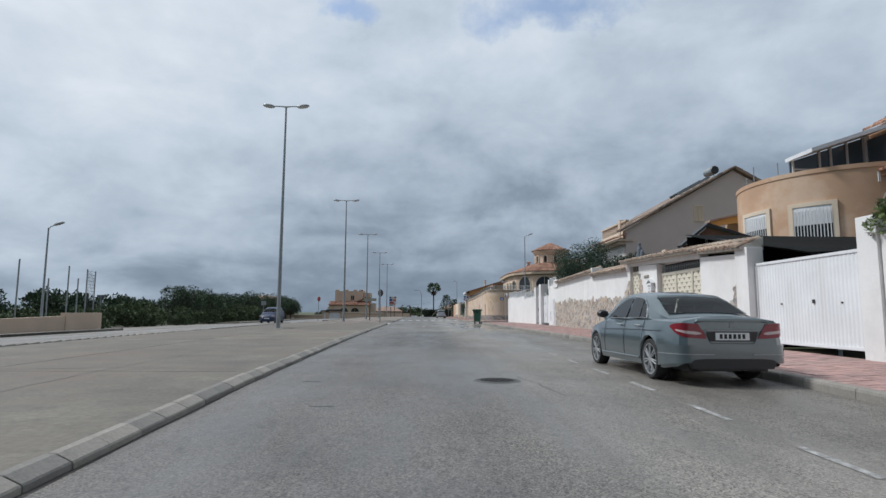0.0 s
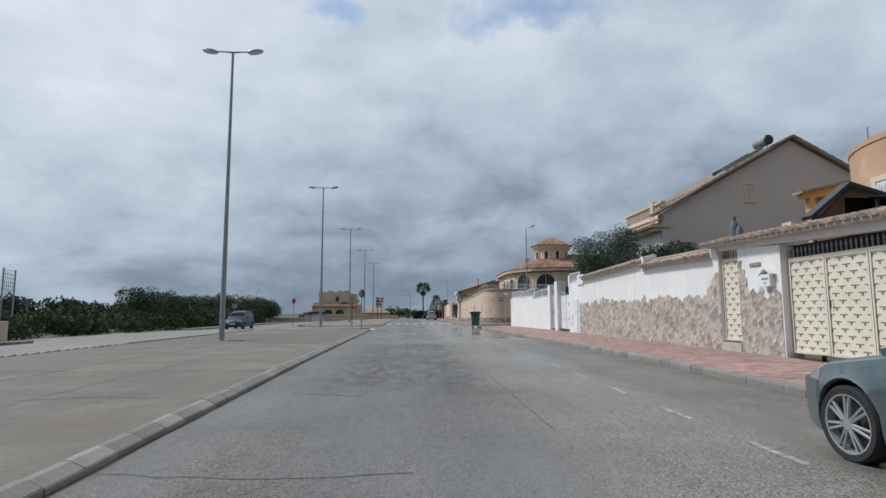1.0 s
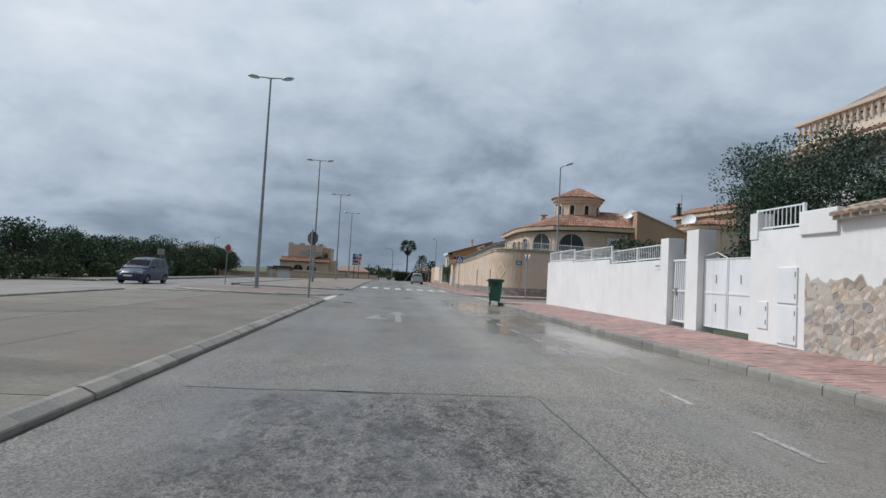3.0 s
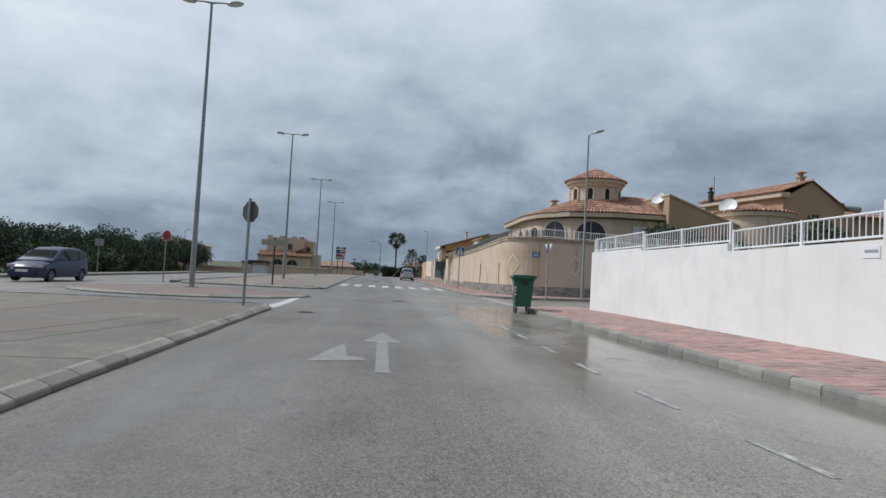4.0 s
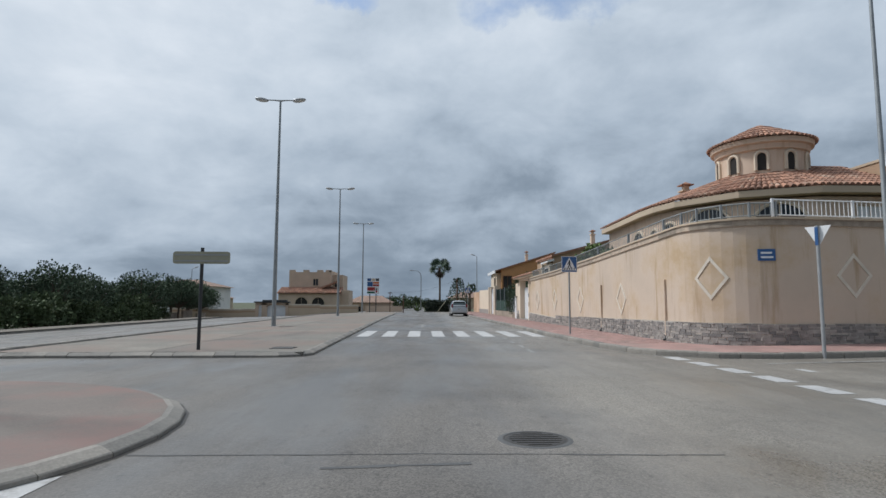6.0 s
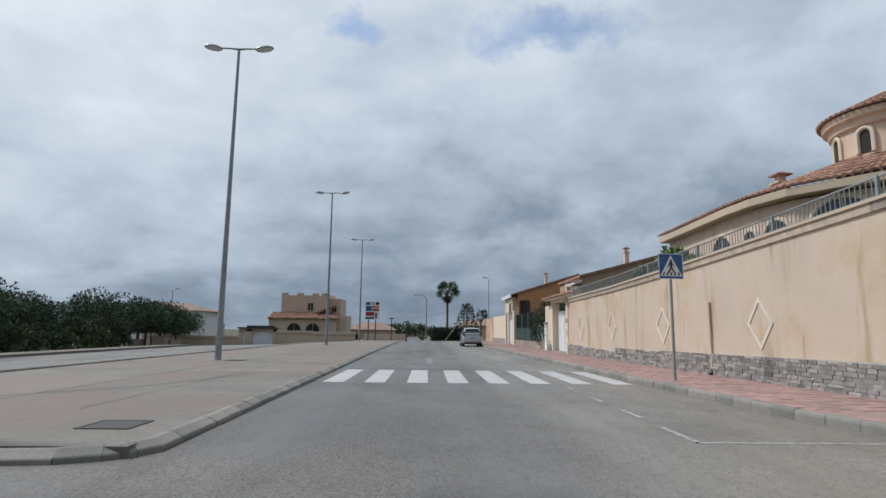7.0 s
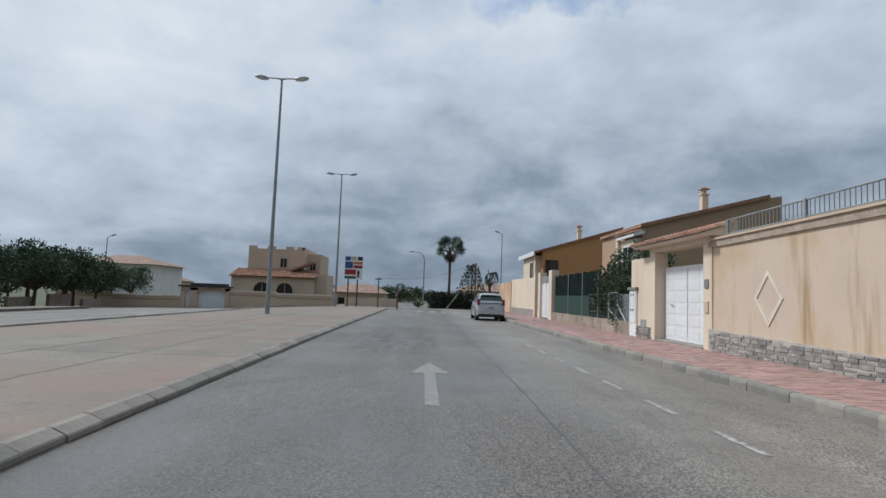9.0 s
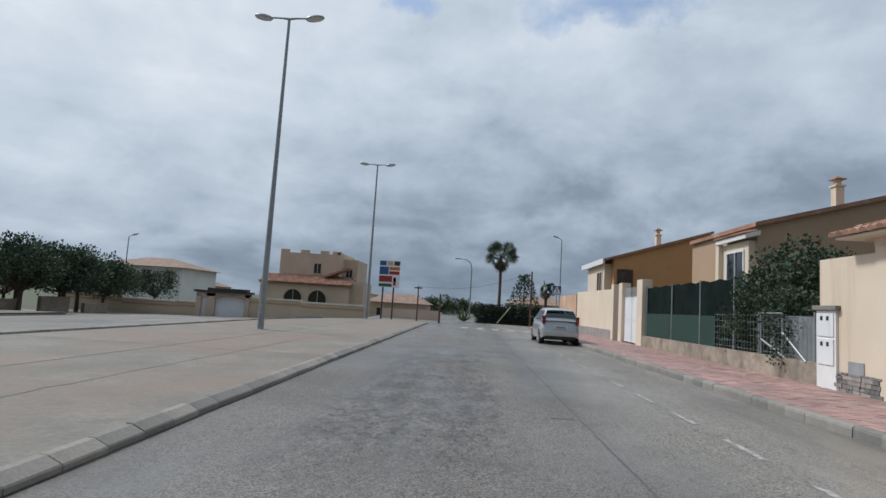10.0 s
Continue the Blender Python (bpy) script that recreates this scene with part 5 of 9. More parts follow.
chimney(turret_house, 16.9, 82.4, 7.0, 8.05, 0.72, STUCCO)
wing = thing("house", "brown rendered villa wing with sloping parapet", "house", group="houses")
part("wall", Shape().upright([(23.1, 0), (30, 0), (30, 5.75), (27.2, 6.7), (23.1, 8.2)], 72.9, 79), BROWNWALL, wing)
part("coping", Shape().upright([(23.05, 8.2), (27.2, 6.7), (30, 5.75), (30, 5.87), (27.2, 6.82), (23.05, 8.32)], 72.8, 79.1), BEIGE, wing)

# brown villa further back up the side street
villa = thing("house", "brown villa with curved eaves and tiled roofs", "house", group="houses")
VILLA = [(33.0, 73.5), (39.0, 74.2), (38.0, 84.0), (31.5, 82.0)]
part("wall", Shape().prism(VILLA, 0, 8.8), BROWNWALL, villa)
part("cornice", Shape().prism([(32.6, 73.2), (33.4, 73.2), (32.0, 82.4), (31.1, 82.3)], 8.8, 9.2), STUCCO, villa, "pale moulded cornice", bevel=0.04)
part("gable", Shape().add([(33.0, 73.5, 8.7), (39.0, 74.2, 8.2), (35.7, 73.8, 10.3), (33.1, 73.9, 8.7), (39.0, 74.6, 8.2), (35.7, 74.2, 10.3)], [(0, 1, 2), (5, 4, 3), (0, 2, 5, 3), (2, 1, 4, 5)]), BROWNWALL, villa)
vr = Shape()
for i in range(32):
    t = i / 31
    barrel_row(vr, (32.55 - 1.5 * t, 73.2 + 9.1 * t, 9.22), (35.7 - 1.3 * t, 73.7 + 9.3 * t, 10.42), 0.3, 0.13, 0.8, 4)
part("roof_tiles", vr, ROOFTILE, villa, smooth=50)
part("roof", Shape().add([(32.5, 73.2, 9.18), (35.7, 73.6, 10.36), (34.4, 83.2, 10.36), (31.0, 82.4, 9.18), (39.3, 74.0, 8.2), (38.3, 84.2, 8.2)], [(0, 1, 2, 3), (1, 4, 5, 2)]), ROOFTILE, villa)
side_house = thing("house", "low tiled house beside a brown villa", "house", group="houses")
part("wall", Shape().box(38.9, 48, 76, 84, 0, 7.9), BROWNWALL, side_house)
part("roof_bed", Shape().sideways([(75.6, 7.9), (84.4, 9.6), (84.4, 7.9)], 41.2, 48.4), ROOFTILE, side_house)
part("roof_tiles", tiled_slope(Shape(), 41.2, 48.4, 75.5, 84.4, lambda x, y: 7.92 + (y - 75.5) * 0.193, "y", 0.3, 0.13), ROOFTILE, side_house, smooth=50)
roof_tank = thing("solar_water_heater", "silver solar water tank on a tiled roof", "water heater")
part("tank", Shape().tube([(41.1, 76.6, 8.75), (42.5, 76.6, 8.75)], 0.28, 16), GALV, roof_tank, smooth=40)
for x in (41.3, 42.3):
    part("stand", Shape().tube([(x, 76.6, 7.85), (x, 76.6, 8.6)], 0.03, 6), GALV, roof_tank)
part("lower_wall", Shape().lathe([(0, 0), (2.7, 0), (2.7, 6.9), (2.9, 7.0), (2.95, 7.3), (2.7, 7.32)], 31.1, 74.4, 32), STUCCO, villa, smooth=40)
lv = Shape()
for i in range(56):
    a = 2 * math.pi * i / 56
    barrel_row(lv, (31.1 + 3.05 * math.cos(a), 74.4 + 3.05 * math.sin(a), 7.32), (31.1 + 0.25 * math.cos(a), 74.4 + 0.25 * math.sin(a), 8.15), 0.3, 0.12, 0.7, 4)
part("lower_roof_tiles", lv, ROOFTILE, villa, smooth=50)
chimney(villa, 35.5, 74.8, 9.9, 10.75, 0.62, BROWNWALL)
chimney(villa, 30.3, 79.2, 8.9, 9.75, 0.45, DARKSTEEL)
part("flue", Shape().tube([(30.6, 79.2, 8.9), (30.6, 79.2, 11.2)], 0.025, 6), DARKSTEEL, villa)
part("dish", Shape().lathe([(0.0, 0.0), (0.45, 0.06), (0.8, 0.22), (0.95, 0.35)], 0, 0, 24), WHITEPAINT, villa, "white satellite dish", 50).matrix_basis = pose(28.7, 74.0, 7.75, 62, 0, -50) @ Matrix.Diagonal((0.72, 0.72, 0.72, 1))
part("mast", Shape().tube([(28.8, 74.3, 5.9), (28.8, 74.3, 7.7)], 0.04, 6), GALV, villa)

# ---- properties past the stucco wall ----
gate_pier_a = pillar("cream stucco gate pier with tiled canopy", CREAM, 87.45, 87.9, 2.95, 0.03, 0.4)
gate_pier_b = pillar("cream stucco gate pier with tiled canopy", CREAM, 91.0, 91.4, 2.95, 0.03, 0.4)
canopy = thing("gate_canopy", "small clay tile canopy over a white garage gate", "canopy")
part("beam", Shape().box(wr(89) - 0.05, wr(89) + 0.5, 87.5, 91.4, 2.95, 3.12), CREAM, canopy)
ct = Shape()
tiled_slope(ct, wr(89) - 0.42, wr(89) + 0.55, 87.25, 92.0, lambda x, y: 3.15 + (x - wr(89) + 0.42) * 0.34, "x", 0.22, 0.105)
part("canopy_tiles", ct, ROOFTILE, canopy, smooth=50)
part("canopy_bed", Shape().upright([(wr(89) - 0.4, 3.1), (wr(89) + 0.6, 3.1), (wr(89) + 0.6, 3.48), (wr(89) - 0.4, 3.14)], 87.3, 91.95), CREAM, canopy)
cream_wall_a = street_wall("cream rendered wall with stone footing and utility hatch", CREAM, 91.4, 93.1, 2.82, 2.82)
low_wall = street_wall("low stained concrete wall under a mesh fence", STAINED, 93.1, 105.4, 0.62, 0.6, 0.2)
cream_wall_b = street_wall("pale yellow garden wall", CREAM, 110.6, 120.0, 2.75, 2.85)
part("footing", wall_body([(wr(110.6) - 0.03, 110.6), (wr(120) - 0.03, 120)], [0, 0], [0.62, 0.6], 0.04), PLINTH, cream_wall_b)
pink_wall = street_wall("orange-pink rendered garden wall", PEACH, 120.4, 127.5, 2.7, 2.7)
pillar("cream gate post", CREAM, 105.4, 106.2, 3.02, 0.03, 0.4)
pillar("cream gate post", CREAM, 108.6, 109.2, 3.0, 0.03, 0.4)
pillar("cream gate post", CREAM, 110.2, 110.7, 3.0, 0.03, 0.4)

house_c = thing("house", "brown rendered house with a long mono-pitch gable", "house", group="houses")
part("wall", Shape().upright([(15.1, 0), (24.5, 0), (24.5, 8.8), (23.5, 8.62), (15.1, 6.35)], 109.6, 118), BROWNWALL, house_c)
part("verge", Shape().upright([(14.9, 6.3), (23.6, 8.63), (23.6, 8.85), (14.9, 6.52)], 109.4, 118), ROOFTILE, house_c)
part("porch_wall", Shape().box(14.75, 15.1, 109.8, 113.4, 0, 5.62), CREAM, house_c)
part("porch_roof", Shape().upright([(14.45, 5.68), (15.2, 5.88), (15.2, 6.12), (14.45, 5.90)], 109.5, 113.0), WHITEWALL, house_c, "white painted roof edge", bevel=0.02)
pt = Shape()
tiled_slope(pt, 14.4, 15.1, 109.5, 113.0, lambda x, y: 5.93 + (x - 14.4) * 0.27, "x")
part("porch_tiles", pt, ROOFTILE, house_c, smooth=50)
part("porch_column", Shape().box(14.5, 14.75, 112.7, 113.1, 0, 5.7), CREAM, house_c, bevel=0.02)
opening(house_c, "window", "x", 110.3, 112.1, 3.2, 5.1, 14.75, WHITEPAINT, GLASS)
part("balcony_front", Shape().box(14.15, 14.3, 109.8, 113.0, 2.2, 3.25), WHITEWALL, house_c, bevel=0.02)
chimney(house_c, 19.9, 111, 7.6, 8.9, 0.6, CREAM)
house_d = thing("house", "orange-brown rendered house with a mono-pitch gable", "house", group="houses")
part("wall", Shape().upright([(11.4, 0), (18.5, 0), (18.5, 7.95), (11.4, 5.75)], 123.3, 131), OCHRE, house_d)
part("verge", Shape().upright([(10.6, 5.43), (18.6, 7.93), (18.6, 8.12), (10.6, 5.60)], 123.1, 131.2), ROOFTILE, house_d)
part("fascia", Shape().box(10.5, 10.64, 123.1, 131.2, 5.22, 5.62), WHITEPAINT, house_d)
part("wall", Shape().box(10.85, 11.4, 124.0, 130, 0, 5.3), CREAM, house_d)
opening(house_d, "window", "x", 124.7, 126.2, 3.2, 4.7, 10.85, CREAM, GLASS)
opening(house_d, "door", "y", 11.7, 12.7, 2.6, 4.8, 123.3, WOOD, GLASS)
part("wall", Shape().box(18.5, 19.6, 124, 131, 0, 7.2), CREAM, house_d)
chimney(house_d, 15.0, 124.6, 6.8, 7.75, 0.5, CREAM)

# ---- left side: reservation villas and walls across the junction ----
lvilla = thing("house", "cream flat-roofed villa with crenellated parapet and arcade", "house", group="houses")
part("wall", Shape().box(-21.2, -14.3, 144, 152, -0.6, 6.35).box(-14.3, -12.6, 146, 152, -0.6, 6.0), PINKWALL, lvilla)
merlon = Shape()
for x in (-21.2, -18.9, -16.6, -15.2):
    merlon.box(x, x + 1.0, 144.0, 144.3, 6.35, 6.7)
merlon.box(-14.6, -14.3, 144, 152, 6.35, 6.6)
part("parapet", merlon, PINKWALL, lvilla)
part("wall", Shape().box(-22.2, -12.4, 141.2, 144, -0.6, 2.75).box(-12.4, -11, 142, 147, -0.6, 3.3), PINKWALL, lvilla)
lr = Shape()
tiled_slope(lr, -22.4, -12.2, 140.9, 144, lambda x, y: 2.8 + (y - 140.9) * 0.32, "y", 0.3, 0.13)
part("roof_tiles", lr, ROOFTILE, lvilla, smooth=50)
part("roof_bed", Shape().sideways([(140.9, 2.7), (144, 3.7), (144, 2.7)], -22.4, -12.2), ROOFTILE, lvilla)
for x in (-18.5, -15.8):
    arched_opening(lvilla, 2.1, -0.3, 2.2, (x, 141.2), (1, 0), DARKVOID, BEIGE, "arch")
opening(lvilla, "window", "y", -17.2, -16.4, 4.1, 5.2, 144, BEIGE, GLASS)
opening(lvilla, "window", "y", -13.9, -13.2, 3.8, 4.9, 146, BEIGE, GLASS)
part("stair_roof", Shape().upright([(-15.6, 3.6), (-12.9, 4.7), (-12.9, 4.9), (-15.6, 3.85)], 142.6, 144.2), ROOFTILE, lvilla)

lwall = thing("garden_wall", "pinkish garden wall with stepped dark coping", "wall", group="garden walls")
for a, b, t in ((-32, -27.0, 0.45), (-27, -22.6, 0.3), (-22.6, -20.9, 0.35), (-16.7, -12.5, 0.95), (-12.5, -7.5, 0.85)):
    part("wall_face", Shape().box(a, b, 124.6, 124.85, -0.8, t), BEIGE, lwall)
    part("coping", Shape().box(a, b + 0.02, 124.55, 124.9, t, t + 0.13), PALECREAM, lwall)
    part("stripe", Shape().box(a, b, 124.58, 124.6, t - 0.35, t - 0.2), BROWNWALL, lwall)
arch = thing("garden_gate", "pinkish arched gateway with a white garage door", "gate")
part("gate_wall", Shape().box(-20.95, -20.55, 124.5, 125, -0.8, 1.0).box(-20.1, -19.4, 124.5, 125, -0.8, 1.2).box(-17.0, -16.65, 124.5, 125, -0.8, 1.2).box(-20.95, -16.65, 124.5, 125, 0.95, 1.25), PINKWALL, arch)
part("garage_door", Shape().box(-19.4, -17.0, 124.7, 124.78, -0.7, 1.0), WHITEPAINT, arch, "white metal garage door")
part("side_door", Shape().box(-20.55, -20.1, 124.7, 124.78, -0.7, 0.95), WHITEPAINT, arch)
part("arch_trim", Shape().tube([(-18.2 + 1.25 * math.cos(math.pi * i / 12), 124.48, 0.75 + 0.32 * math.sin(math.pi * i / 12)) for i in range(13)], 0.07, 6), BROWNWALL, arch, smooth=40)
part("arch_roof", Shape().box(-21.1, -16.5, 124.3, 125.2, 1.25, 1.42).box(-20.0, -16.9, 124.3, 125.2, 1.42, 1.62), DARKSTEEL, arch, "dark tiled gateway roof", bevel=0.03)
wh = thing("house", "white two-storey house with hipped roof", "house", group="houses")
part("wall", Shape().box(-48, -36.8, 152, 162, -1.2, 4.1), WHITEWALL, wh)
part("roof", Shape().add([(-48.6, 151.4, 4.1), (-36.1, 151.4, 4.1), (-36.1, 162.6, 4.1), (-48.6, 162.6, 4.1), (-44, 157, 5.5), (-41, 157, 5.5)], [(0, 1, 5, 4), (1, 2, 5), (2, 3, 4, 5), (3, 0, 4), (0, 3, 2, 1)]), FARTILE, wh)
opening(wh, "window", "y", -42.0, -41.0, 2.2, 3.6, 152, GREYBROWN, GLASS)
opening(wh, "window", "y", -38.6, -37.8, 2.0, 3.5, 152, GREYBROWN, GLASS)


# ---- road markings, covers and seams ----
def on_road(poly, lift=0.004):
    """A flat painted shape laid on the road."""
    return Shape().add([(x, y, gz(x, y) + lift) for x, y in poly], [tuple(range(len(poly)))])


crossing = setting("crosswalk_1", Shape().box(-1.0, -0.99, 75.5, 75.51, -0.02, -0.01), ROADPAINT, "white zebra crossing bars across the road")
for i in range(8):
    x = -1.6 + i + random.uniform(-0.02, 0.02)
    part("bar", on_road([(x, 71.6), (x + 0.5, 71.6), (x + 0.5, 73), (x + 0.5, 75.98), (x, 75.98), (x, 73)]), ROADPAINT, crossing)
crossing_far = setting("crosswalk_2", Shape().box(-1.0, -0.99, 116.5, 116.51, -0.02, -0.01), ROADPAINT, "faded zebra crossing bars at the bend")
for i in range(6):
    part("bar", on_road([(0.3 + i, 116.5), (0.75 + i, 116.5), (0.75 + i, 119), (0.3 + i, 119)]), WORNPAINT, crossing_far)
dashes = thing("lane_line", "thin broken white lane line along the parking side", "road marking", kind="structure")
DASH = [(-10, 4.8), (5, 4.66), (25, 4.70), (31, 4.74), (39, 4.34), (46, 4.36), (53, 4.4), (64, 4.0), (72, 4.02), (80, 3.80), (100, 3.72)]
starts = [1.5 + 2 * i for i in range(15)] + [31.4 + 1.92 * i for i in range(5)] + [41.05 + 1.83 * i for i in range(6)] + [66.3, 68.1, 69.9] + [78.05 + 1.71 * i for i in range(15)]
for y in starts:
    x0, x1 = lerp(DASH, y), lerp(DASH, y + 0.88)
    part("dash", on_road([(x0, y), (x0 + 0.085, y), (x1 + 0.085, y + 0.88), (x1, y + 0.88)]), WORNPAINT, dashes)
part("dash", on_road([(3.96, 64.4), (4.05, 64.48), (4.05, 65.55), (3.96, 65.55)]), WORNPAINT, dashes)
part("dash", on_road([(3.96, 64.4), (6.3, 64.4), (6.3, 64.48), (3.96, 64.48)]), WORNPAINT, dashes)


def arrow(x, y, s=1.0, turn=0.0, mat=None):
    root = thing("road_arrow", "worn white lane arrow painted on the asphalt", "road marking", group="lane arrows", kind="structure")
    c, d = math.cos(radians(turn)), math.sin(radians(turn))
    pts = [(-0.09, 0), (0.09, 0), (0.09, 2.8), (0.33, 2.8), (0, 4.3), (-0.33, 2.8), (-0.09, 2.8)]
    part("paint", on_road([(x + (u * c - v * d) * s, y + (u * d + v * c) * s) for u, v in pts]), mat or WORNPAINT, root)
    return root


arrow(1.45, 38.6, 1.03, mat=FADEDPAINT)
branch = thing("road_arrow", "worn white turn arrow painted on the asphalt", "road marking", group="lane arrows", kind="structure")
part("paint", on_road([(0.45, 39.3), (1.25, 39.5), (1.15, 39.75), (0.95, 39.8), (0.83, 41.2), (0.62, 40.3)]), FADEDPAINT, branch)
arrow(1.0, 79.8, 0.98, mat=FADEDPAINT)
edge_line = setting("lane_line_2", on_road([(-1.98, 48.4), (-1.62, 48.2), (-1.58, 50.4), (-1.66, 53.75), (-1.95, 53.4), (-1.92, 50.4)]), ROADPAINT, "thick white line across the gap of the reservation")
giveway = thing("lane_line", "broken white give-way line across the side street", "road marking", kind="structure")
for i in range(7):
    y = 56.2 + i * 1.25
    part("dash", on_road([(6.95, y), (7.33, y), (7.33, y + 0.85), (6.95, y + 0.85)]), ROADPAINT, giveway)
part("dash", on_road([(8.5, 60.1), (9.4, 60.1), (9.4, 60.6), (8.5, 60.6)]), ROADPAINT, giveway)
part("dash", on_road([(7.3, 56.8), (14, 58.0), (14, 58.12), (7.3, 56.92)]), WORNPAINT, giveway)
part("dash", on_road([(8.6, 61.6), (24, 61.6), (24, 61.72), (8.6, 61.72)]), WORNPAINT, giveway)


def cover(x, y, r=0.33):
    root = thing("manhole_cover", "round cast iron manhole cover set in asphalt", "manhole cover", (x, y, gz(x, y)), group="manhole covers")
    part("collar", Shape().lathe([(r, 0.002), (r, 0.008), (r + 0.025, 0.006), (r + 0.05, 0.0)], 0, 0, 28), TAR, root)
    part("lid", Shape().lathe([(0, 0.008), (r - 0.04, 0.010), (r - 0.02, 0.004), (r, 0.008)], 0, 0, 28), IRON, root)
    ribs = Shape()
    for i in range(-3, 4):
        w = math.sqrt(max(0, (r - 0.06) ** 2 - (i * 0.075) ** 2))
        ribs.box(-w, w, i * 0.075 - 0.012, i * 0.075 + 0.012, 0.008, 0.014)
    part("ribs", ribs, IRON, root)


for x, y, r in ((2.62, 8.55, 0.33), (-0.6, 47.0, 0.25), (2.08, 54.8, 0.31)):
    cover(x, y, r)
for x, y in ((-6.0, 31.2), (-5.9, 78.5), (-2.7, 64.68)):
    root = thing("service_cover", "square steel service cover in the paving", "service cover", (x, y, gz(x, y) + 0.112), group="service covers")
    part("lid", Shape().box(-0.25, 0.25, -0.25, 0.25, -0.01, 0.008), IRON, root)
    part("frame", Shape().box(-0.3, 0.3, -0.3, -0.26, -0.01, 0.01).box(-0.3, 0.3, 0.26, 0.3, -0.01, 0.01).box(-0.3, -0.26, -0.26, 0.26, -0.01, 0.01).box(0.26, 0.3, -0.26, 0.26, -0.01, 0.01), IRON, root)

seams = thing("road_seam", "dark tar-sealed seams and cracks in the asphalt", "road seam", kind="structure")


def seam(pts, w=0.03, wobble=0.012, mat=None):
    fine = []
    for (xa, ya), (xb, yb) in zip(pts, pts[1:]):
        n = max(1, round(math.hypot(xb - xa, yb - ya) / 0.3))
        fine += [(xa + (xb - xa) * i / n + random.uniform(-wobble, wobble), ya + (yb - ya) * i / n + random.uniform(-wobble, wobble)) for i in range(n)]
    fine.append(pts[-1])
    s = Shape()
    for (xa, ya), (xb, yb) in zip(fine, fine[1:]):
        d = Vector((xb - xa, yb - ya)).normalized() * w * random.uniform(0.3, 0.75)
        n2 = Vector((-d.y, d.x))
        s.add([(px, py, gz(px, py) + 0.003) for px, py in ((xa + n2.x, ya + n2.y), (xa - n2.x, ya - n2.y), (xb - n2.x, yb - n2.y), (xb + n2.x, yb + n2.y))], [(0, 1, 2, 3)])
    part("seam", s, mat or TAR, seams)


seam([(2.95, 29.5), (2.92, 24), (2.95, 13)], 0.016)
seam([(3.0, 9.2), (3.3, 7.6), (3.35, 7.0)], 0.014, 0.04)
seam([(-0.9, 29.5), (0.3, 29.5), (2.95, 29.6)], 0.03)
seam([(0.4, 29.56), (1.3, 29.5)], 0.07)
seam([(2.2, 112), (2.25, 94), (2.28, 82), (2.2, 77), (2.25, 76.5)], 0.024)
seam([(-1.9, 76.4), (0, 76.45), (2.25, 76.55)], 0.028)
seam([(-0.3, 76.42), (2.2, 76.5)], 0.07)
seam([(-0.3, 99.3), (0.6, 99.2)], 0.05)
seam([(1.3, 98.5), (2.35, 98.2)], 0.05)
seam([(-1.5, 54.3), (1, 54.3), (3.6, 54.2)], 0.02)
seam([(0.2, 53.9), (1.4, 54.0)], 0.05)
seam([(-0.5, 16), (0.6, 15.6)], 0.025, 0.08)
for px, py, ln in ((5.9, 25.6, 0.3), (5.2, 22.9, 0.25), (6.3, 28.3, 0.35), (3.7, 22.1, 0.3), (5.5, 31.2, 0.3), (5.0, 18.4, 0.3), (6.2, 15.3, 0.4), (4.1, 42.0, 0.4), (5.1, 40.6, 0.35), (3.4, 43.4, 0.3), (0.1, 6.3, 0.3), (-0.4, 8.4, 0.25), (3.9, 84.2, 0.25), (1.9, 88.0, 0.3)):
    seam([(px, py), (px + ln * 0.5, py + 0.02), (px + ln, py - 0.02)], 0.035, 0.02)
seam([(-1.2, 11.6), (0.5, 11.4), (1.4, 11.5)], 0.02, 0.05)

# weathered cracks and dark tyre tracks across the central reservation
cracks = thing("pavement_crack", "dark cracks and tyre tracks in the concrete reservation", "crack", kind="structure")


def crack(pts, w=0.02, wobble=0.03):
    fine = []
    for (xa, ya), (xb, yb) in zip(pts, pts[1:]):
        n = max(1, round(math.hypot(xb - xa, yb - ya) / 0.35))
        fine += [(xa + (xb - xa) * i / n + random.uniform(-wobble, wobble), ya + (yb - ya) * i / n + random.uniform(-wobble, wobble)) for i in range(n)]
    fine.append(pts[-1])
    s = Shape()
    for (xa, ya), (xb, yb) in zip(fine, fine[1:]):
        d = Vector((xb - xa, yb - ya)).normalized() * w * random.uniform(0.4, 1.0)
        s.add([(px, py, gz(px, py) + 0.113) for px, py in ((xa - d.y, ya + d.x), (xa + d.y, ya - d.x), (xb + d.y, yb - d.x), (xb - d.y, yb + d.x))], [(0, 1, 2, 3)])
    part("crack", s, TAR, cracks)


crack([(-3.7, 2), (-3.75, 12), (-3.9, 24), (-3.8, 34)], 0.014)
crack([(-7.4, 4), (-7.5, 20), (-7.3, 40)], 0.014)
crack([(-5.5, 9.0), (-4.0, 9.3), (-1.5, 9.1)], 0.016, 0.08)
crack([(-4.6, 14.5), (-3.2, 15.0), (-1.6, 14.9)], 0.012, 0.08)
crack([(-8.8, 35), (-6, 36.4), (-4, 39), (-3.2, 43)], 0.03, 0.03)
crack([(-8.0, 34.6), (-5.2, 36.6), (-3.2, 39.4), (-2.4, 43)], 0.03, 0.03)
crack([(-9.0, 66), (-6.5, 66.8), (-4.6, 69), (-3.4, 73)], 0.03, 0.03)
crack([(-9.3, 77.2), (-6, 77.0), (-2.3, 77.3)], 0.03, 0.03)
crack([(-3.9, 66), (-4.0, 80), (-4.1, 100)], 0.014)


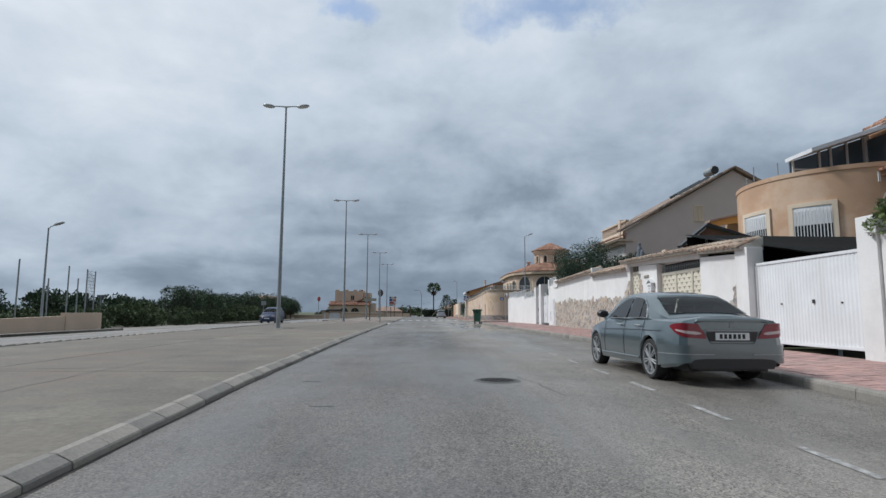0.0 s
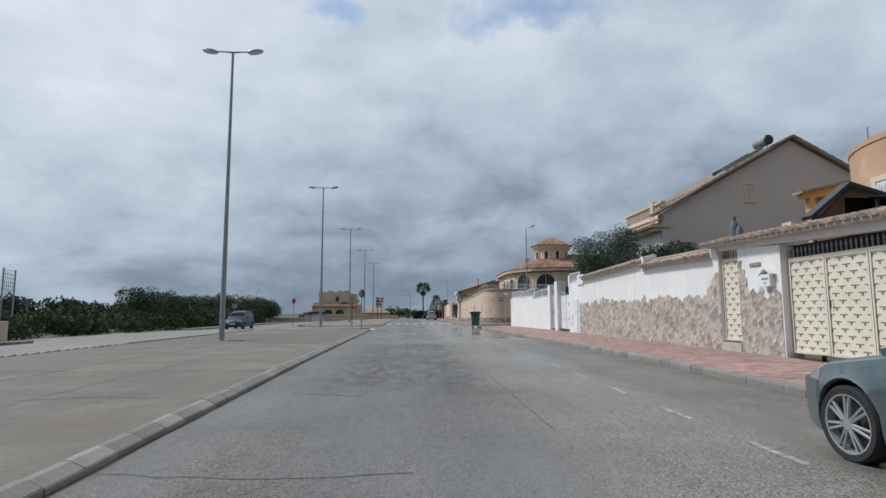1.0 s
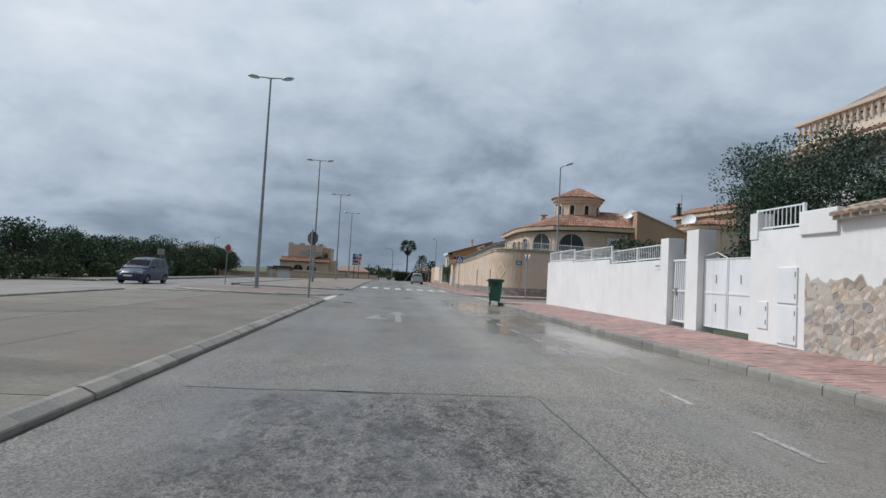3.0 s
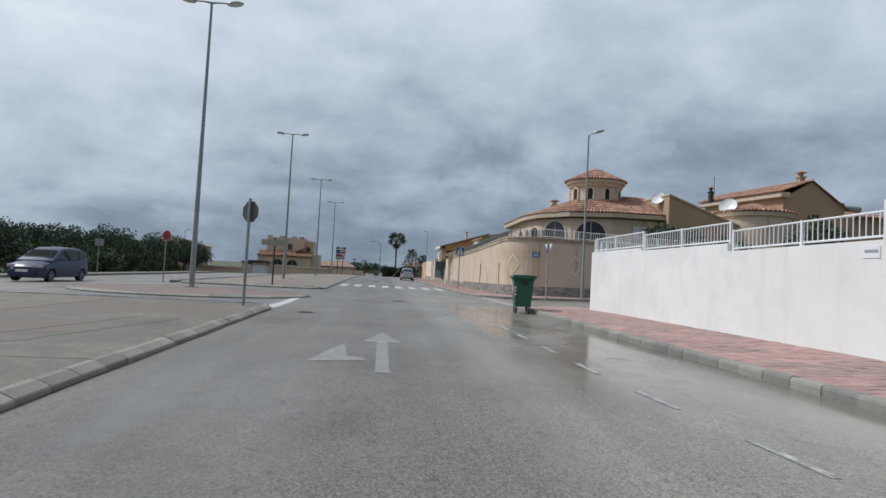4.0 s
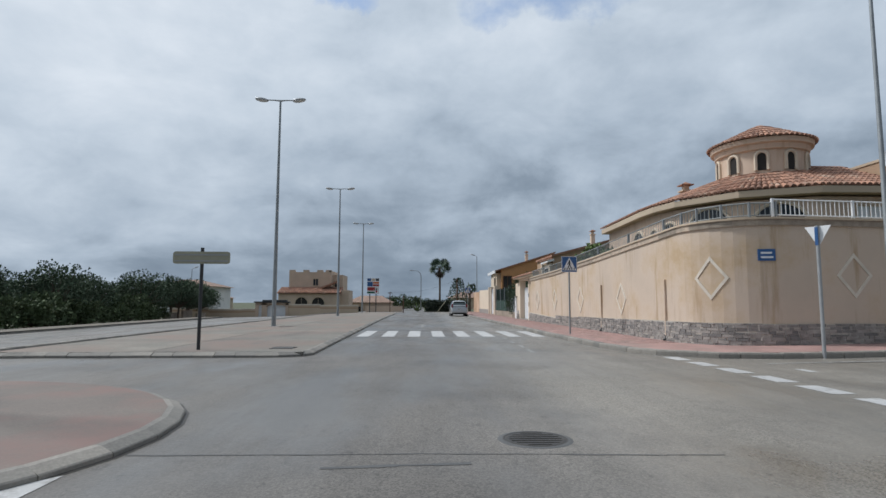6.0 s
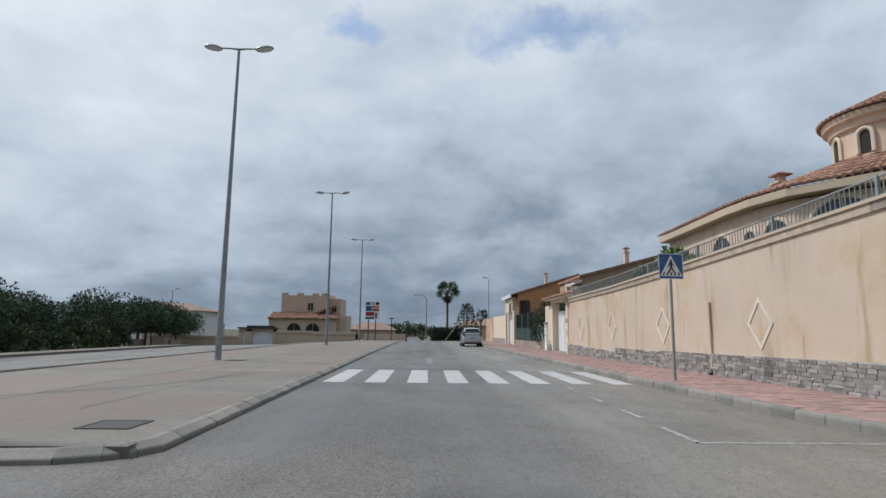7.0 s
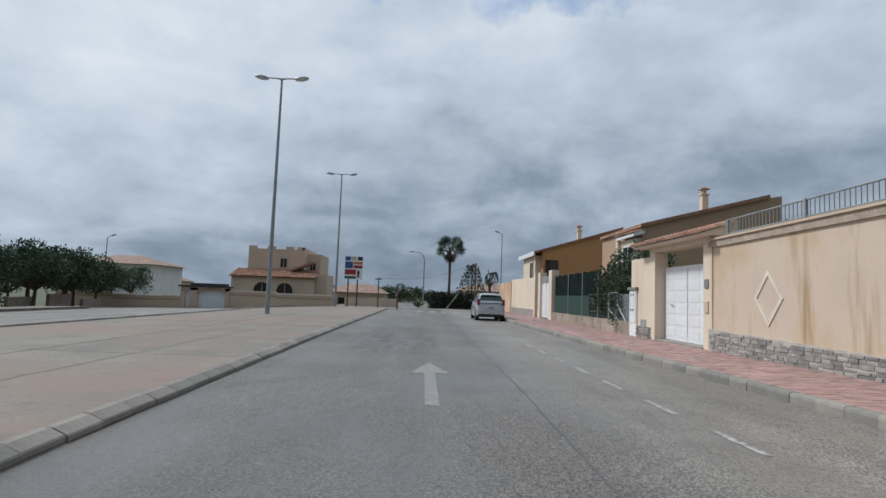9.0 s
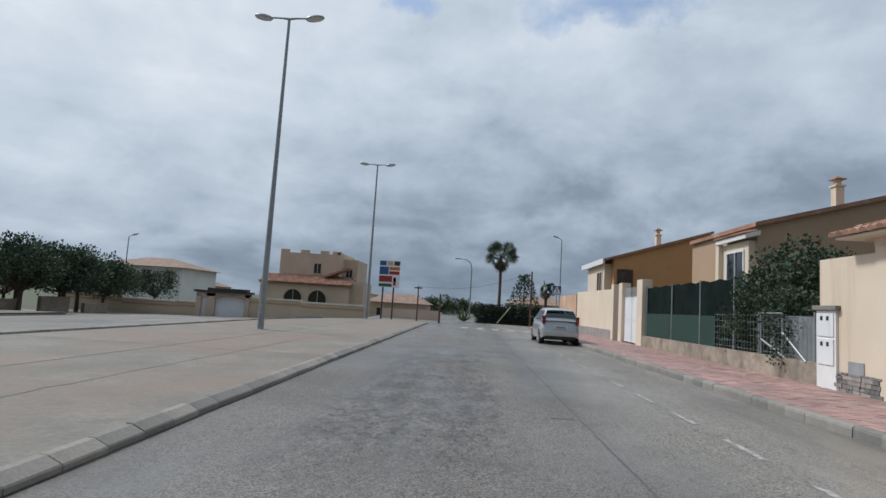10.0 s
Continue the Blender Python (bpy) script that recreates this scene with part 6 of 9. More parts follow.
# ---- vehicles ----
def car(label, spec, at, turn, paint_mat, group="parked cars"):
    """A road car; y runs forward from the rear bumper. spec holds its tables."""
    root = thing("car", label, "car", at, turn, group)
    L, wheels, R = spec["length"], spec["wheels"], spec["wheel_r"]
    arch = R + 0.045

    def bottom(y):
        z = lerp(spec["floor"], y)
        for wy in wheels:
            d = abs(y - wy)
            if d < arch:
                z = max(z, R + math.sqrt(arch * arch - d * d))
        return z

    ys = sorted({round(L * i / 70, 4) for i in range(71)} | {round(wy + arch * k, 4) for wy in wheels for k in (-1.001, -0.98, -0.9, 0.9, 0.98, 1.001)})
    body, under = Shape(), Shape()
    n = 9
    for y in ys:
        w, top, low = lerp(spec["width"], y), lerp(spec["deck"], y), bottom(y)
        belt = min(lerp(spec["belt"], y), top)
        row = [(w * 0.955, low), (w * 0.985, low + (0.5 - low) * 0.4 if low < 0.5 else low + 0.01), (w, max(0.52, low + 0.02)), (w * 0.992, max(0.66, low + 0.03)), (w * 0.965, max(belt - 0.14, low + 0.04)),
               (w * 0.93, belt - 0.03), (w * 0.88, belt), (w * 0.5, top), (0.0, top + 0.012)]
        for s in (1, -1):
            body.v += [(x * s, y, z) for x, z in row]
    m = 2 * n
    for i in range(len(ys) - 1):
        for j in range(n - 1):
            a, b = i * m + j, (i + 1) * m + j
            body.f.append((a, b, b + 1, a + 1))
            body.f.append((a + n, a + n + 1, b + n + 1, b + n))
    for i in (0, (len(ys) - 1)):
        k = i * m
        loop = [k + j for j in range(n)] + [k + n + j for j in reversed(range(n - 1))]
        body.f.append(tuple(loop) if i else tuple(reversed(loop)))
    part("body", body, paint_mat, root, smooth=32)
    under.box(-0.62, 0.62, 0.15, L - 0.15, 0.2, 0.62)
    under.box(-0.5, 0.5, 0.05, 0.4, 0.22, 0.5)
    part("underbody", under, PLASTIC, root)
    # cabin
    roof, wb, wt = spec["roof"], spec["cabin_low"], spec["cabin_top"]
    base = spec["waist"]
    cy = [roof[0][0] + (roof[-1][0] - roof[0][0]) * i / 40 for i in range(41)]
    cab = Shape()

    def half(y, z):
        return wb - (z - base) / (spec["height"] - base) * (wb - wt)

    for y in cy:
        z = lerp(roof, y)
        r2 = half(y, z)
        tail = lerp(spec["taper"], y)
        row = [(wb, base - 0.06), (half(y, base + (z - base) * 0.5) + 0.012, base + (z - base) * 0.5), (r2, z - 0.03), (r2 - 0.06, z), (r2 * 0.5, z + 0.02), (0, z + 0.028)]
        for s in (1, -1):
            cab.v += [(x * s * tail, y, q) for x, q in row]
    for i in range(40):
        glazed = any(lo + 0.03 < cy[i] and cy[i + 1] < hi - 0.02 for lo, hi in (spec["rear_screen"], spec["front_screen"]))
        for j in range(3 if glazed else 5):
            a, b = i * 12 + j, (i + 1) * 12 + j
            cab.f += [(a, b, b + 1, a + 1), (a + 6, a + 7, b + 7, b + 6)]
    part("cabin", cab, paint_mat, root, smooth=35)

    def side_pane(poly, s):
        sh = Shape().add([(s * (half(y, z) + 0.018) * lerp(spec["taper"], y), y, z) for y, z in poly], [tuple(range(len(poly))) if s > 0 else tuple(reversed(range(len(poly))))])
        return part("window", sh, CARGLASS, root)

    for s in (1, -1):
        for poly in spec["panes"]:
            side_pane(poly, s)
        part("window_trim", Shape().tube([(s * (half(y, z) + 0.02) * lerp(spec["taper"], y), y, z) for y, z in spec["trim"]], 0.008, 5), GALV, root, smooth=40)

    def screen(name, y0, y1, k0, k1):
        sh = Shape()
        m2 = 8
        for i in range(m2 + 1):
            y = y0 + (y1 - y0) * i / m2
            z = lerp(roof, y)
            hw = half(y, z) * (k0 + (k1 - k0) * i / m2) * lerp(spec["taper"], y)
            sh.v += [(-hw, y, z + 0.022), (-hw * 0.5, y, z + 0.034), (0, y, z + 0.04), (hw * 0.5, y, z + 0.034), (hw, y, z + 0.022)]
        for i in range(m2):
            for j in range(4):
                a = i * 5 + j
                sh.f.append((a, a + 1, a + 6, a + 5))
        return part(name, sh, SCREENGLASS, root, "tinted see-through glass", smooth=60)

    part("cabin_trim", Shape().box(-wb * 0.86, wb * 0.86, roof[0][0] + 0.3, roof[-1][0] - 0.3, base - 0.02, base + 0.045), PLASTIC, root, "dark cabin lining")
    for s in (1, -1):
        for k in (0.56, 0.34):
            hy = roof[0][0] + (roof[-1][0] - roof[0][0]) * k
            part("headrest", Shape().box(s * 0.34 - 0.13, s * 0.34 + 0.13, hy - 0.05, hy + 0.05, base + 0.04, base + 0.24), PLASTIC, root, bevel=0.035)
    screen("rear_window", *spec["rear_screen"], 0.93, 0.88)
    screen("windscreen", *spec["front_screen"], 0.84, 0.9)
    # wheels
    for wy in wheels:
        for s in (1, -1):
            wx = s * spec["track"]
            tyre = part("wheel", Shape().lathe([(R - 0.072, -0.1), (R - 0.02, -0.105), (R, -0.08), (R, 0.08), (R - 0.02, 0.105), (R - 0.072, 0.1)], 0, 0, 36), RUBBER, root, "tyre on an alloy rim", 40)
            tyre.matrix_basis = pose(wx, wy, R, 0, 90 * s, 0)
            rim = Shape().lathe([(R - 0.070, 0.1), (R - 0.085, 0.098), (R - 0.095, 0.05), (R - 0.10, -0.09)], 0, 0, 36)
            for k in range(spec.get("spokes", 5)):
                for off in (-0.12, 0.12):
                    a = 2 * math.pi * k / spec.get("spokes", 5) + off * 1.6
                    b = 2 * math.pi * k / spec.get("spokes", 5) + off
                    rim.tube([(0.05 * math.cos(a), 0.05 * math.sin(a), 0.09), ((R - 0.085) * math.cos(b), (R - 0.085) * math.sin(b), 0.082)], [0.016, 0.013], 5)
            rim.lathe([(0, 0.1), (0.05, 0.1), (0.065, 0.08), (0.065, 0.05)], 0, 0, 14)
            part("rim", rim, ALLOY, tyre, "silver multi-spoke alloy rim", 40)
            part("brake_disc", Shape().lathe([(0, 0.02), (R - 0.10, 0.02), (R - 0.10, -0.02)], 0, 0, 20), IRON, tyre)
    return root


TAIL_RED = paint("tail_light_red", (0.20, 0.008, 0.020), 0.2, 0.1, 8, 60, 0.0, coat=0.15)
TAIL_CLEAR = paint("tail_light_clear", (0.55, 0.45, 0.45), 0.15, 0.1, 8, 60, 0.0, coat=0.6)
PLATE = paint("number_plate", (0.72, 0.73, 0.73), 0.4, 0.04, 8, 60, 0.0)
INK = paint("black_ink", (0.02, 0.02, 0.022), 0.6, 0.05, 8, 60, 0.0)
BLUEGREY = paint("blue_grey_metallic", (0.115, 0.150, 0.162), 0.3, 0.05, 3, 300, 0.0, metal=0.65, coat=1.0, rough_vary=0.03)
SILVER = paint("silver_metallic", (0.50, 0.51, 0.52), 0.34, 0.05, 3, 300, 0.0, metal=0.5, coat=0.9, rough_vary=0.03)
NAVY = paint("navy_car_paint", (0.018, 0.032, 0.085), 0.4, 0.05, 3, 300, 0.0, metal=0.0, coat=0.12, rough_vary=0.03)

SEDAN = dict(length=4.58, wheels=(0.98, 3.74), wheel_r=0.325, track=0.765, height=1.447, waist=0.985, cabin_low=0.80, cabin_top=0.575, spokes=7,
             taper=[(0.4, 0.86), (0.9, 0.955), (1.4, 1.0), (3.0, 1.0), (3.5, 0.96)],
             width=[(0, 0.69), (0.025, 0.755), (0.07, 0.80), (0.15, 0.835), (0.35, 0.868), (0.8, 0.882), (1.5, 0.885), (3.4, 0.885), (4.1, 0.85), (4.4, 0.74), (4.52, 0.62), (4.58, 0.5)],
             floor=[(0, 0.36), (0.1, 0.28), (0.5, 0.22), (4.2, 0.2), (4.58, 0.26)],
             deck=[(0, 0.955), (0.03, 1.0), (0.08, 1.022), (0.2, 1.025), (0.5, 1.02), (0.9, 1.01), (3.3, 0.995), (3.9, 0.90), (4.35, 0.77), (4.5, 0.66), (4.58, 0.56)],
             belt=[(0, 0.925), (0.03, 0.955), (0.1, 0.968), (0.8, 0.985), (3.3, 0.95), (4.0, 0.84), (4.4, 0.70), (4.58, 0.52)],
             roof=[(0.4, 0.93), (0.62, 1.03), (0.85, 1.135), (1.15, 1.285), (1.45, 1.39), (1.8, 1.435), (2.2, 1.447), (2.55, 1.43), (2.8, 1.375), (3.1, 1.19), (3.42, 0.98)],
             panes=[[(3.0, 1.0), (2.62, 1.27), (2.42, 1.34), (2.13, 1.362), (2.11, 1.0)], [(2.04, 1.0), (2.06, 1.362), (1.75, 1.348), (1.6, 1.315), (1.5, 1.0)], [(1.46, 1.0), (1.555, 1.295), (1.38, 1.2), (1.24, 1.02)]],
             trim=[(3.04, 0.985), (2.1, 0.985), (1.20, 1.0), (1.36, 1.21), (1.6, 1.335), (2.1, 1.382), (2.45, 1.358), (2.66, 1.28), (3.04, 0.985)],
             rear_screen=(0.66, 1.36), front_screen=(2.72, 3.30))
sedan = car("blue-grey metallic saloon car parked at the kerb", SEDAN, (6.08, 7.86, gz(6, 9.5) + 0.0), 1.0, BLUEGREY)


def flat_panel(name, parent, poly, depth, mat, label=""):
    """A plate in the x-z plane at the rear of a car: poly of (x, z), y from depth[0] to depth[1]."""
    return part(name, Shape().upright(poly, depth[0], depth[1]), mat, parent, label)


# the rear corner of the saloon in plan, from the middle of the tail round to the flank
REAR = [(0.30, 0.0), (0.50, 0.0), (0.69, 0.0), (0.755, 0.025), (0.80, 0.07), (0.835, 0.15), (0.868, 0.35), (0.876, 0.58)]


def rear_point(u, out, side, squeeze=1.0):
    """A point along that corner, u in 0 to 1, pushed out by so much."""
    run = [0.0]
    for (xa, ya), (xb, yb) in zip(REAR, REAR[1:]):
        run.append(run[-1] + math.hypot(xb - xa, yb - ya))
    d = u * run[-1]
    k = max(i for i in range(len(run) - 1) if run[i] <= d + 1e-9)
    t = (d - run[k]) / (run[k + 1] - run[k])
    (xa, ya), (xb, yb) = REAR[k], REAR[k + 1]
    n = Vector((yb - ya, -(xb - xa))).normalized()
    x, y = xa + (xb - xa) * t, ya + (yb - ya) * t
    return side * (x * squeeze + n.x * out), y + n.y * out


def wrap(name, parent, rows, side, out, mat, label="", squeeze=0.985):
    """A skin bent round the rear corner; rows of (u, low, high)."""
    sh = Shape()
    n = len(rows)
    for o in (out, -0.03):
        for u, lo, hi in rows:
            x, y = rear_point(u, o, side, squeeze)
            sh.v += [(x, y, lo), (x, y, hi)]
    for i in range(n - 1):
        a = 2 * i
        f = [(a, a + 2, a + 3, a + 1), (2 * n + a, 2 * n + a + 1, 2 * n + a + 3, 2 * n + a + 2), (a + 1, a + 3, 2 * n + a + 3, 2 * n + a + 1), (a, 2 * n + a, 2 * n + a + 2, a + 2)]
        sh.f += f if side > 0 else [tuple(reversed(q)) for q in f]
    return part(name, sh, mat, parent, label, smooth=40)


def interp_rows(keys, n=14):
    u0, u1 = keys[0][0], keys[-1][0]
    us = [u0 + (u1 - u0) * i / n for i in range(n + 1)]
    return [(u, lerp([(k[0], k[1]) for k in keys], u), lerp([(k[0], k[2]) for k in keys], u)) for u in us]


for s in (1, -1):
    tl = wrap("tail_light", sedan, interp_rows([(0.10, 0.695, 0.70), (0.15, 0.695, 0.80), (0.22, 0.70, 0.915), (0.42, 0.715, 0.93), (0.52, 0.76, 0.925), (0.62, 0.83, 0.905), (0.67, 0.87, 0.885)]), s, 0.012, TAIL_RED, "red tail light with clear band")
    wrap("clear_band", tl, interp_rows([(0.18, 0.765, 0.78), (0.25, 0.755, 0.80), (0.42, 0.775, 0.815), (0.54, 0.815, 0.835)]), s, 0.016, TAIL_CLEAR)
    wrap("bumper_side", sedan, interp_rows([(0.0, 0.36, 0.60), (0.5, 0.33, 0.605), (0.8, 0.29, 0.60), (1.0, 0.26, 0.58)]), s, 0.028, BLUEGREY, squeeze=1.0)
    wrap("bumper_crease", sedan, interp_rows([(0.0, 0.455, 0.468), (0.6, 0.46, 0.473), (1.0, 0.45, 0.462)]), s, 0.033, GALV, squeeze=1.0)
    mirror = part("mirror", Shape().lathe([(0, 0.11), (0.06, 0.1), (0.09, 0.04), (0.09, -0.03), (0.05, -0.07), (0, -0.08)], 0, 0, 12), PLASTIC, sedan, "black door mirror", 50)
    mirror.matrix_basis = pose(s * 0.96, 2.98, 1.06, 90, 0, 0) @ Matrix.Diagonal((1.3, 0.85, 0.8, 1))
    for hy in (2.28, 1.42):
        part("door_handle", Shape().tube([(s * 0.872, hy - 0.1, 0.86), (s * 0.90, hy - 0.06, 0.865), (s * 0.90, hy + 0.06, 0.865), (s * 0.872, hy + 0.1, 0.86)], 0.014, 6), GALV, sedan, smooth=40)
    part("crease", Shape().tube([(s * 0.868, 0.55, 0.80), (s * 0.876, 2.0, 0.785), (s * 0.87, 3.3, 0.75)], 0.006, 4), DARKSTEEL, sedan)
    part("sill_trim", Shape().tube([(s * 0.872, 1.4, 0.32), (s * 0.872, 3.3, 0.30)], 0.015, 6), BLUEGREY, sedan)
    for dy in (2.08, 3.12, 1.22):
        part("door_gap", Shape().tube([(s * 0.872, dy, 0.30 if dy > 1.5 else 0.62), (s * 0.889, dy, 0.55 if dy > 1.5 else 0.66), (s * 0.886, dy, 0.7), (s * 0.862, dy, 0.84), (s * 0.825, dy, 0.955)], 0.0045, 4), DARKSTEEL, sedan)
    part("exhaust", Shape().tube([(s * 0.50, 0.0, 0.30), (s * 0.50, 0.3, 0.30)], 0.035, 10), GALV, sedan, smooth=40)
part("bumper_middle", Shape().box(-0.31, 0.31, -0.028, 0.05, 0.36, 0.60), BLUEGREY, sedan)
flat_panel("plate_recess", sedan, [(-0.36, 0.655), (0.36, 0.655), (0.40, 0.80), (-0.40, 0.80)], (-0.006, 0.06), PLASTIC)
plate_ob = flat_panel("number_plate", sedan, [(-0.26, 0.675), (0.26, 0.675), (0.26, 0.785), (-0.26, 0.785)], (-0.018, 0.0), PLATE, "white plate with dark bars")
for i in range(6):
    x = -0.2 + i * 0.07
    part("bar", Shape().box(x, x + 0.042, -0.022, -0.018, 0.695, 0.765), INK, plate_ob)
part("chrome_strip", Shape().box(-0.42, 0.42, -0.022, 0.0, 0.808, 0.826), ALLOY, sedan)
part("badge", Shape().tube([(0, 0.01, 0.895), (0, -0.008, 0.895)], 0.036, 16), ALLOY, sedan, smooth=40)
part("rear_diffuser", Shape().upright([(-0.60, 0.25), (0.60, 0.25), (0.66, 0.34), (0.60, 0.385), (0.45, 0.40), (-0.45, 0.40), (-0.60, 0.385), (-0.66, 0.34)], -0.036, 0.1), PLASTIC, sedan)
part("lid_gap", Shape().tube([(-0.57, -0.003, 0.945), (-0.36, -0.004, 0.70), (-0.33, -0.004, 0.625), (0.33, -0.004, 0.625), (0.36, -0.004, 0.70), (0.57, -0.003, 0.945)], 0.006, 4), DARKSTEEL, sedan)
part("lid_lip", Shape().upright([(-0.56, 0.945), (0.56, 0.945), (0.53, 0.985), (0, 1.0), (-0.53, 0.985)], -0.012, 0.12), BLUEGREY, sedan, bevel=0.01)
part("rear_shelf", Shape().box(-0.5, 0.5, 0.78, 1.1, 1.0, 1.02), PLASTIC, sedan)
part("third_brake_light", Shape().box(-0.12, 0.12, 0.8, 0.83, 1.1, 1.115), TAIL_RED, sedan)

HATCH = dict(taper=[(0, 1.0), (4, 1.0)], length=3.83, wheels=(0.58, 3.03), wheel_r=0.29, track=0.725, height=1.525, waist=0.98, cabin_low=0.77, cabin_top=0.58,
             width=[(0, 0.70), (0.05, 0.77), (0.2, 0.82), (0.6, 0.838), (2.8, 0.838), (3.4, 0.80), (3.7, 0.68), (3.83, 0.5)],
             floor=[(0, 0.34), (0.15, 0.25), (3.6, 0.2), (3.83, 0.28)],
             deck=[(0, 0.60), (0.04, 0.75), (0.10, 0.98), (0.5, 1.0), (2.8, 1.0), (3.4, 0.88), (3.72, 0.7), (3.83, 0.56)],
             belt=[(0, 0.58), (0.05, 0.75), (0.12, 0.96), (2.8, 0.95), (3.4, 0.8), (3.83, 0.5)],
             roof=[(0.04, 0.98), (0.1, 1.12), (0.25, 1.40), (0.4, 1.48), (1.0, 1.52), (1.6, 1.525), (2.1, 1.46), (2.6, 1.2), (3.0, 0.99)],
             panes=[[(2.55, 1.03), (2.15, 1.30), (1.75, 1.42), (1.55, 1.43), (1.53, 1.03)], [(1.45, 1.03), (1.47, 1.43), (0.8, 1.41), (0.75, 1.03)], [(0.68, 1.06), (0.72, 1.4), (0.42, 1.38), (0.36, 1.15)]],
             trim=[(2.6, 1.0), (1.5, 1.0), (0.4, 1.03)], rear_screen=(0.085, 0.30), front_screen=(2.1, 2.72))


def rear_fittings(root, w, low, high, back=0.0):
    for s in (1, -1):
        part("tail_light", Shape().box(s * w - 0.07, s * w + 0.07, back + 0.02, back + 0.16, low, high), TAIL_RED, root, bevel=0.02)
    pl = part("number_plate", Shape().box(-0.26, 0.26, back - 0.02, back + 0.05, 0.68, 0.79), PLATE, root)
    for i in range(6):
        part("bar", Shape().box(-0.2 + i * 0.07, -0.158 + i * 0.07, back - 0.024, back - 0.02, 0.70, 0.77), INK, pl)
    part("bumper", Shape().box(-0.72, 0.72, back - 0.05, back + 0.1, 0.36, 0.56), SILVER if root.name.startswith("car") else PLASTIC, root, bevel=0.04)
    part("bumper_vent", Shape().box(-0.6, 0.6, back - 0.055, back, 0.28, 0.36), PLASTIC, root)
    for s in (1, -1):
        mirror = part("mirror", Shape().lathe([(0, 0.1), (0.06, 0.09), (0.085, 0.03), (0.08, -0.03), (0, -0.07)], 0, 0, 10), PLASTIC, root, smooth=50)
        mirror.matrix_basis = pose(s * 0.93, 2.5, 1.06, 90, 0, 0) @ Matrix.Diagonal((1.2, 0.85, 0.8, 1))


hatch = car("silver hatchback parked at the kerb", HATCH, (4.62, 104.6, 0.0), 0.5, SILVER)
rear_fittings(hatch, 0.70, 0.86, 1.2)

MPV = dict(taper=[(0, 1.0), (4, 1.0)], length=4.32, wheels=(0.78, 3.47), wheel_r=0.30, track=0.735, height=1.68, waist=1.0, cabin_low=0.79, cabin_top=0.60,
           width=[(0, 0.70), (0.1, 0.8), (0.5, 0.86), (3.4, 0.868), (3.9, 0.82), (4.2, 0.68), (4.32, 0.5)],
           floor=[(0, 0.34), (0.15, 0.25), (4.1, 0.2), (4.32, 0.28)],
           deck=[(0, 0.62), (0.05, 0.9), (0.12, 1.0), (3.2, 1.03), (3.8, 0.92), (4.15, 0.76), (4.32, 0.58)],
           belt=[(0, 0.6), (0.1, 0.96), (3.2, 0.98), (3.9, 0.82), (4.32, 0.54)],
           roof=[(0.05, 1.0), (0.12, 1.2), (0.3, 1.56), (0.6, 1.65), (1.5, 1.68), (2.2, 1.64), (2.6, 1.5), (3.0, 1.25), (3.45, 1.0)],
           panes=[[(3.05, 1.05), (2.6, 1.36), (2.2, 1.53), (1.95, 1.54), (1.93, 1.05)], [(1.85, 1.05), (1.87, 1.55), (1.05, 1.55), (1.0, 1.05)], [(0.92, 1.08), (0.97, 1.54), (0.4, 1.5), (0.3, 1.2)]],
           trim=[(3.1, 1.0), (1.9, 1.0), (0.4, 1.04)], rear_screen=(0.1, 0.4), front_screen=(2.55, 3.2))
mpv = car("navy blue people carrier on the opposite carriageway", MPV, (-15.0, 63.6, gz(-15.0, 61)), 180, NAVY, "moving cars")
for s in (1, -1):
    part("headlight", Shape().box(s * 0.62 - 0.15, s * 0.62 + 0.15, 4.02, 4.16, 0.66, 0.80), TAIL_CLEAR, mpv, bevel=0.03)
    part("mirror", Shape().box(s * 0.95 - 0.1, s * 0.95 + 0.1, 2.9, 3.02, 1.02, 1.16), NAVY, mpv, bevel=0.03)
part("grille", Shape().box(-0.4, 0.4, 4.18, 4.30, 0.60, 0.68), PLASTIC, mpv)
part("lower_grille", Shape().box(-0.6, 0.6, 4.2, 4.31, 0.32, 0.46), PLASTIC, mpv)
part("number_plate", Shape().box(-0.26, 0.26, 4.3, 4.335, 0.46, 0.57), PLATE, mpv)


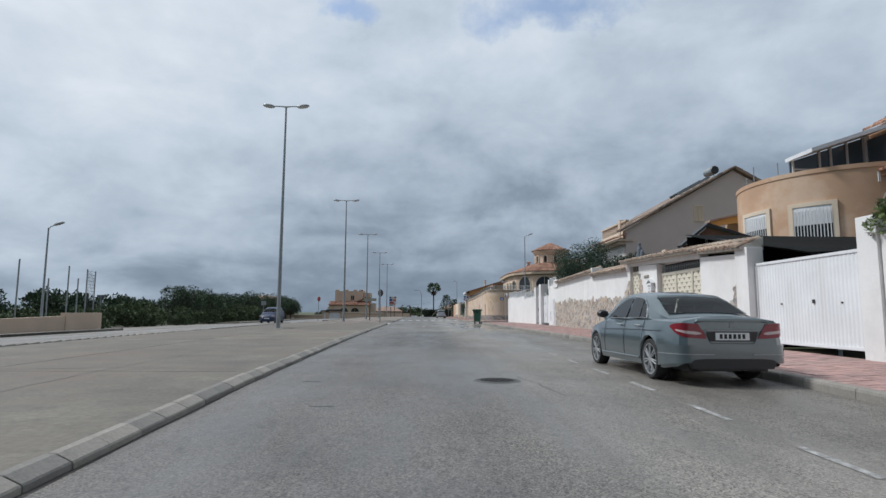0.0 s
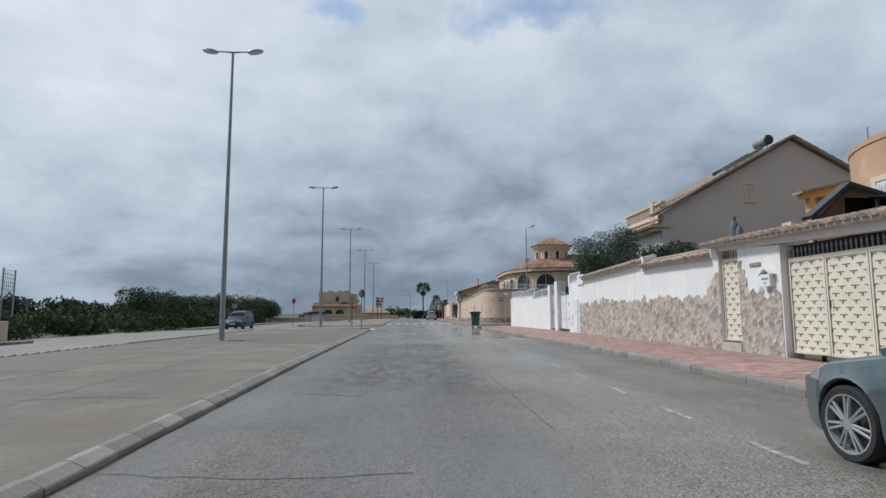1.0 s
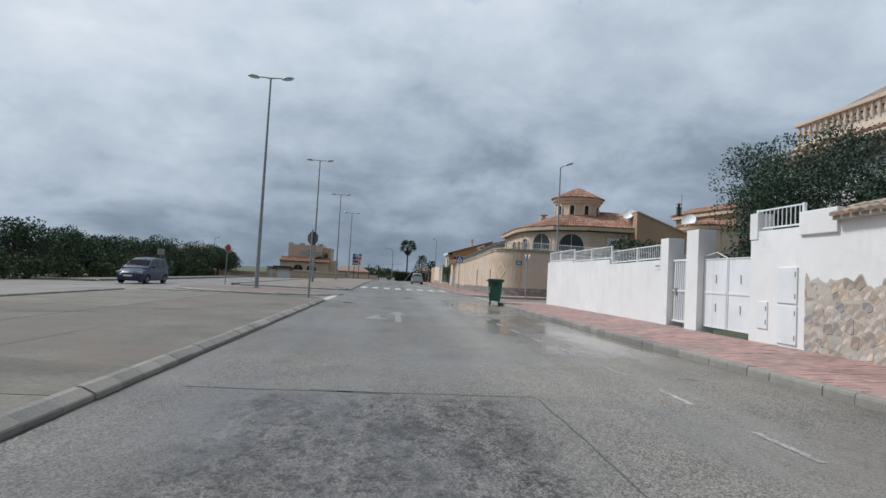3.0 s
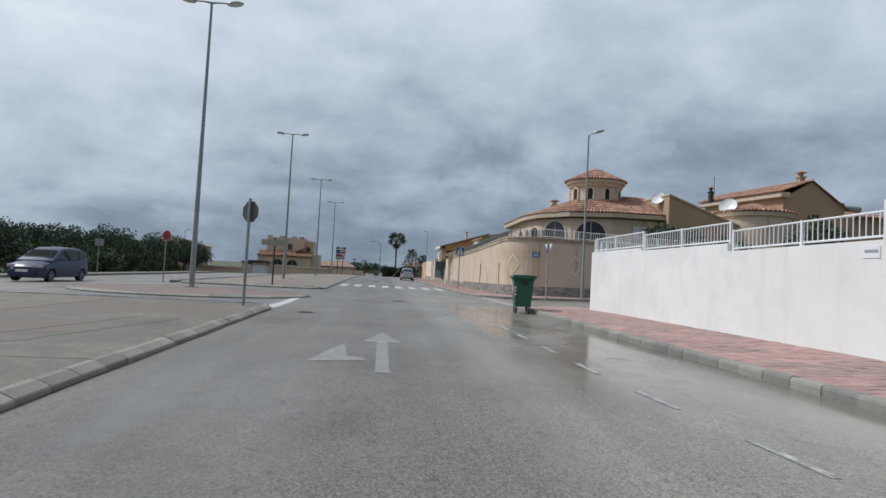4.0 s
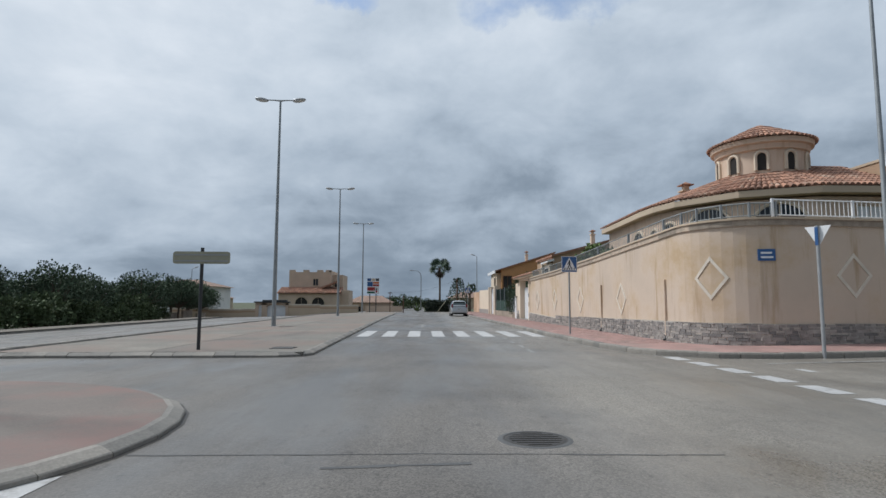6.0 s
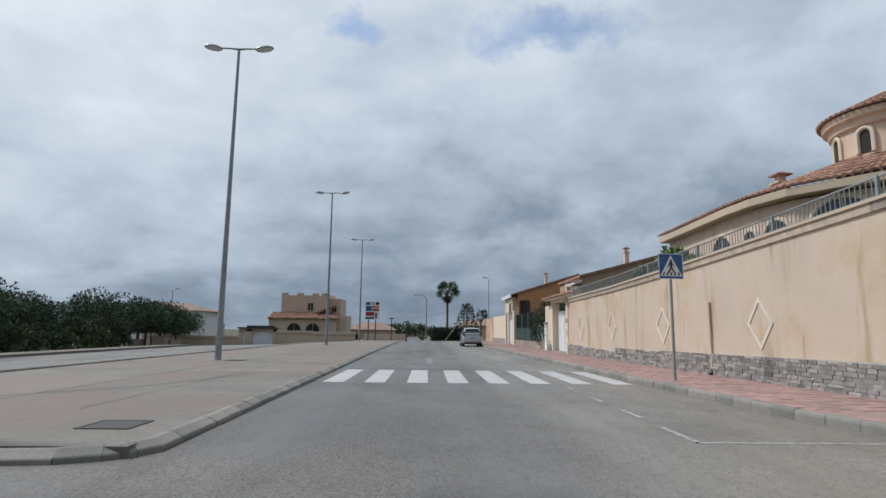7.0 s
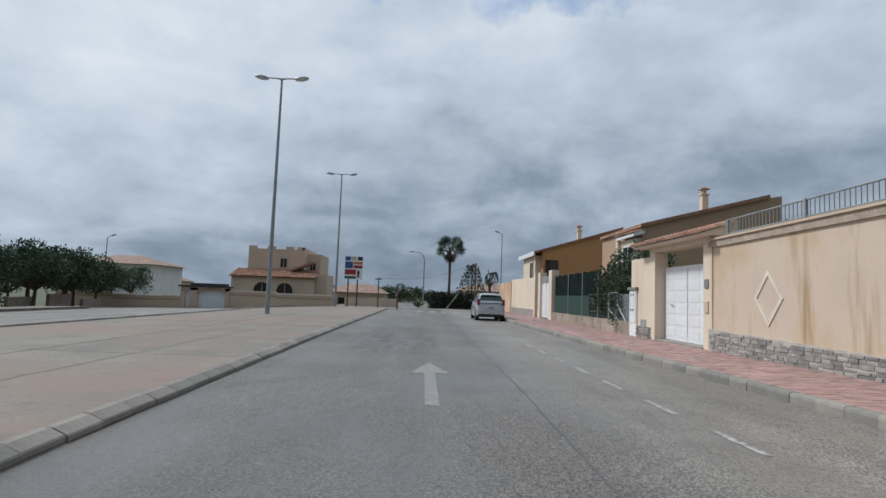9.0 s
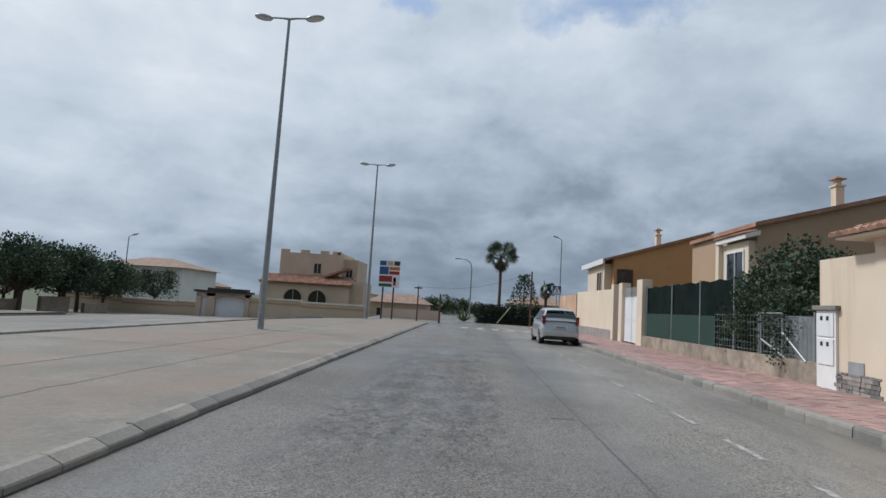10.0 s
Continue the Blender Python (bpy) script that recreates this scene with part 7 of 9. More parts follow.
# ---- rubbish container ----
def container(at, turn):
    root = thing("rubbish_container", "green plastic four-wheeled rubbish container with hinged lid", "rubbish bin", at, turn)
    s = Shape()
    a, b = [(-0.27, -0.50), (0.27, -0.50), (0.27, 0.50), (-0.27, 0.50)], [(-0.345, -0.58), (0.345, -0.58), (0.345, 0.58), (-0.345, 0.58)]
    s.add([(*p, 0.24) for p in a] + [(*p, 1.18) for p in b], [(3, 2, 1, 0), (4, 5, 6, 7)] + [(i, (i + 1) % 4, 4 + (i + 1) % 4, 4 + i) for i in range(4)])
    part("body", s, GREENPLASTIC, root, bevel=0.035)
    part("rim", Shape().box(-0.38, 0.38, -0.61, 0.61, 1.165, 1.215), GREENPLASTIC, root, bevel=0.012)
    lid = part("lid", Shape().upright([(-0.44, 1.20), (-0.40, 1.215), (0.42, 1.215), (0.42, 1.30), (0.30, 1.325), (-0.28, 1.325), (-0.37, 1.30)], -0.65, 0.65), GREENPLASTIC, root, "green hinged lid", bevel=0.015)
    for y in (-0.33, 0.0, 0.33):
        part("lid_recess", Shape().box(-0.27, 0.24, y - 0.14, y + 0.14, 1.32, 1.329), PLASTIC, lid)
    for y in (-0.3, 0.3):
        part("lid_grip", Shape().tube([(-0.42, y - 0.12, 1.235), (-0.46, y, 1.235), (-0.42, y + 0.12, 1.235)], 0.015, 6), PLASTIC, lid)
    for y, d in ((-0.64, -1), (0.58, 1)):
        part("end_bracket", Shape().box(-0.10, 0.14, y, y + 0.06, 1.0, 1.15), PLASTIC, root, bevel=0.01)
    part("trunnion", Shape().tube([(0.02, -0.62, 1.08), (0.02, -0.70, 1.08)], 0.028, 10), PLASTIC, root, smooth=40)
    part("trunnion", Shape().tube([(0.02, 0.62, 1.08), (0.02, 0.70, 1.08)], 0.028, 10), PLASTIC, root, smooth=40)
    slope = math.degrees(math.atan2(0.075, 0.94))
    paper = part("notice", Shape().box(-0.004, 0.0, -0.14, 0.14, -0.18, 0.18), PLATE, root, "white paper notice")
    paper.matrix_basis = pose(-0.335, 0.08, 0.93, 0, -slope, 0)
    for i in range(4):
        part("print_bar", Shape().box(-0.006, -0.004, -0.10, 0.09 - 0.03 * (i % 2), 0.1 - 0.07 * i, 0.125 - 0.07 * i), LAMPHEAD, paper)
    part("print_block", Shape().box(-0.006, -0.004, -0.11, -0.05, -0.155, -0.10), LAMPHEAD, paper)
    for py in (-0.475, 0.475):
        st = part("reflector", Shape().box(-0.004, 0.0, -0.055, 0.055, -0.17, 0.17), PLATE, root, "red and white striped reflector")
        st.matrix_basis = pose(-0.317, py, 0.80, 0, -slope, 0)
        for i in range(3):
            part("stripe", Shape().add([(-0.006, -0.055, -0.15 + i * 0.11), (-0.006, 0.055, -0.10 + i * 0.11), (-0.006, 0.055, -0.045 + i * 0.11), (-0.006, -0.055, -0.095 + i * 0.11)], [(3, 2, 1, 0)]), TAIL_RED, st)
    st = part("reflector", Shape().box(-0.315, -0.245, -0.559, -0.554, 0.63, 0.97), PLATE, root, "red and white striped reflector")
    for i in range(3):
        part("stripe", Shape().add([(-0.315, -0.561, 0.66 + i * 0.11), (-0.245, -0.561, 0.71 + i * 0.11), (-0.245, -0.561, 0.765 + i * 0.11), (-0.315, -0.561, 0.715 + i * 0.11)], [(0, 1, 2, 3)]), TAIL_RED, st)
    for x in (-0.22, 0.22):
        for y in (-0.42, 0.42):
            fork = part("castor", Shape().box(x - 0.045, x - 0.03, y - 0.04, y + 0.04, 0.08, 0.26).box(x + 0.03, x + 0.045, y - 0.04, y + 0.04, 0.08, 0.26).box(x - 0.05, x + 0.05, y - 0.06, y + 0.06, 0.22, 0.26), LAMPHEAD, root)
            part("wheel", Shape().tube([(x - 0.025, y, 0.1), (x + 0.025, y, 0.1)], 0.1, 18), RUBBER, fork, smooth=40)
            part("hub", Shape().tube([(x - 0.03, y, 0.1), (x + 0.03, y, 0.1)], 0.06, 12), LAMPHEAD, fork, smooth=40)
    return root


container((6.30, 51.05, gz(6.3, 51) + 0.0), -9)


# ---- gates ----
def corrugated_gate():
    y0, y1 = 9.76, 13.27
    root = thing("driveway_gate", "white corrugated metal driveway gate", "gate", group="gates")
    s = Shape()
    x = wr(11) + 0.12
    n = 132
    for k, off in enumerate((0.0, 0.012)):
        for i in range(n + 1):
            y = y0 + (y1 - y0) * i / n
            px = x + off + (0.007 if i % 4 in (1, 2) else -0.003)
            s.v += [(px, y, 0.42), (px, y, 2.28)]
    m = 2 * (n + 1)
    for i in range(n):
        a = 2 * i
        s.f += [(a, a + 2, a + 3, a + 1), (m + a, m + a + 1, m + a + 3, m + a + 2), (a + 1, a + 3, m + a + 3, m + a + 1)]
    part("panel", s, WHITEPAINT, root)
    part("frame", Shape().box(x - 0.02, x + 0.05, y0, y1, 2.26, 2.32).box(x - 0.02, x + 0.05, y0, y1, 0.38, 0.44).box(x - 0.02, x + 0.05, y1 - 0.05, y1, 0.38, 2.3).box(x - 0.02, x + 0.05, y0, y0 + 0.05, 0.38, 2.3), WHITEPAINT, root)
    part("lock", Shape().box(x - 0.03, x, 11.2, 11.25, 1.30, 1.38), DARKSTEEL, root)
    for y in (10.4, 12.3):
        part("bolt", Shape().tube([(x - 0.03, y, 1.3), (x, y, 1.3)], 0.02, 8), DARKSTEEL, root)


corrugated_gate()


CUTOUT = paint("slot_shade_and_border_paint", (0.19, 0.17, 0.125), 0.7, 0.2, 6, 60, 0.1, 0.001)
BLUESTONE = paint("blue_grey_garden_stone", (0.11, 0.13, 0.155), 0.75, 0.3, 5, 40, 0.5, 0.006)


def patterned(root, y0, y1, z0, z1, x, name="panel"):
    """Cream sheet gate leaf, unpierced, with staggered dark T pieces painted as the slots' shade."""
    part(name, Shape().box(x, x + 0.03, y0, y1, z0, z1), CREAMMETAL, root)
    part("edge", Shape().box(x - 0.02, x, y0, y0 + 0.045, z0, z1).box(x - 0.02, x, y1 - 0.045, y1, z0, z1).box(x - 0.02, x, y0 + 0.045, y1 - 0.045, z0, z0 + 0.06).box(x - 0.02, x, y0 + 0.045, y1 - 0.045, z1 - 0.05, z1), CREAMMETAL, root, bevel=0.006)
    rows = round((z1 - z0) / 0.14)
    cols = max(2, round((y1 - y0) / 0.36))
    pitch = (y1 - y0 - 0.1) / cols
    for r in range(rows):
        for c in range(cols + r % 2):
            y = y0 + 0.05 + (c + (0.0 if r % 2 else 0.5)) * pitch
            z = z0 + 0.04 + (r + 0.5) * (z1 - z0 - 0.08) / rows
            a, b = max(y - 0.095, y0 + 0.05), min(y + 0.095, y1 - 0.05)
            s0, s1 = max(y - 0.022, y0 + 0.05), min(y + 0.022, y1 - 0.05)
            if b - a < 0.05 or s1 - s0 < 0.01:
                continue
            part("slot", Shape().box(x - 0.005, x + 0.002, a, b, z + 0.016, z + 0.036).box(x - 0.005, x + 0.002, s0, s1, z - 0.036, z + 0.016), CUTOUT, root)


gate_b = thing("driveway_gate", "cream sheet metal gate with T-shaped pattern and spiked top", "gate", group="gates")
gx = wr(17) + 0.16
for a, b in ((15.85, 16.6), (16.62, 17.72), (17.74, 18.82)):
    patterned(gate_b, a, b, 0.40, 2.42, gx)
part("frame", Shape().box(gx - 0.02, gx + 0.05, 15.82, 18.85, 2.42, 2.46), CREAMMETAL, gate_b)
for i in range(24):
    y = 15.9 + i * 0.126
    part("spike", Shape().tube([(gx + 0.02, y, 2.44), (gx + 0.02, y, 2.58), (gx + 0.02, y, 2.60), (gx + 0.02, y, 2.70)], [0.014, 0.014, 0.026, 0.004], 5), GALV, gate_b)
part("upper_grille", Shape().box(gx + 0.12, gx + 0.14, 15.85, 18.84, 2.46, 2.75), DARKVOID, gate_b)
part("handle", Shape().tube([(gx - 0.05, 17.60, 1.35), (gx - 0.05, 17.60, 1.5)], 0.015, 6), DARKSTEEL, gate_b)
door_b = thing("garden_door", "narrow cream metal garden door with T-shaped pattern", "gate", group="gates")
patterned(door_b, 20.53, 21.35, 0.56, 2.64, wr(20.8) + 0.1)
part("step", Shape().box(wr(20.8) - 0.02, wr(20.8) + 0.3, 20.51, 21.37, 0.1, 0.5), MORTAR, door_b)
part("top_rail", Shape().box(wr(20.8) + 0.09, wr(20.8) + 0.14, 20.53, 21.35, 2.64, 2.67), CREAMMETAL, door_b)
for i in range(7):
    part("spike", Shape().tube([(wr(20.8) + 0.11, 20.6 + i * 0.115, 2.66), (wr(20.8) + 0.11, 20.6 + i * 0.115, 2.80), (wr(20.8) + 0.11, 20.6 + i * 0.115, 2.88)], [0.014, 0.014, 0.005], 5), DARKSTEEL, door_b)
letterbox = thing("letterbox", "white gabled metal letterbox fixed to a pier", "letterbox")
lx = wr(19.3)
part("box", Shape().box(lx - 0.13, lx - 0.004, 19.08, 19.42, 1.86, 2.14), WHITEPAINT, letterbox, bevel=0.01)
part("roof", Shape().add([(lx - d, y, z) for d in (0.15, 0.004) for y, z in ((19.02, 2.12), (19.25, 2.26), (19.48, 2.12), (19.48, 2.145), (19.25, 2.29), (19.02, 2.145))],
                         [(0, 1, 4, 5), (1, 2, 3, 4), (6, 11, 10, 7), (7, 10, 9, 8), (5, 4, 10, 11), (4, 3, 9, 10), (0, 6, 7, 1), (1, 7, 8, 2), (0, 5, 11, 6), (2, 8, 9, 3)]), WHITEPAINT, letterbox)
part("flap", Shape().box(lx - 0.138, lx - 0.13, 19.13, 19.37, 2.02, 2.06), GALV, letterbox)
part("catch", Shape().box(lx - 0.138, lx - 0.13, 19.22, 19.28, 1.93, 1.96), GALV, letterbox)
sign_plate = thing("wall_sign", "small pale ceramic name plate with dark border", "sign")
part("plate", Shape().box(wr(19.8) - 0.02, wr(19.8) - 0.004, 19.56, 19.98, 2.36, 2.45), CUTOUT, sign_plate)
part("face", Shape().box(wr(19.8) - 0.024, wr(19.8) - 0.02, 19.59, 19.95, 2.38, 2.43), KERB, sign_plate)
finial = thing("garden_ornament", "blue-grey stone ornament on the wall coping", "ornament", (wr(20.9) + 0.25, 20.97, 3.16))
part("stone", Shape().lathe([(0, 0.0), (0.16, 0.0), (0.15, 0.12), (0.11, 0.26), (0.12, 0.36), (0.08, 0.46), (0.05, 0.5), (0.065, 0.56), (0.055, 0.62), (0, 0.65)], 0, 0, 10).lathe([(0, 0.0), (0.10, 0.0), (0.09, 0.22), (0.05, 0.33), (0, 0.4)], 0.02, -0.2, 8), BLUESTONE, finial, smooth=50)
block = thing("chimney_block", "small rendered block behind the coping", "ornament", (wr(19) + 0.5, 19.1, 2.9))
part("block", Shape().box(-0.13, 0.13, -0.16, 0.16, 0, 0.42), STUCCO, block, bevel=0.01)


def leaf_gate(root, y0, y1, z0, z1, x, mat, rows=2, cols=1):
    part("leaf", Shape().box(x, x + 0.03, y0, y1, z0, z1), mat, root)
    fr = Shape()
    for i in range(cols + 1):
        y = y0 + (y1 - y0) * i / cols
        fr.box(x - 0.02, x + 0.04, max(y0, y - 0.03), min(y1, y + 0.03), z0, z1)
    for i in range(rows + 1):
        z = z0 + (z1 - z0) * i / rows
        fr.box(x - 0.016, x + 0.036, y0 + 0.03, y1 - 0.03, max(z0, z - 0.025), min(z1, z + 0.025))
    part("leaf_frame", fr, mat, root)


gate_c = thing("driveway_gate", "white sheet metal double gate with cross rails", "gate", group="gates")
gx = wr(37) + 0.15
leaf_gate(gate_c, 35.66, 36.68, 0.42, 2.22, gx, WHITEPAINT)
leaf_gate(gate_c, 36.70, 37.74, 0.42, 2.22, gx, WHITEPAINT)
for y in (36.15, 37.2):
    for z in (0.95, 1.7):
        part("ornament", Shape().tube([(gx - 0.02, y, z - 0.1), (gx - 0.02, y, z + 0.1)], 0.02, 6), WHITEPAINT, gate_c)
part("top_scroll", Shape().tube([(gx, 36.72, 2.22), (gx, 37.2, 2.38), (gx, 37.72, 2.3)], 0.012, 5), WHITEPAINT, gate_c)
door_c = thing("garden_door", "white tubular metal garden door", "gate", group="gates")
gx = wr(39.6) + 0.12
for i in range(8):
    part("tube", Shape().tube([(gx, 38.47 + i * 0.11, 0.45), (gx, 38.47 + i * 0.11, 2.2)], 0.018, 6), WHITEPAINT, door_c)
part("sheet", Shape().box(gx + 0.02, gx + 0.03, 38.44, 39.36, 0.45, 2.2), WHITEPAINT, door_c)
part("frame", Shape().box(gx - 0.02, gx + 0.03, 38.42, 39.38, 2.18, 2.24).box(gx - 0.02, gx + 0.03, 38.42, 39.38, 1.3, 1.35).box(gx - 0.02, gx + 0.03, 38.42, 39.38, 0.42, 0.47), WHITEPAINT, door_c)
part("lock", Shape().box(gx - 0.05, gx, 39.1, 39.2, 1.2, 1.4), GALV, door_c)
for y0, y1, z0, z1 in ((34.05, 34.65, 1.2, 1.95), (34.05, 34.65, 0.35, 1.15), (34.95, 35.3, 0.6, 1.2)):
    cup = thing("meter_cupboard", "white painted meter cupboard door in a wall", "meter cupboard", group="meter cupboards")
    x = wr(34.5)
    part("door", Shape().box(x - 0.03, x + 0.02, y0, y1, z0, z1), WHITEPAINT, cup, bevel=0.008)
    part("hinge", Shape().box(x - 0.036, x - 0.03, y0 + 0.03, y0 + 0.06, z0 + 0.1, z0 + 0.2).box(x - 0.036, x - 0.03, y0 + 0.03, y0 + 0.06, z1 - 0.2, z1 - 0.1), GALV, cup)
hatch_box = thing("wall_vent", "small white vent frame on the garden wall", "vent")
part("frame", Shape().box(wr(40.1) - 0.012, wr(40.1), 39.98, 40.32, 1.94, 2.14), WHITEPAINT, hatch_box)
part("opening", Shape().box(wr(40.1) - 0.016, wr(40.1) - 0.012, 40.02, 40.28, 2.03, 2.08), LAMPHEAD, hatch_box)

garage = thing("driveway_gate", "white panelled metal double gate under a tiled canopy", "gate", group="gates")
gx = wr(89.4) + 0.3
for a, b in ((87.92, 89.43), (89.45, 90.98)):
    part("leaf", Shape().box(gx, gx + 0.04, a, b, 0.2, 2.45), WHITEPAINT, garage)
    for r in range(6):
        z = 0.32 + r * 0.35
        for c in range(2):
            y = a + 0.08 + c * (b - a - 0.04) / 2
            part("panel", Shape().box(gx - 0.008, gx, y, y + (b - a) / 2 - 0.12, z, z + 0.25), WHITEPAINT, garage, bevel=0.006)
part("seam_rod", Shape().tube([(gx - 0.012, 89.44, 0.4), (gx - 0.012, 89.44, 2.4)], 0.012, 6), WHITEPAINT, garage)
part("handle", Shape().tube([(gx - 0.05, 90.3, 1.28), (gx - 0.05, 90.5, 1.28)], 0.014, 6), GALV, garage)
part("threshold", Shape().box(wr(89.4) - 0.05, gx + 0.1, 87.9, 91.0, 0.05, 0.19), KERB, garage)
part("dark_gap", Shape().box(gx + 0.02, gx + 0.03, 87.92, 90.98, 0.14, 0.2), DARKVOID, garage)
for z0, z1, mt2 in ((1.75, 1.98, GALV), (1.1, 1.4, BEIGE)):
    bell = thing("door_entry_panel", "small entry panel on a gate pier", "entry panel", group="entry panels")
    part("plate", Shape().box(wr(87.7) - 0.06, wr(87.7) - 0.03, 87.6, 87.8, z0, z1), mt2, bell, bevel=0.006)

meter_post = thing("meter_post", "white utility meter post with two doors and a cap", "meter post")
mx = wr(92.9) - 0.05
part("post", Shape().box(mx, mx + 0.4, 92.5, 93.15, 0.1, 1.74), WHITEWALL, meter_post, bevel=0.01)
part("cap", Shape().box(mx - 0.06, mx + 0.45, 92.42, 93.22, 1.74, 1.84), KERB, meter_post, bevel=0.02)
for z0, z1 in ((0.62, 1.15), (1.2, 1.68)):
    dd = part("door", Shape().box(mx - 0.02, mx, 92.56, 93.1, z0, z1), WHITEPAINT, meter_post, bevel=0.006)
    part("window", Shape().box(mx - 0.026, mx - 0.02, 92.7, 92.78, z1 - 0.15, z1 - 0.06).box(mx - 0.026, mx - 0.02, 92.9, 92.98, z1 - 0.15, z1 - 0.06), DARKVOID, dd)
hatch2 = thing("utility_hatch", "grey metal utility hatch low in a wall", "hatch")
part("door", Shape().box(wr(92) - 0.02, wr(92) + 0.01, 91.75, 92.2, 0.25, 0.75), LAMPHEAD, hatch2, bevel=0.006)

gate_d = thing("driveway_gate", "white metal garden gate with upper bars", "gate", group="gates")
leaf_gate(gate_d, 106.2, 108.6, 0.2, 2.3, wr(107) + 0.12, WHITEPAINT, 2, 2)
for i in range(12):
    part("bar", Shape().tube([(wr(107) + 0.13, 106.3 + i * 0.2, 2.3), (wr(107) + 0.13, 106.3 + i * 0.2, 2.75)], 0.014, 5), WHITEPAINT, gate_d)

# mesh fence with shade cloth over the low wall
DARKCLOTH = paint("dark_green_cloth", (0.010, 0.018, 0.016), 0.95, 0.4, 1.2, 120, 0.4, 0.004, spec=0.05)
fence = thing("mesh_fence", "wire mesh fence backed with dark green shade cloth", "fence")
fx = wr(99) + 0.1
part("cloth", Shape().add([(fx + 0.04 + 0.03 * math.sin(i * 1.7), 97.0 + i * 0.4, z) for i in range(22) for z in (0.6, 1.6, 2.68 - 0.03 * (i % 3))], [(i * 3 + j, i * 3 + 3 + j, i * 3 + 4 + j, i * 3 + 1 + j) for i in range(21) for j in range(2)]), DARKCLOTH, fence, smooth=60)
for y in (93.4, 95.8, 97.2, 99.6, 102.2, 105.2):
    part("post", Shape().tube([(fx, y, 0.55), (fx, y, 2.7 if y > 97 else 1.7)], 0.03, 8), GALV, fence, smooth=40)
GREENCLOTH = paint("green_mesh", (0.010, 0.040, 0.030), 0.8, 0.25, 2, 120, 0.3, 0.003)
part("mesh", Shape().grid([fx - 0.02, fx - 0.015], [98.2, 100, 102, 103.9, 105.3], lambda x, y: 0.62), GREENCLOTH, fence)
part("lower_mesh", Shape().box(fx - 0.02, fx - 0.01, 98.4, 105.3, 0.62, 1.55), GREENCLOTH, fence, "green lower mesh")
wires = Shape()
for i in range(6):
    z = 0.7 + i * 0.18
    wires.tube([(fx - 0.03, 93.3, z), (fx - 0.03, 98.4, z)], 0.006, 4, False)
for i in range(30):
    y = 93.3 + i * 0.17
    wires.tube([(fx - 0.03, y, 0.6), (fx - 0.03, y, 1.62)], 0.005, 4, False)
part("wire_mesh", wires, GALV, fence)
panel = thing("metal_sheet", "grey corrugated sheet leaning inside a fence", "metal sheet")
cs = Shape()
n = 48
for dx in (0.0, 0.012):
    for i in range(n + 1):
        px = fx + 0.1 + dx + (0.022 if i % 4 in (1, 2) else 0.0)
        cs.v += [(px, 93.3 + i * 0.045, 0.6), (px, 93.3 + i * 0.045, 1.6)]
m = 2 * (n + 1)
for i in range(n):
    a = 2 * i
    cs.f += [(a, a + 2, a + 3, a + 1), (m + a, m + a + 1, m + a + 3, m + a + 2), (a + 1, a + 3, m + a + 3, m + a + 1)]
part("sheet", cs, GALV, panel)
fgate = thing("frame_gate", "grey steel gate frame with a diagonal brace", "gate", group="gates")
for p in ([(fx - 0.05, 94.6, 0.6), (fx - 0.05, 94.6, 1.66), (fx - 0.05, 95.6, 1.66), (fx - 0.05, 95.6, 0.6), (fx - 0.05, 94.6, 0.6)], [(fx - 0.05, 94.6, 1.2), (fx - 0.08, 93.6, 0.6)], [(fx - 0.05, 94.5, 0.62), (fx - 0.05, 95.6, 1.0)]):
    for q0, q1 in zip(p, p[1:]):
        part("tube", Shape().tube([q0, q1], 0.024, 6), GALV, fgate)


# ---- signs ----
SIGNBLUE = paint("sign_blue", (0.03, 0.10, 0.26), 0.4, 0.06, 4, 60, 0.0)
SIGNWHITE = paint("sign_white", (0.75, 0.76, 0.77), 0.4, 0.05, 4, 60, 0.0)
SIGNRED = paint("sign_red", (0.30, 0.03, 0.03), 0.45, 0.12, 4, 60, 0.0)
SIGNPINK = paint("faded_sign_white", (0.50, 0.40, 0.39), 0.5, 0.1, 4, 60, 0.0)
SIGNBACK = paint("sign_back", (0.085, 0.09, 0.10), 0.6, 0.15, 4, 60, 0.05, 0.001)
SIGNBEIGE = paint("sign_back_beige", (0.36, 0.35, 0.26), 0.6, 0.1, 3, 60, 0.05, 0.001)
SIGNORANGE = paint("sign_orange", (0.55, 0.15, 0.04), 0.5, 0.1, 3, 60, 0.0)


def pole(root, h, r=0.03, mat=None):
    return part("pole", Shape().tube([(0, 0, -0.05), (0, 0, h)], r, 10), mat or GALV, root, smooth=40)


def plate(name, root, poly, z, front, back, label=""):
    """A flat sign board of (x, z) points before the pole, looking to -y."""
    b = part(name, Shape().upright([(x, z + q) for x, q in poly], -0.045, -0.033), front, root, label)
    part("rear_face", Shape().upright([(x * 0.995, z + q * 0.995) for x, q in poly], -0.033, -0.028), back, b)
    return b


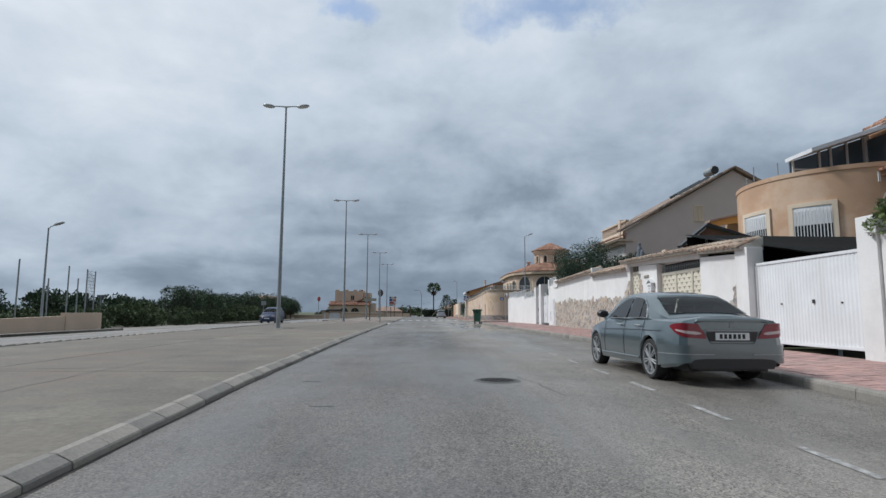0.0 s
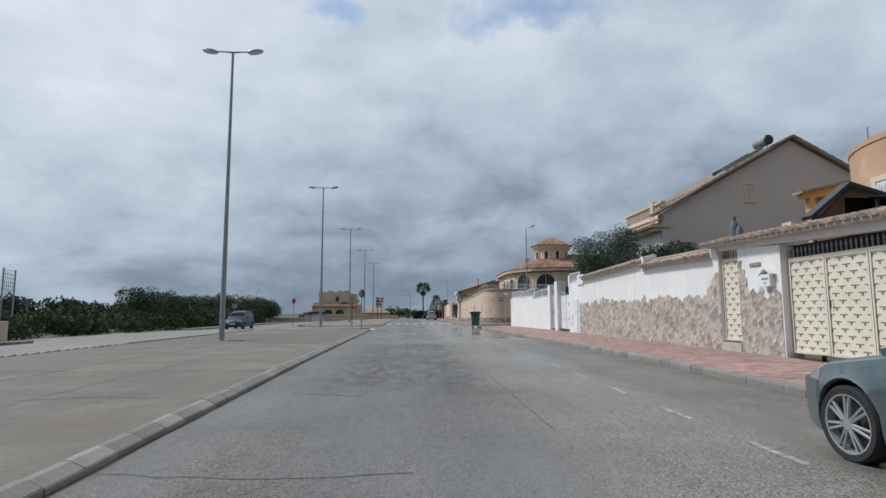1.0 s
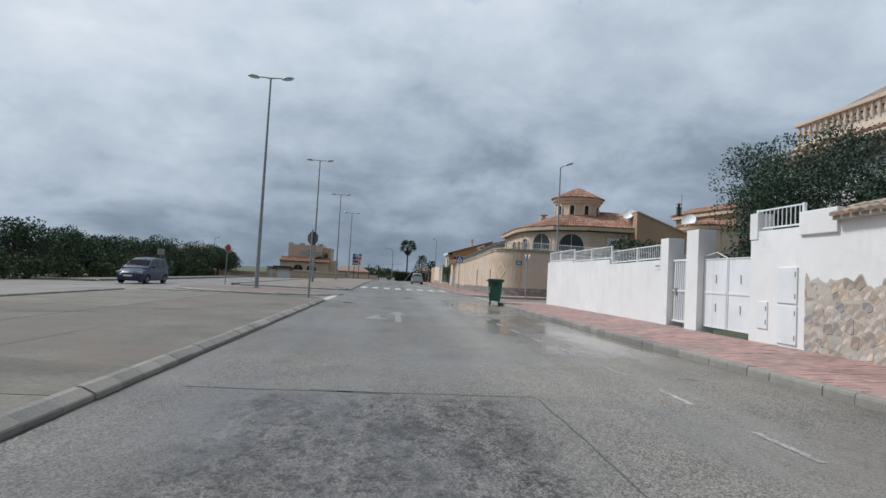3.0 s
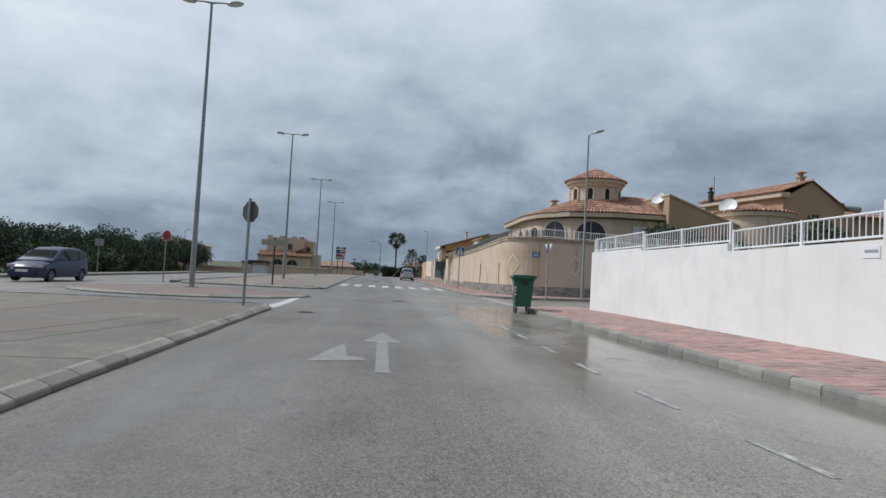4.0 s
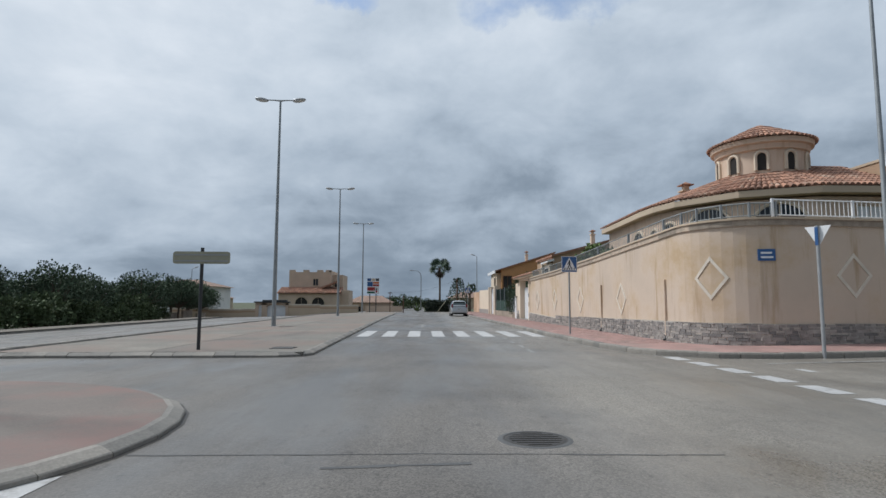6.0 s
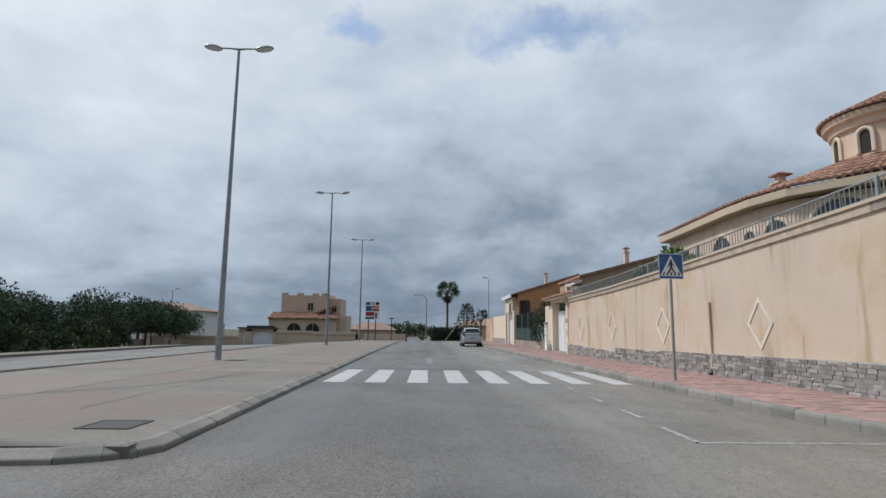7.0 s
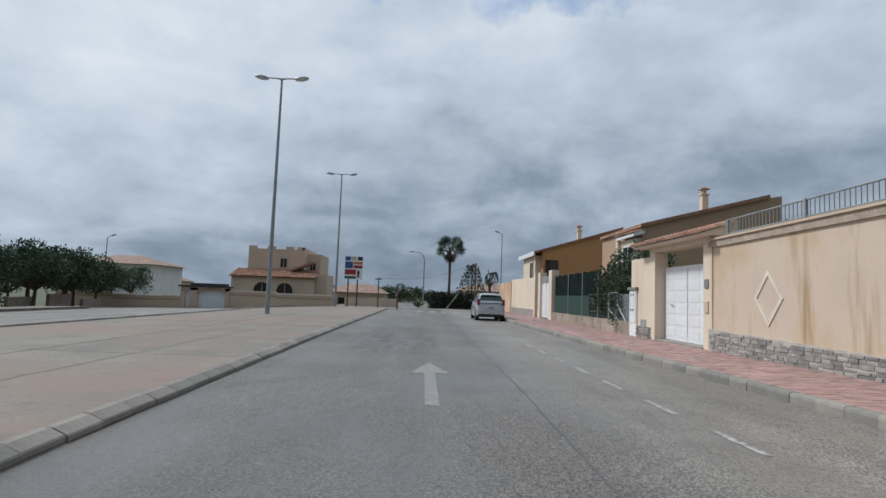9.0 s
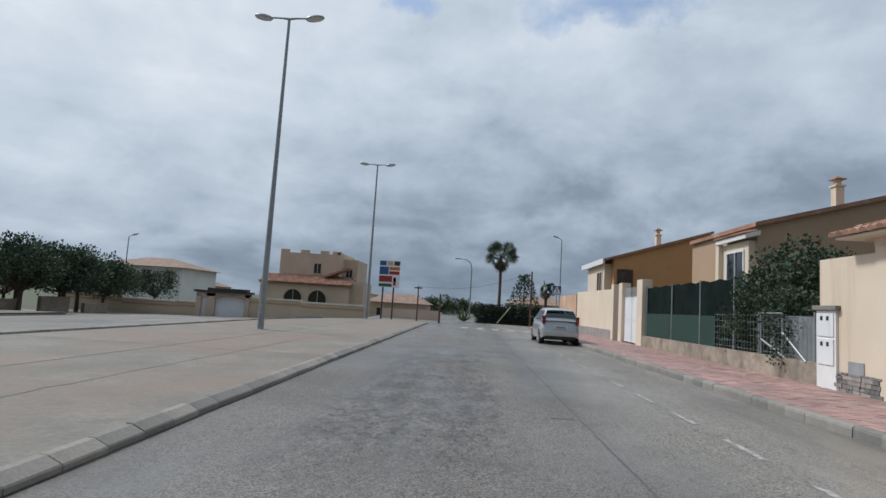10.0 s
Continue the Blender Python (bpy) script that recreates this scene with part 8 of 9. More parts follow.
def crossing_sign(at, turn):
    root = thing("road_sign", "square blue pedestrian crossing sign on a steel pole", "road sign", at, turn, "road signs")
    pole(root, 3.0, 0.035)
    b = plate("board", root, [(-0.31, -0.31), (0.31, -0.31), (0.31, 0.31), (-0.31, 0.31)], 2.72, SIGNBLUE, SIGNBACK)
    edge = Shape()
    for x0, x1, z0, z1 in ((-0.31, 0.31, 0.295, 0.31), (-0.31, 0.31, -0.31, -0.295), (-0.31, -0.295, -0.295, 0.295), (0.295, 0.31, -0.295, 0.295)):
        edge.box(x0, x1, -0.05, -0.045, 2.72 + z0, 2.72 + z1)
    part("border", edge, SIGNWHITE, b)
    part("triangle", Shape().upright([(-0.28, 2.48), (0.28, 2.48), (0, 2.99)], -0.05, -0.045), SIGNWHITE, b)
    for i in range(5):
        x = -0.2 + i * 0.1
        part("stripe", Shape().upright([(x - 0.03, 2.50), (x + 0.012, 2.50), (x + 0.03 - x * 0.1, 2.58), (x - x * 0.1, 2.58)], -0.054, -0.05), INK, b)
    figure = Shape().upright([(-0.02, 2.70), (0.03, 2.70), (0.04, 2.82), (0.028, 2.84), (0.025, 2.885), (-0.02, 2.885), (-0.022, 2.84), (-0.03, 2.82)], -0.055, -0.05)
    for poly in ([(0.0, 2.70), (0.03, 2.70), (0.09, 2.58), (0.06, 2.56)], [(-0.02, 2.70), (0.02, 2.70), (-0.04, 2.56), (-0.08, 2.57)], [(-0.03, 2.81), (-0.01, 2.79), (-0.07, 2.70), (-0.09, 2.71)], [(0.02, 2.81), (0.04, 2.79), (0.1, 2.72), (0.08, 2.71)]):
        figure.upright(poly, -0.0555, -0.05)
    part("symbol", figure, INK, b)


crossing_sign((6.78, 71.35, pave(6.8, 71.3)), 4)
crossing_sign((6.6, 119.3, 0.14), 0)

octagon = [(0.3 * math.cos(radians(22.5 + 45 * i)), 0.3 * math.sin(radians(22.5 + 45 * i))) for i in range(8)]
stop_near = thing("road_sign", "octagonal sign seen from its grey back on a steel pole", "road sign", (-2.24, 47.1, gz(-2, 47) + 0.108), 147, "road signs")
pole(stop_near, 2.85, 0.04)
plate("board", stop_near, octagon, 2.5, SIGNRED, SIGNBACK)
stop_far = thing("road_sign", "faded red octagonal sign on a steel pole", "road sign", (-10.5, 63.9, gz(-10.5, 63.9)), 64, "road signs")
pole(stop_far, 2.78, 0.03)
sb = plate("board", stop_far, octagon, 2.55, SIGNRED, SIGNBACK)
part("faded_border", Shape().upright([(x * 0.97, 2.55 + q * 0.97) for x, q in octagon], -0.047, -0.045), SIGNPINK, sb)
part("field", Shape().upright([(x * 0.9, 2.55 + q * 0.9) for x, q in octagon], -0.049, -0.047), SIGNRED, sb)
yield_near = thing("road_sign", "white-backed triangular give-way sign on a pale pole", "road sign", (10.6, 62.6, gz(10.6, 62.6) + 0.0), 118, "road signs")
pole(yield_near, 3.2, 0.045, LAMPHEAD)
tri_pts = [(-0.42, 0.30), (0.42, 0.30), (0.0, -0.42)]
plate("board", yield_near, [(-0.30, 0.24), (0.30, 0.24), (0.0, -0.27)], 2.95, SIGNWHITE, SIGNWHITE)
part("bracket", Shape().box(-0.035, 0.035, -0.03, 0.055, 2.72, 3.16), SIGNBLUE, yield_near)
yield_far = thing("road_sign", "dark-backed triangular give-way sign on a thin pole", "road sign", (-26.4, 49.1, gz(-26.4, 49)), 178, "road signs")
pole(yield_far, 2.8, 0.03)
plate("board", yield_far, tri_pts, 2.55, SIGNWHITE, SIGNBACK)
board_far = thing("road_sign", "rectangular grey-backed sign on a thin pole", "road sign", (-20.6, 77.9, gz(-20.6, 78)), 170, "road signs")
pole(board_far, 2.8, 0.03)
plate("board", board_far, [(-0.35, -0.25), (0.35, -0.25), (0.35, 0.3), (-0.35, 0.3)], 2.5, SIGNWHITE, LAMPHEAD)
direction = thing("direction_sign", "rounded beige-backed direction board on a dark post", "road sign", (-4.72, 64.1, gz(-4.7, 64.1) + 0.108))
pole(direction, 2.62, 0.045, DARKSTEEL)
rounded = [(0.66 * c + 0.07 * math.cos(radians(a)), 0.09 * d + 0.07 * math.sin(radians(a))) for c, d, a0 in ((-1, -1, 180), (1, -1, 270), (1, 1, 0), (-1, 1, 90)) for a in (a0, a0 + 30, a0 + 60, a0 + 90)]
db = plate("board", direction, rounded, 2.36, SIGNBEIGE, SIGNBACK)
part("rail", Shape().box(-0.68, 0.68, -0.055, -0.045, 2.42, 2.45).box(-0.68, 0.68, -0.055, -0.045, 2.26, 2.29), LAMPHEAD, db)
nameplate = thing("street_name_plate", "blue enamel street name plate with white lines", "sign")
name_at = pose(10.40, 64.34, 2.66, 0, 0, -13)
part("plate", Shape().box(-0.22, 0.22, -0.02, 0.02, -0.16, 0.16, name_at), SIGNBLUE, nameplate)
part("text_bar", Shape().box(-0.15, 0.13, -0.024, -0.02, 0.03, 0.08, name_at), SIGNWHITE, nameplate)
part("text_bar", Shape().box(-0.15, 0.16, -0.024, -0.02, -0.09, -0.04, name_at), SIGNWHITE, nameplate)
side_board = thing("notice_board", "white notice board on a post by a stucco wall", "sign", (17.9, 62.9, gz(17.9, 63)))
pole(side_board, 2.6, 0.035)
plate("board", side_board, [(-0.3, -0.4), (0.3, -0.4), (0.3, 0.4), (-0.3, 0.4)], 2.2, SIGNWHITE, SIGNBACK)

board = thing("billboard", "advertising panel of coloured blocks on two dark posts", "billboard", (-5.35, 122.6, gz(-5.35, 122.6)))
for x in (-0.45, 0.35):
    part("post", Shape().tube([(x, 0, -0.1), (x, 0, 2.7)], 0.06, 8), DARKSTEEL, board, smooth=40)
panel_ob = part("panel", Shape().box(-0.8, 0.75, -0.06, 0.04, 2.45, 4.45), SIGNWHITE, board)
for x0, x1, z0, z1, mt2 in ((-0.78, -0.3, 4.08, 4.42, SIGNBLUE), (0.3, 0.73, 4.1, 4.42, DARKSTEEL), (-0.78, -0.1, 3.4, 3.98, SIGNBLUE), (-0.05, 0.73, 3.75, 3.98, SIGNORANGE), (-0.05, 0.73, 3.42, 3.66, SIGNRED), (-0.78, 0.2, 2.85, 3.3, SIGNRED), (0.25, 0.73, 2.9, 3.3, SIGNWHITE), (-0.78, 0.2, 2.5, 2.72, GREENPLASTIC), (0.3, 0.5, 2.6, 3.2, SIGNRED), (-0.2, 0.2, 4.1, 4.4, BEIGE)):
    part("block", Shape().box(x0, x1, -0.066, -0.06, z0, z1), mt2, panel_ob)

for x, y, h, r in ((-3.3, 124.5, 2.75, 0.06), (-1.5, 123.5, 2.2, 0.08), (5.77, 127.6, 4.6, 0.08)):
    post = thing("wooden_pole", "dark wooden utility pole", "pole", (x, y, gz(x, y)), group="poles")
    part("shaft", Shape().tube([(0, 0, -0.1), (0, 0, h)], [r, r * 0.8], 8), WOOD, post, smooth=40)
    if h == 2.75:
        part("crossbar", Shape().box(-0.3, 0.3, -0.04, 0.04, h - 0.2, h - 0.1), WOOD, post)
cable = thing("overhead_cable", "thin black overhead cable", "cable")
part("wire", Shape().tube([(-3.3 + 9.07 * t, 124.5 + 3.1 * t, 2.7 + 1.8 * t - 0.6 * math.sin(math.pi * t)) for t in [i / 14 for i in range(15)]], 0.012, 4), DARKSTEEL, cable)
bent = thing("street_lamp", "grey lamp post with a curved arm", "street lamp", (0.75, 142.8, 0), group="single street lamps")
part("pole", Shape().tube([(0, 0, 0), (0, 0, 5.6), (-0.15, 0, 6.2), (-0.6, 0, 6.55), (-1.3, 0, 6.62)], [0.08, 0.06, 0.05, 0.045, 0.04], 8), GALV, bent, smooth=40)
part("lamp_head", Shape().box(-1.9, -1.3, -0.1, 0.1, 6.56, 6.68), LAMPHEAD, bent, bevel=0.04)
single_lamp((9.3, 135.3, 0.0), 8.4, 180)
single_lamp((-33.4, 134.6, gz(-33, 134)), 7.2, 0)
single_lamp((-22, 35, gz(-22, 35)), 6.5, 0)


# ---- plants ----
def leaves(s, centre, radius, count, size, rnd, flat=0.8, up=0.25):
    """Loose leaf blades round a centre, thinned towards the middle."""
    for _ in range(count):
        while True:
            d = Vector((rnd.uniform(-1, 1), rnd.uniform(-1, 1), rnd.uniform(-1, 1)))
            if 0.12 < d.length < 1:
                break
        d = d.normalized() * (0.35 + 0.65 * rnd.random() ** 0.6)
        p = Vector(centre) + Vector((d.x * radius, d.y * radius, d.z * radius * flat))
        a = (d + Vector((rnd.uniform(-.8, .8), rnd.uniform(-.8, .8), rnd.uniform(-.5, .8) + up))).normalized()
        b = a.orthogonal().normalized()
        b.rotate(Matrix.Rotation(rnd.uniform(0, 6.28), 3, a))
        k = size * rnd.uniform(0.6, 1.4)
        s.add([p - b * k * 0.32, p + a * k * 0.5 - b * 0.05 * k, p + a * k, p + a * k * 0.5 + b * 0.6 * k], [(0, 1, 2, 3)])
    return s


def tree(label, height, spread, seed, leaf_mat, clumps=26, per=95, size=0.26, trunk=0.13, low=0.28, category="tree", group="trees"):
    rnd = random.Random(seed)
    root = thing("tree", label, category, group=group)
    wood = Shape()
    fork = height * low
    lean = Vector((rnd.uniform(-.15, .15), rnd.uniform(-.15, .15), 0))
    wood.tube([(0, 0, -0.1), lean * 0.5 + Vector((0, 0, fork * 0.6)), lean + Vector((0, 0, fork))], [trunk * 1.25, trunk, trunk * 0.85], 8)
    crown = Shape()
    for i in range(clumps):
        a = rnd.uniform(0, 2 * math.pi)
        rr = spread * math.sqrt(rnd.random()) * 0.85
        z = fork + (height - fork) * rnd.uniform(0.12, 0.9) * (1 - 0.35 * (rr / spread) ** 2)
        c = Vector((rr * math.cos(a), rr * math.sin(a), z))
        if i < 14:
            mid = c * 0.5 + Vector((0, 0, fork * 0.35))
            wood.tube([lean + Vector((0, 0, fork * 0.9)), mid, c], [trunk * 0.55, trunk * 0.35, trunk * 0.1], 5)
        leaves(crown, c, spread * rnd.uniform(0.24, 0.42), per, size, rnd, 0.8)
    part("trunk", wood, BARK, root, "brown branching trunk", 50)
    part("crown", crown, leaf_mat, root)
    return root


def use(first, spots):
    """Sets each built tree at its own first spot, then copies for the rest."""
    for ob, (x, y, k) in zip(first, spots):
        ob.matrix_basis = pose(x, y, gz(x, y) - 0.06, 0, 0, random.uniform(0, 360))
        ob.scale = (k, k, k)
    rest = spots[len(first):]
    for i, (x, y, k) in enumerate(rest):
        src = first[i % len(first)]
        keep = src.scale.copy()
        src.scale = (k, k, k)
        copy_thing(src, pose(x, y, gz(x, y) - 0.06, 0, 0, random.uniform(0, 360)))
        src.scale = keep


rnd_t = random.Random(4)
row = [tree("dark green broad-crowned roadside tree", 4.7, 2.5, s, LEAF, 28, 120, 0.2, 0.13, 0.33, group="roadside trees") for s in (11, 12, 13)]
use(row, [(-28.5, 70.5, 1.05), (-27.5, 75, 0.95), (-29, 80, 0.9)] + [(-27.8 + rnd_t.uniform(-1, 1.2), 84 + i * 4.3 + rnd_t.uniform(-.8, .8), rnd_t.uniform(0.86, 1.06)) for i in range(10)]
    + [(-31 + rnd_t.uniform(-1, 1), 73 + i * 6.5, rnd_t.uniform(0.75, 0.95)) for i in range(8)] + [(-26.5, 117, 0.98), (-28.5, 121.5, 1.05), (-26, 113, 0.9), (-30, 127, 1.0), (-38.5, 141, 1.0), (-43, 143, 1.05), (-33.8, 141, 0.98), (-36, 138, 0.9)])
low_row = [tree("grey-green roadside shrub with tangled stems", 2.0, 1.7, s, LEAF_GREY, 22, 90, 0.22, 0.05, 0.1, "shrub", "roadside shrubs") for s in (21, 22)]
use(low_row, [(-25.5, 52, 1.0), (-26, 56, 1.1)] + [(-25 + rnd_t.uniform(-1.2, 1), 60 + i * 3.6, rnd_t.uniform(0.7, 1.1)) for i in range(9)] + [(-28 + rnd_t.uniform(-2, 2), 50 + i * 3.0, rnd_t.uniform(0.9, 1.3)) for i in range(6)]
    + [(-25.6 + rnd_t.uniform(-0.8, 0.8), 79 + i * 2.9, rnd_t.uniform(0.75, 1.15)) for i in range(11)] + [(-30 + i * 4.2 + rnd_t.uniform(-1, 1), 172 + rnd_t.uniform(-6, 6), rnd_t.uniform(1.0, 1.5)) for i in range(9)]
    + [(-24.5 + rnd_t.uniform(-2, 0), 33 + i * 3.0, rnd_t.uniform(0.7, 1.0)) for i in range(5)])
back_row = [tree("dense dark green hedgerow tree", 3.4, 2.4, s, LEAF, 26, 110, 0.3, 0.1, 0.12, group="hedgerow trees") for s in (31,)]
use(back_row, [(-33, 66, 1.0)] + [(-34 + rnd_t.uniform(-2, 2), 48 + i * 5.5, rnd_t.uniform(0.8, 1.1)) for i in range(13)])

conifer = tree("dense dark bushy conifer behind a garden wall", 6.35, 2.15, 41, PINE, 96, 520, 0.07, 0.12, 0.22, group="garden trees")
conifer.matrix_basis = pose(12.4, 37.7, 0.1)
shrub_a = tree("dark green garden shrub above a wall", 4.3, 1.15, 42, PINE, 36, 380, 0.075, 0.08, 0.3, "shrub", "garden shrubs")
use([shrub_a], [(14.6, 34.9, 1.22), (13.0, 35.0, 1.10), (15.6, 35.0, 1.16), (13.8, 34.9, 1.04)])
shrub_b = tree("green garden shrub above a wall", 4.9, 1.3, 43, LEAF, 26, 130, 0.17, 0.08, 0.3, "shrub", "garden shrubs")
use([shrub_b], [(20.5, 68.6, 1.16), (19.2, 68.9, 1.04), (22.0, 68.5, 1.10), (11.2, 43.8, 0.66), (11.3, 46.6, 0.6), (11.4, 49.5, 0.6), (27, 63.0, 0.5)])
shrub_c = tree("light green leafy shrub above a railing", 4.6, 1.1, 44, LEAF_LIGHT, 24, 130, 0.2, 0.07, 0.4, "shrub", "garden shrubs")
use([shrub_c], [(10.2, 78.6, 1.0), (10.3, 80.2, 0.95), (10.6, 77.4, 0.9)])
bush = tree("large tangled dark green bush over a fence", 4.2, 1.9, 45, LEAF, 46, 300, 0.115, 0.09, 0.1, "bush", "garden bushes")
use([bush], [(10.0, 97.2, 1.0), (9.5, 94.8, 0.72), (10.3, 100.4, 0.72), (9.0, 96.4, 0.62), (11.6, 90.0, 0.95)])
vine = tree("green climbing vine on a wall top", 0.9, 0.8, 46, LEAF_LIGHT, 16, 110, 0.12, 0.03, 0.1, "vine", "vines")
use([vine], [(10.25, 9.75, 0.55), (10.0, 8.9, 0.8), (9.9, 7.9, 1.0), (9.9, 6.8, 1.1)])
for ob in scene.objects:
    if ob.get("category") == "vine":
        ob.location.z = 2.45

HEDGEDARK = paint("clipped_hedge_leaf", (0.018, 0.032, 0.018), 0.7, 0.3, 0.8, 10, 0.0, per_island=0.4)
hedge = thing("hedge", "dark clipped hedge at the bend of the road", "hedge")
hs = Shape()
rnd_h = random.Random(9)
for i in range(70):
    for j in range(4):
        leaves(hs, (1.6 + i * 0.085 + rnd_h.uniform(-.1, .1), 131.4 + rnd_h.uniform(0, 0.8), 0.2 + j * 0.4 + rnd_h.uniform(-.1, .1)), 0.33, 16, 0.2, rnd_h)
part("foliage", hs, HEDGEDARK, hedge)
part("core", Shape().box(1.5, 7.6, 131.6, 132.3, 0, 1.5), HEDGEDARK, hedge)
brace = thing("timber_prop", "pale timber prop leaning on a hedge", "prop")
part("prop", Shape().tube([(3.2, 130.9, 0.05), (4.4, 131.3, 1.6)], 0.05, 6), SIGNBEIGE, brace)


def fan_palm(label, height, crown_r, seed, at, fronds=34):
    rnd = random.Random(seed)
    root = thing("palm_tree", label, "palm tree", at, group="palm trees")
    part("trunk", Shape().tube([(0, 0, -0.1), (0.03, 0, height * 0.5), (0, 0.02, height)], [0.2, 0.15, 0.17], 10), BARK, root, smooth=40)
    live, dead = Shape(), Shape()
    for k in range(fronds):
        e = math.asin(rnd.uniform(-0.35, 0.98)) if k < fronds * 0.78 else radians(rnd.uniform(-85, -62))
        a = rnd.uniform(0, 2 * math.pi)
        out = Vector((math.cos(a) * math.cos(e), math.sin(a) * math.cos(e), math.sin(e)))
        r = crown_r * (rnd.uniform(0.22, 0.62) if e > -0.5 else rnd.uniform(0.2, 0.4))
        hub_p = Vector((0, 0, height)) + out * r
        sh = live if e > radians(-30) else dead
        sh.tube([(0, 0, height), tuple(hub_p)], [0.02, 0.012], 4, False)
        side = out.cross(Vector((0, 0, 1)))
        side = side.normalized() if side.length > 0.1 else Vector((1, 0, 0))
        side = Matrix.Rotation(rnd.uniform(-1.5, 1.5), 3, out) @ side
        for j in range(13):
            t = radians(-80 + 160 * j / 12)
            d = (out * math.cos(t) + side * math.sin(t)).normalized()
            tip = hub_p + d * crown_r * 0.40 + Vector((0, 0, -0.12))
            w = d.cross(out.cross(side)).normalized() * 0.05
            m2 = hub_p.lerp(tip, 0.55)
            sh.add([hub_p, m2 + w, tip, m2 - w], [(0, 1, 2, 3)])
    part("crown", live, PINE, root, "stiff dark fan leaves")
    part("dead_fronds", dead, BARK, root, "hanging dry fronds")
    return root


fan_palm("tall fan palm with a round crown and bare trunk", 6.9, 2.3, 3, (3.75, 139.6, 0), 56)
fan_palm("short fan palm beside the road", 3.6, 1.35, 5, (8.6, 140.0, 0), 26)
agave = thing("agave", "large grey-green agave with stiff leaves", "plant", (0.3, 131.5, 0))
ag = Shape()
rnd_a = random.Random(2)
for k in range(26):
    a, e = rnd_a.uniform(0, 6.28), radians(rnd_a.uniform(15, 80))
    d = Vector((math.cos(a) * math.cos(e), math.sin(a) * math.cos(e), math.sin(e)))
    w = d.cross(Vector((0, 0, 1))).normalized() * 0.09
    ln = rnd_a.uniform(0.9, 1.5)
    ag.add([Vector((0, 0, 0.05)) - w, d * ln * 0.5 - w, d * ln, d * ln * 0.5 + w, Vector((0, 0, 0.05)) + w, d * ln * 0.45 + Vector((0, 0, -0.05))], [(0, 1, 5), (1, 2, 5), (5, 2, 3), (5, 3, 4), (0, 5, 4)])
part("leaves", ag, LEAF_LIGHT, agave)
norfolk = thing("tree", "distant dark conifer with layered branches", "tree", (7.3, 150, 0), group="trees")
ns = Shape()
rnd_n = random.Random(7)
for j in range(9):
    for k in range(9):
        a = 2 * math.pi * k / 9 + j * 0.3
        leaves(ns, (math.cos(a) * (1.9 - j * 0.19), math.sin(a) * (1.9 - j * 0.19), 1.4 + j * 0.5), 0.45, 14, 0.28, rnd_n, 0.35)
part("crown", ns, PINE, norfolk)
part("trunk", Shape().tube([(0, 0, 0), (0, 0, 5.8)], [0.12, 0.03], 6), BARK, norfolk)

# ---- far left corner: low wall and ball-court posts ----
court_wall = thing("garden_wall", "low pale rendered wall with a raised end", "wall", group="garden walls")
part("wall_face", Shape().prism([(-20.3, -5), (-20.3, 34.6), (-20.55, 34.6), (-20.55, -5)], -0.9, [-0.2, 0.74, 0.74, -0.2]), PINKWALL, court_wall)
part("end_block", Shape().box(-20.6, -20.25, 34.6, 38.4, -0.5, 0.92), PINKWALL, court_wall, bevel=0.02)
setting("pavement_4", Shape().grid([-20.3, -18.3], steps(-20, 37.5, 4), lambda x, y: gz(x, y) + 0.13), MEDIAN, "narrow concrete pavement")
kerb_run("kerb_11", SQUARE, [(-18.3, 37.5), (-18.5, 25), (-18.7, 8)], "dark weathered kerb stones")
for i, (y, h) in enumerate(((45.6, 4.6), (44.5, 4.7), (42.2, 4.75), (40.0, 3.7), (37.0, 4.8), (35.2, 3.7), (33, 3.7), (43.4, 3.9))):
    post = thing("court_post", "tall grey steel post of a ball court", "post", (-25.0, y, gz(-25, y)), group="court posts")
    part("tube", Shape().tube([(0, 0, -0.1), (0, 0, h)], 0.05, 8), GALV, post, smooth=40)
net = thing("ball_net", "dark netting between two court posts", "net")
nt_s = Shape()
for i in range(14):
    z = gz(-25, 45) + 1.2 + i * 0.26
    nt_s.tube([(-25, 44.5, z), (-25, 45.6, z - 0.06)], 0.012, 4, False)
for i in range(7):
    y = 44.5 + i * 0.18
    nt_s.tube([(-25, y, gz(-25, 45) + 1.0), (-25, y, gz(-25, 45) + 4.6 - i * 0.06)], 0.012, 4, False)
part("mesh", nt_s, DARKSTEEL, net)
setting("pavement_5", Shape().grid([-22.5, -21, -19.3], steps(64.8, 108, 4), lambda x, y: gz(x, y) + 0.13), MEDIAN, "pale pavement before the roadside trees")
back_wall = thing("garden_wall", "low broken pale wall among the trees", "wall", group="garden walls")
for i in range(4):
    y = 107 + i * 4.1
    part("block", Shape().box(-26.6, -26.35, y, y + 2.6, -1.0, -0.05 + 0.2 * (i % 3)), STONE_ISL, back_wall, bevel=0.03)

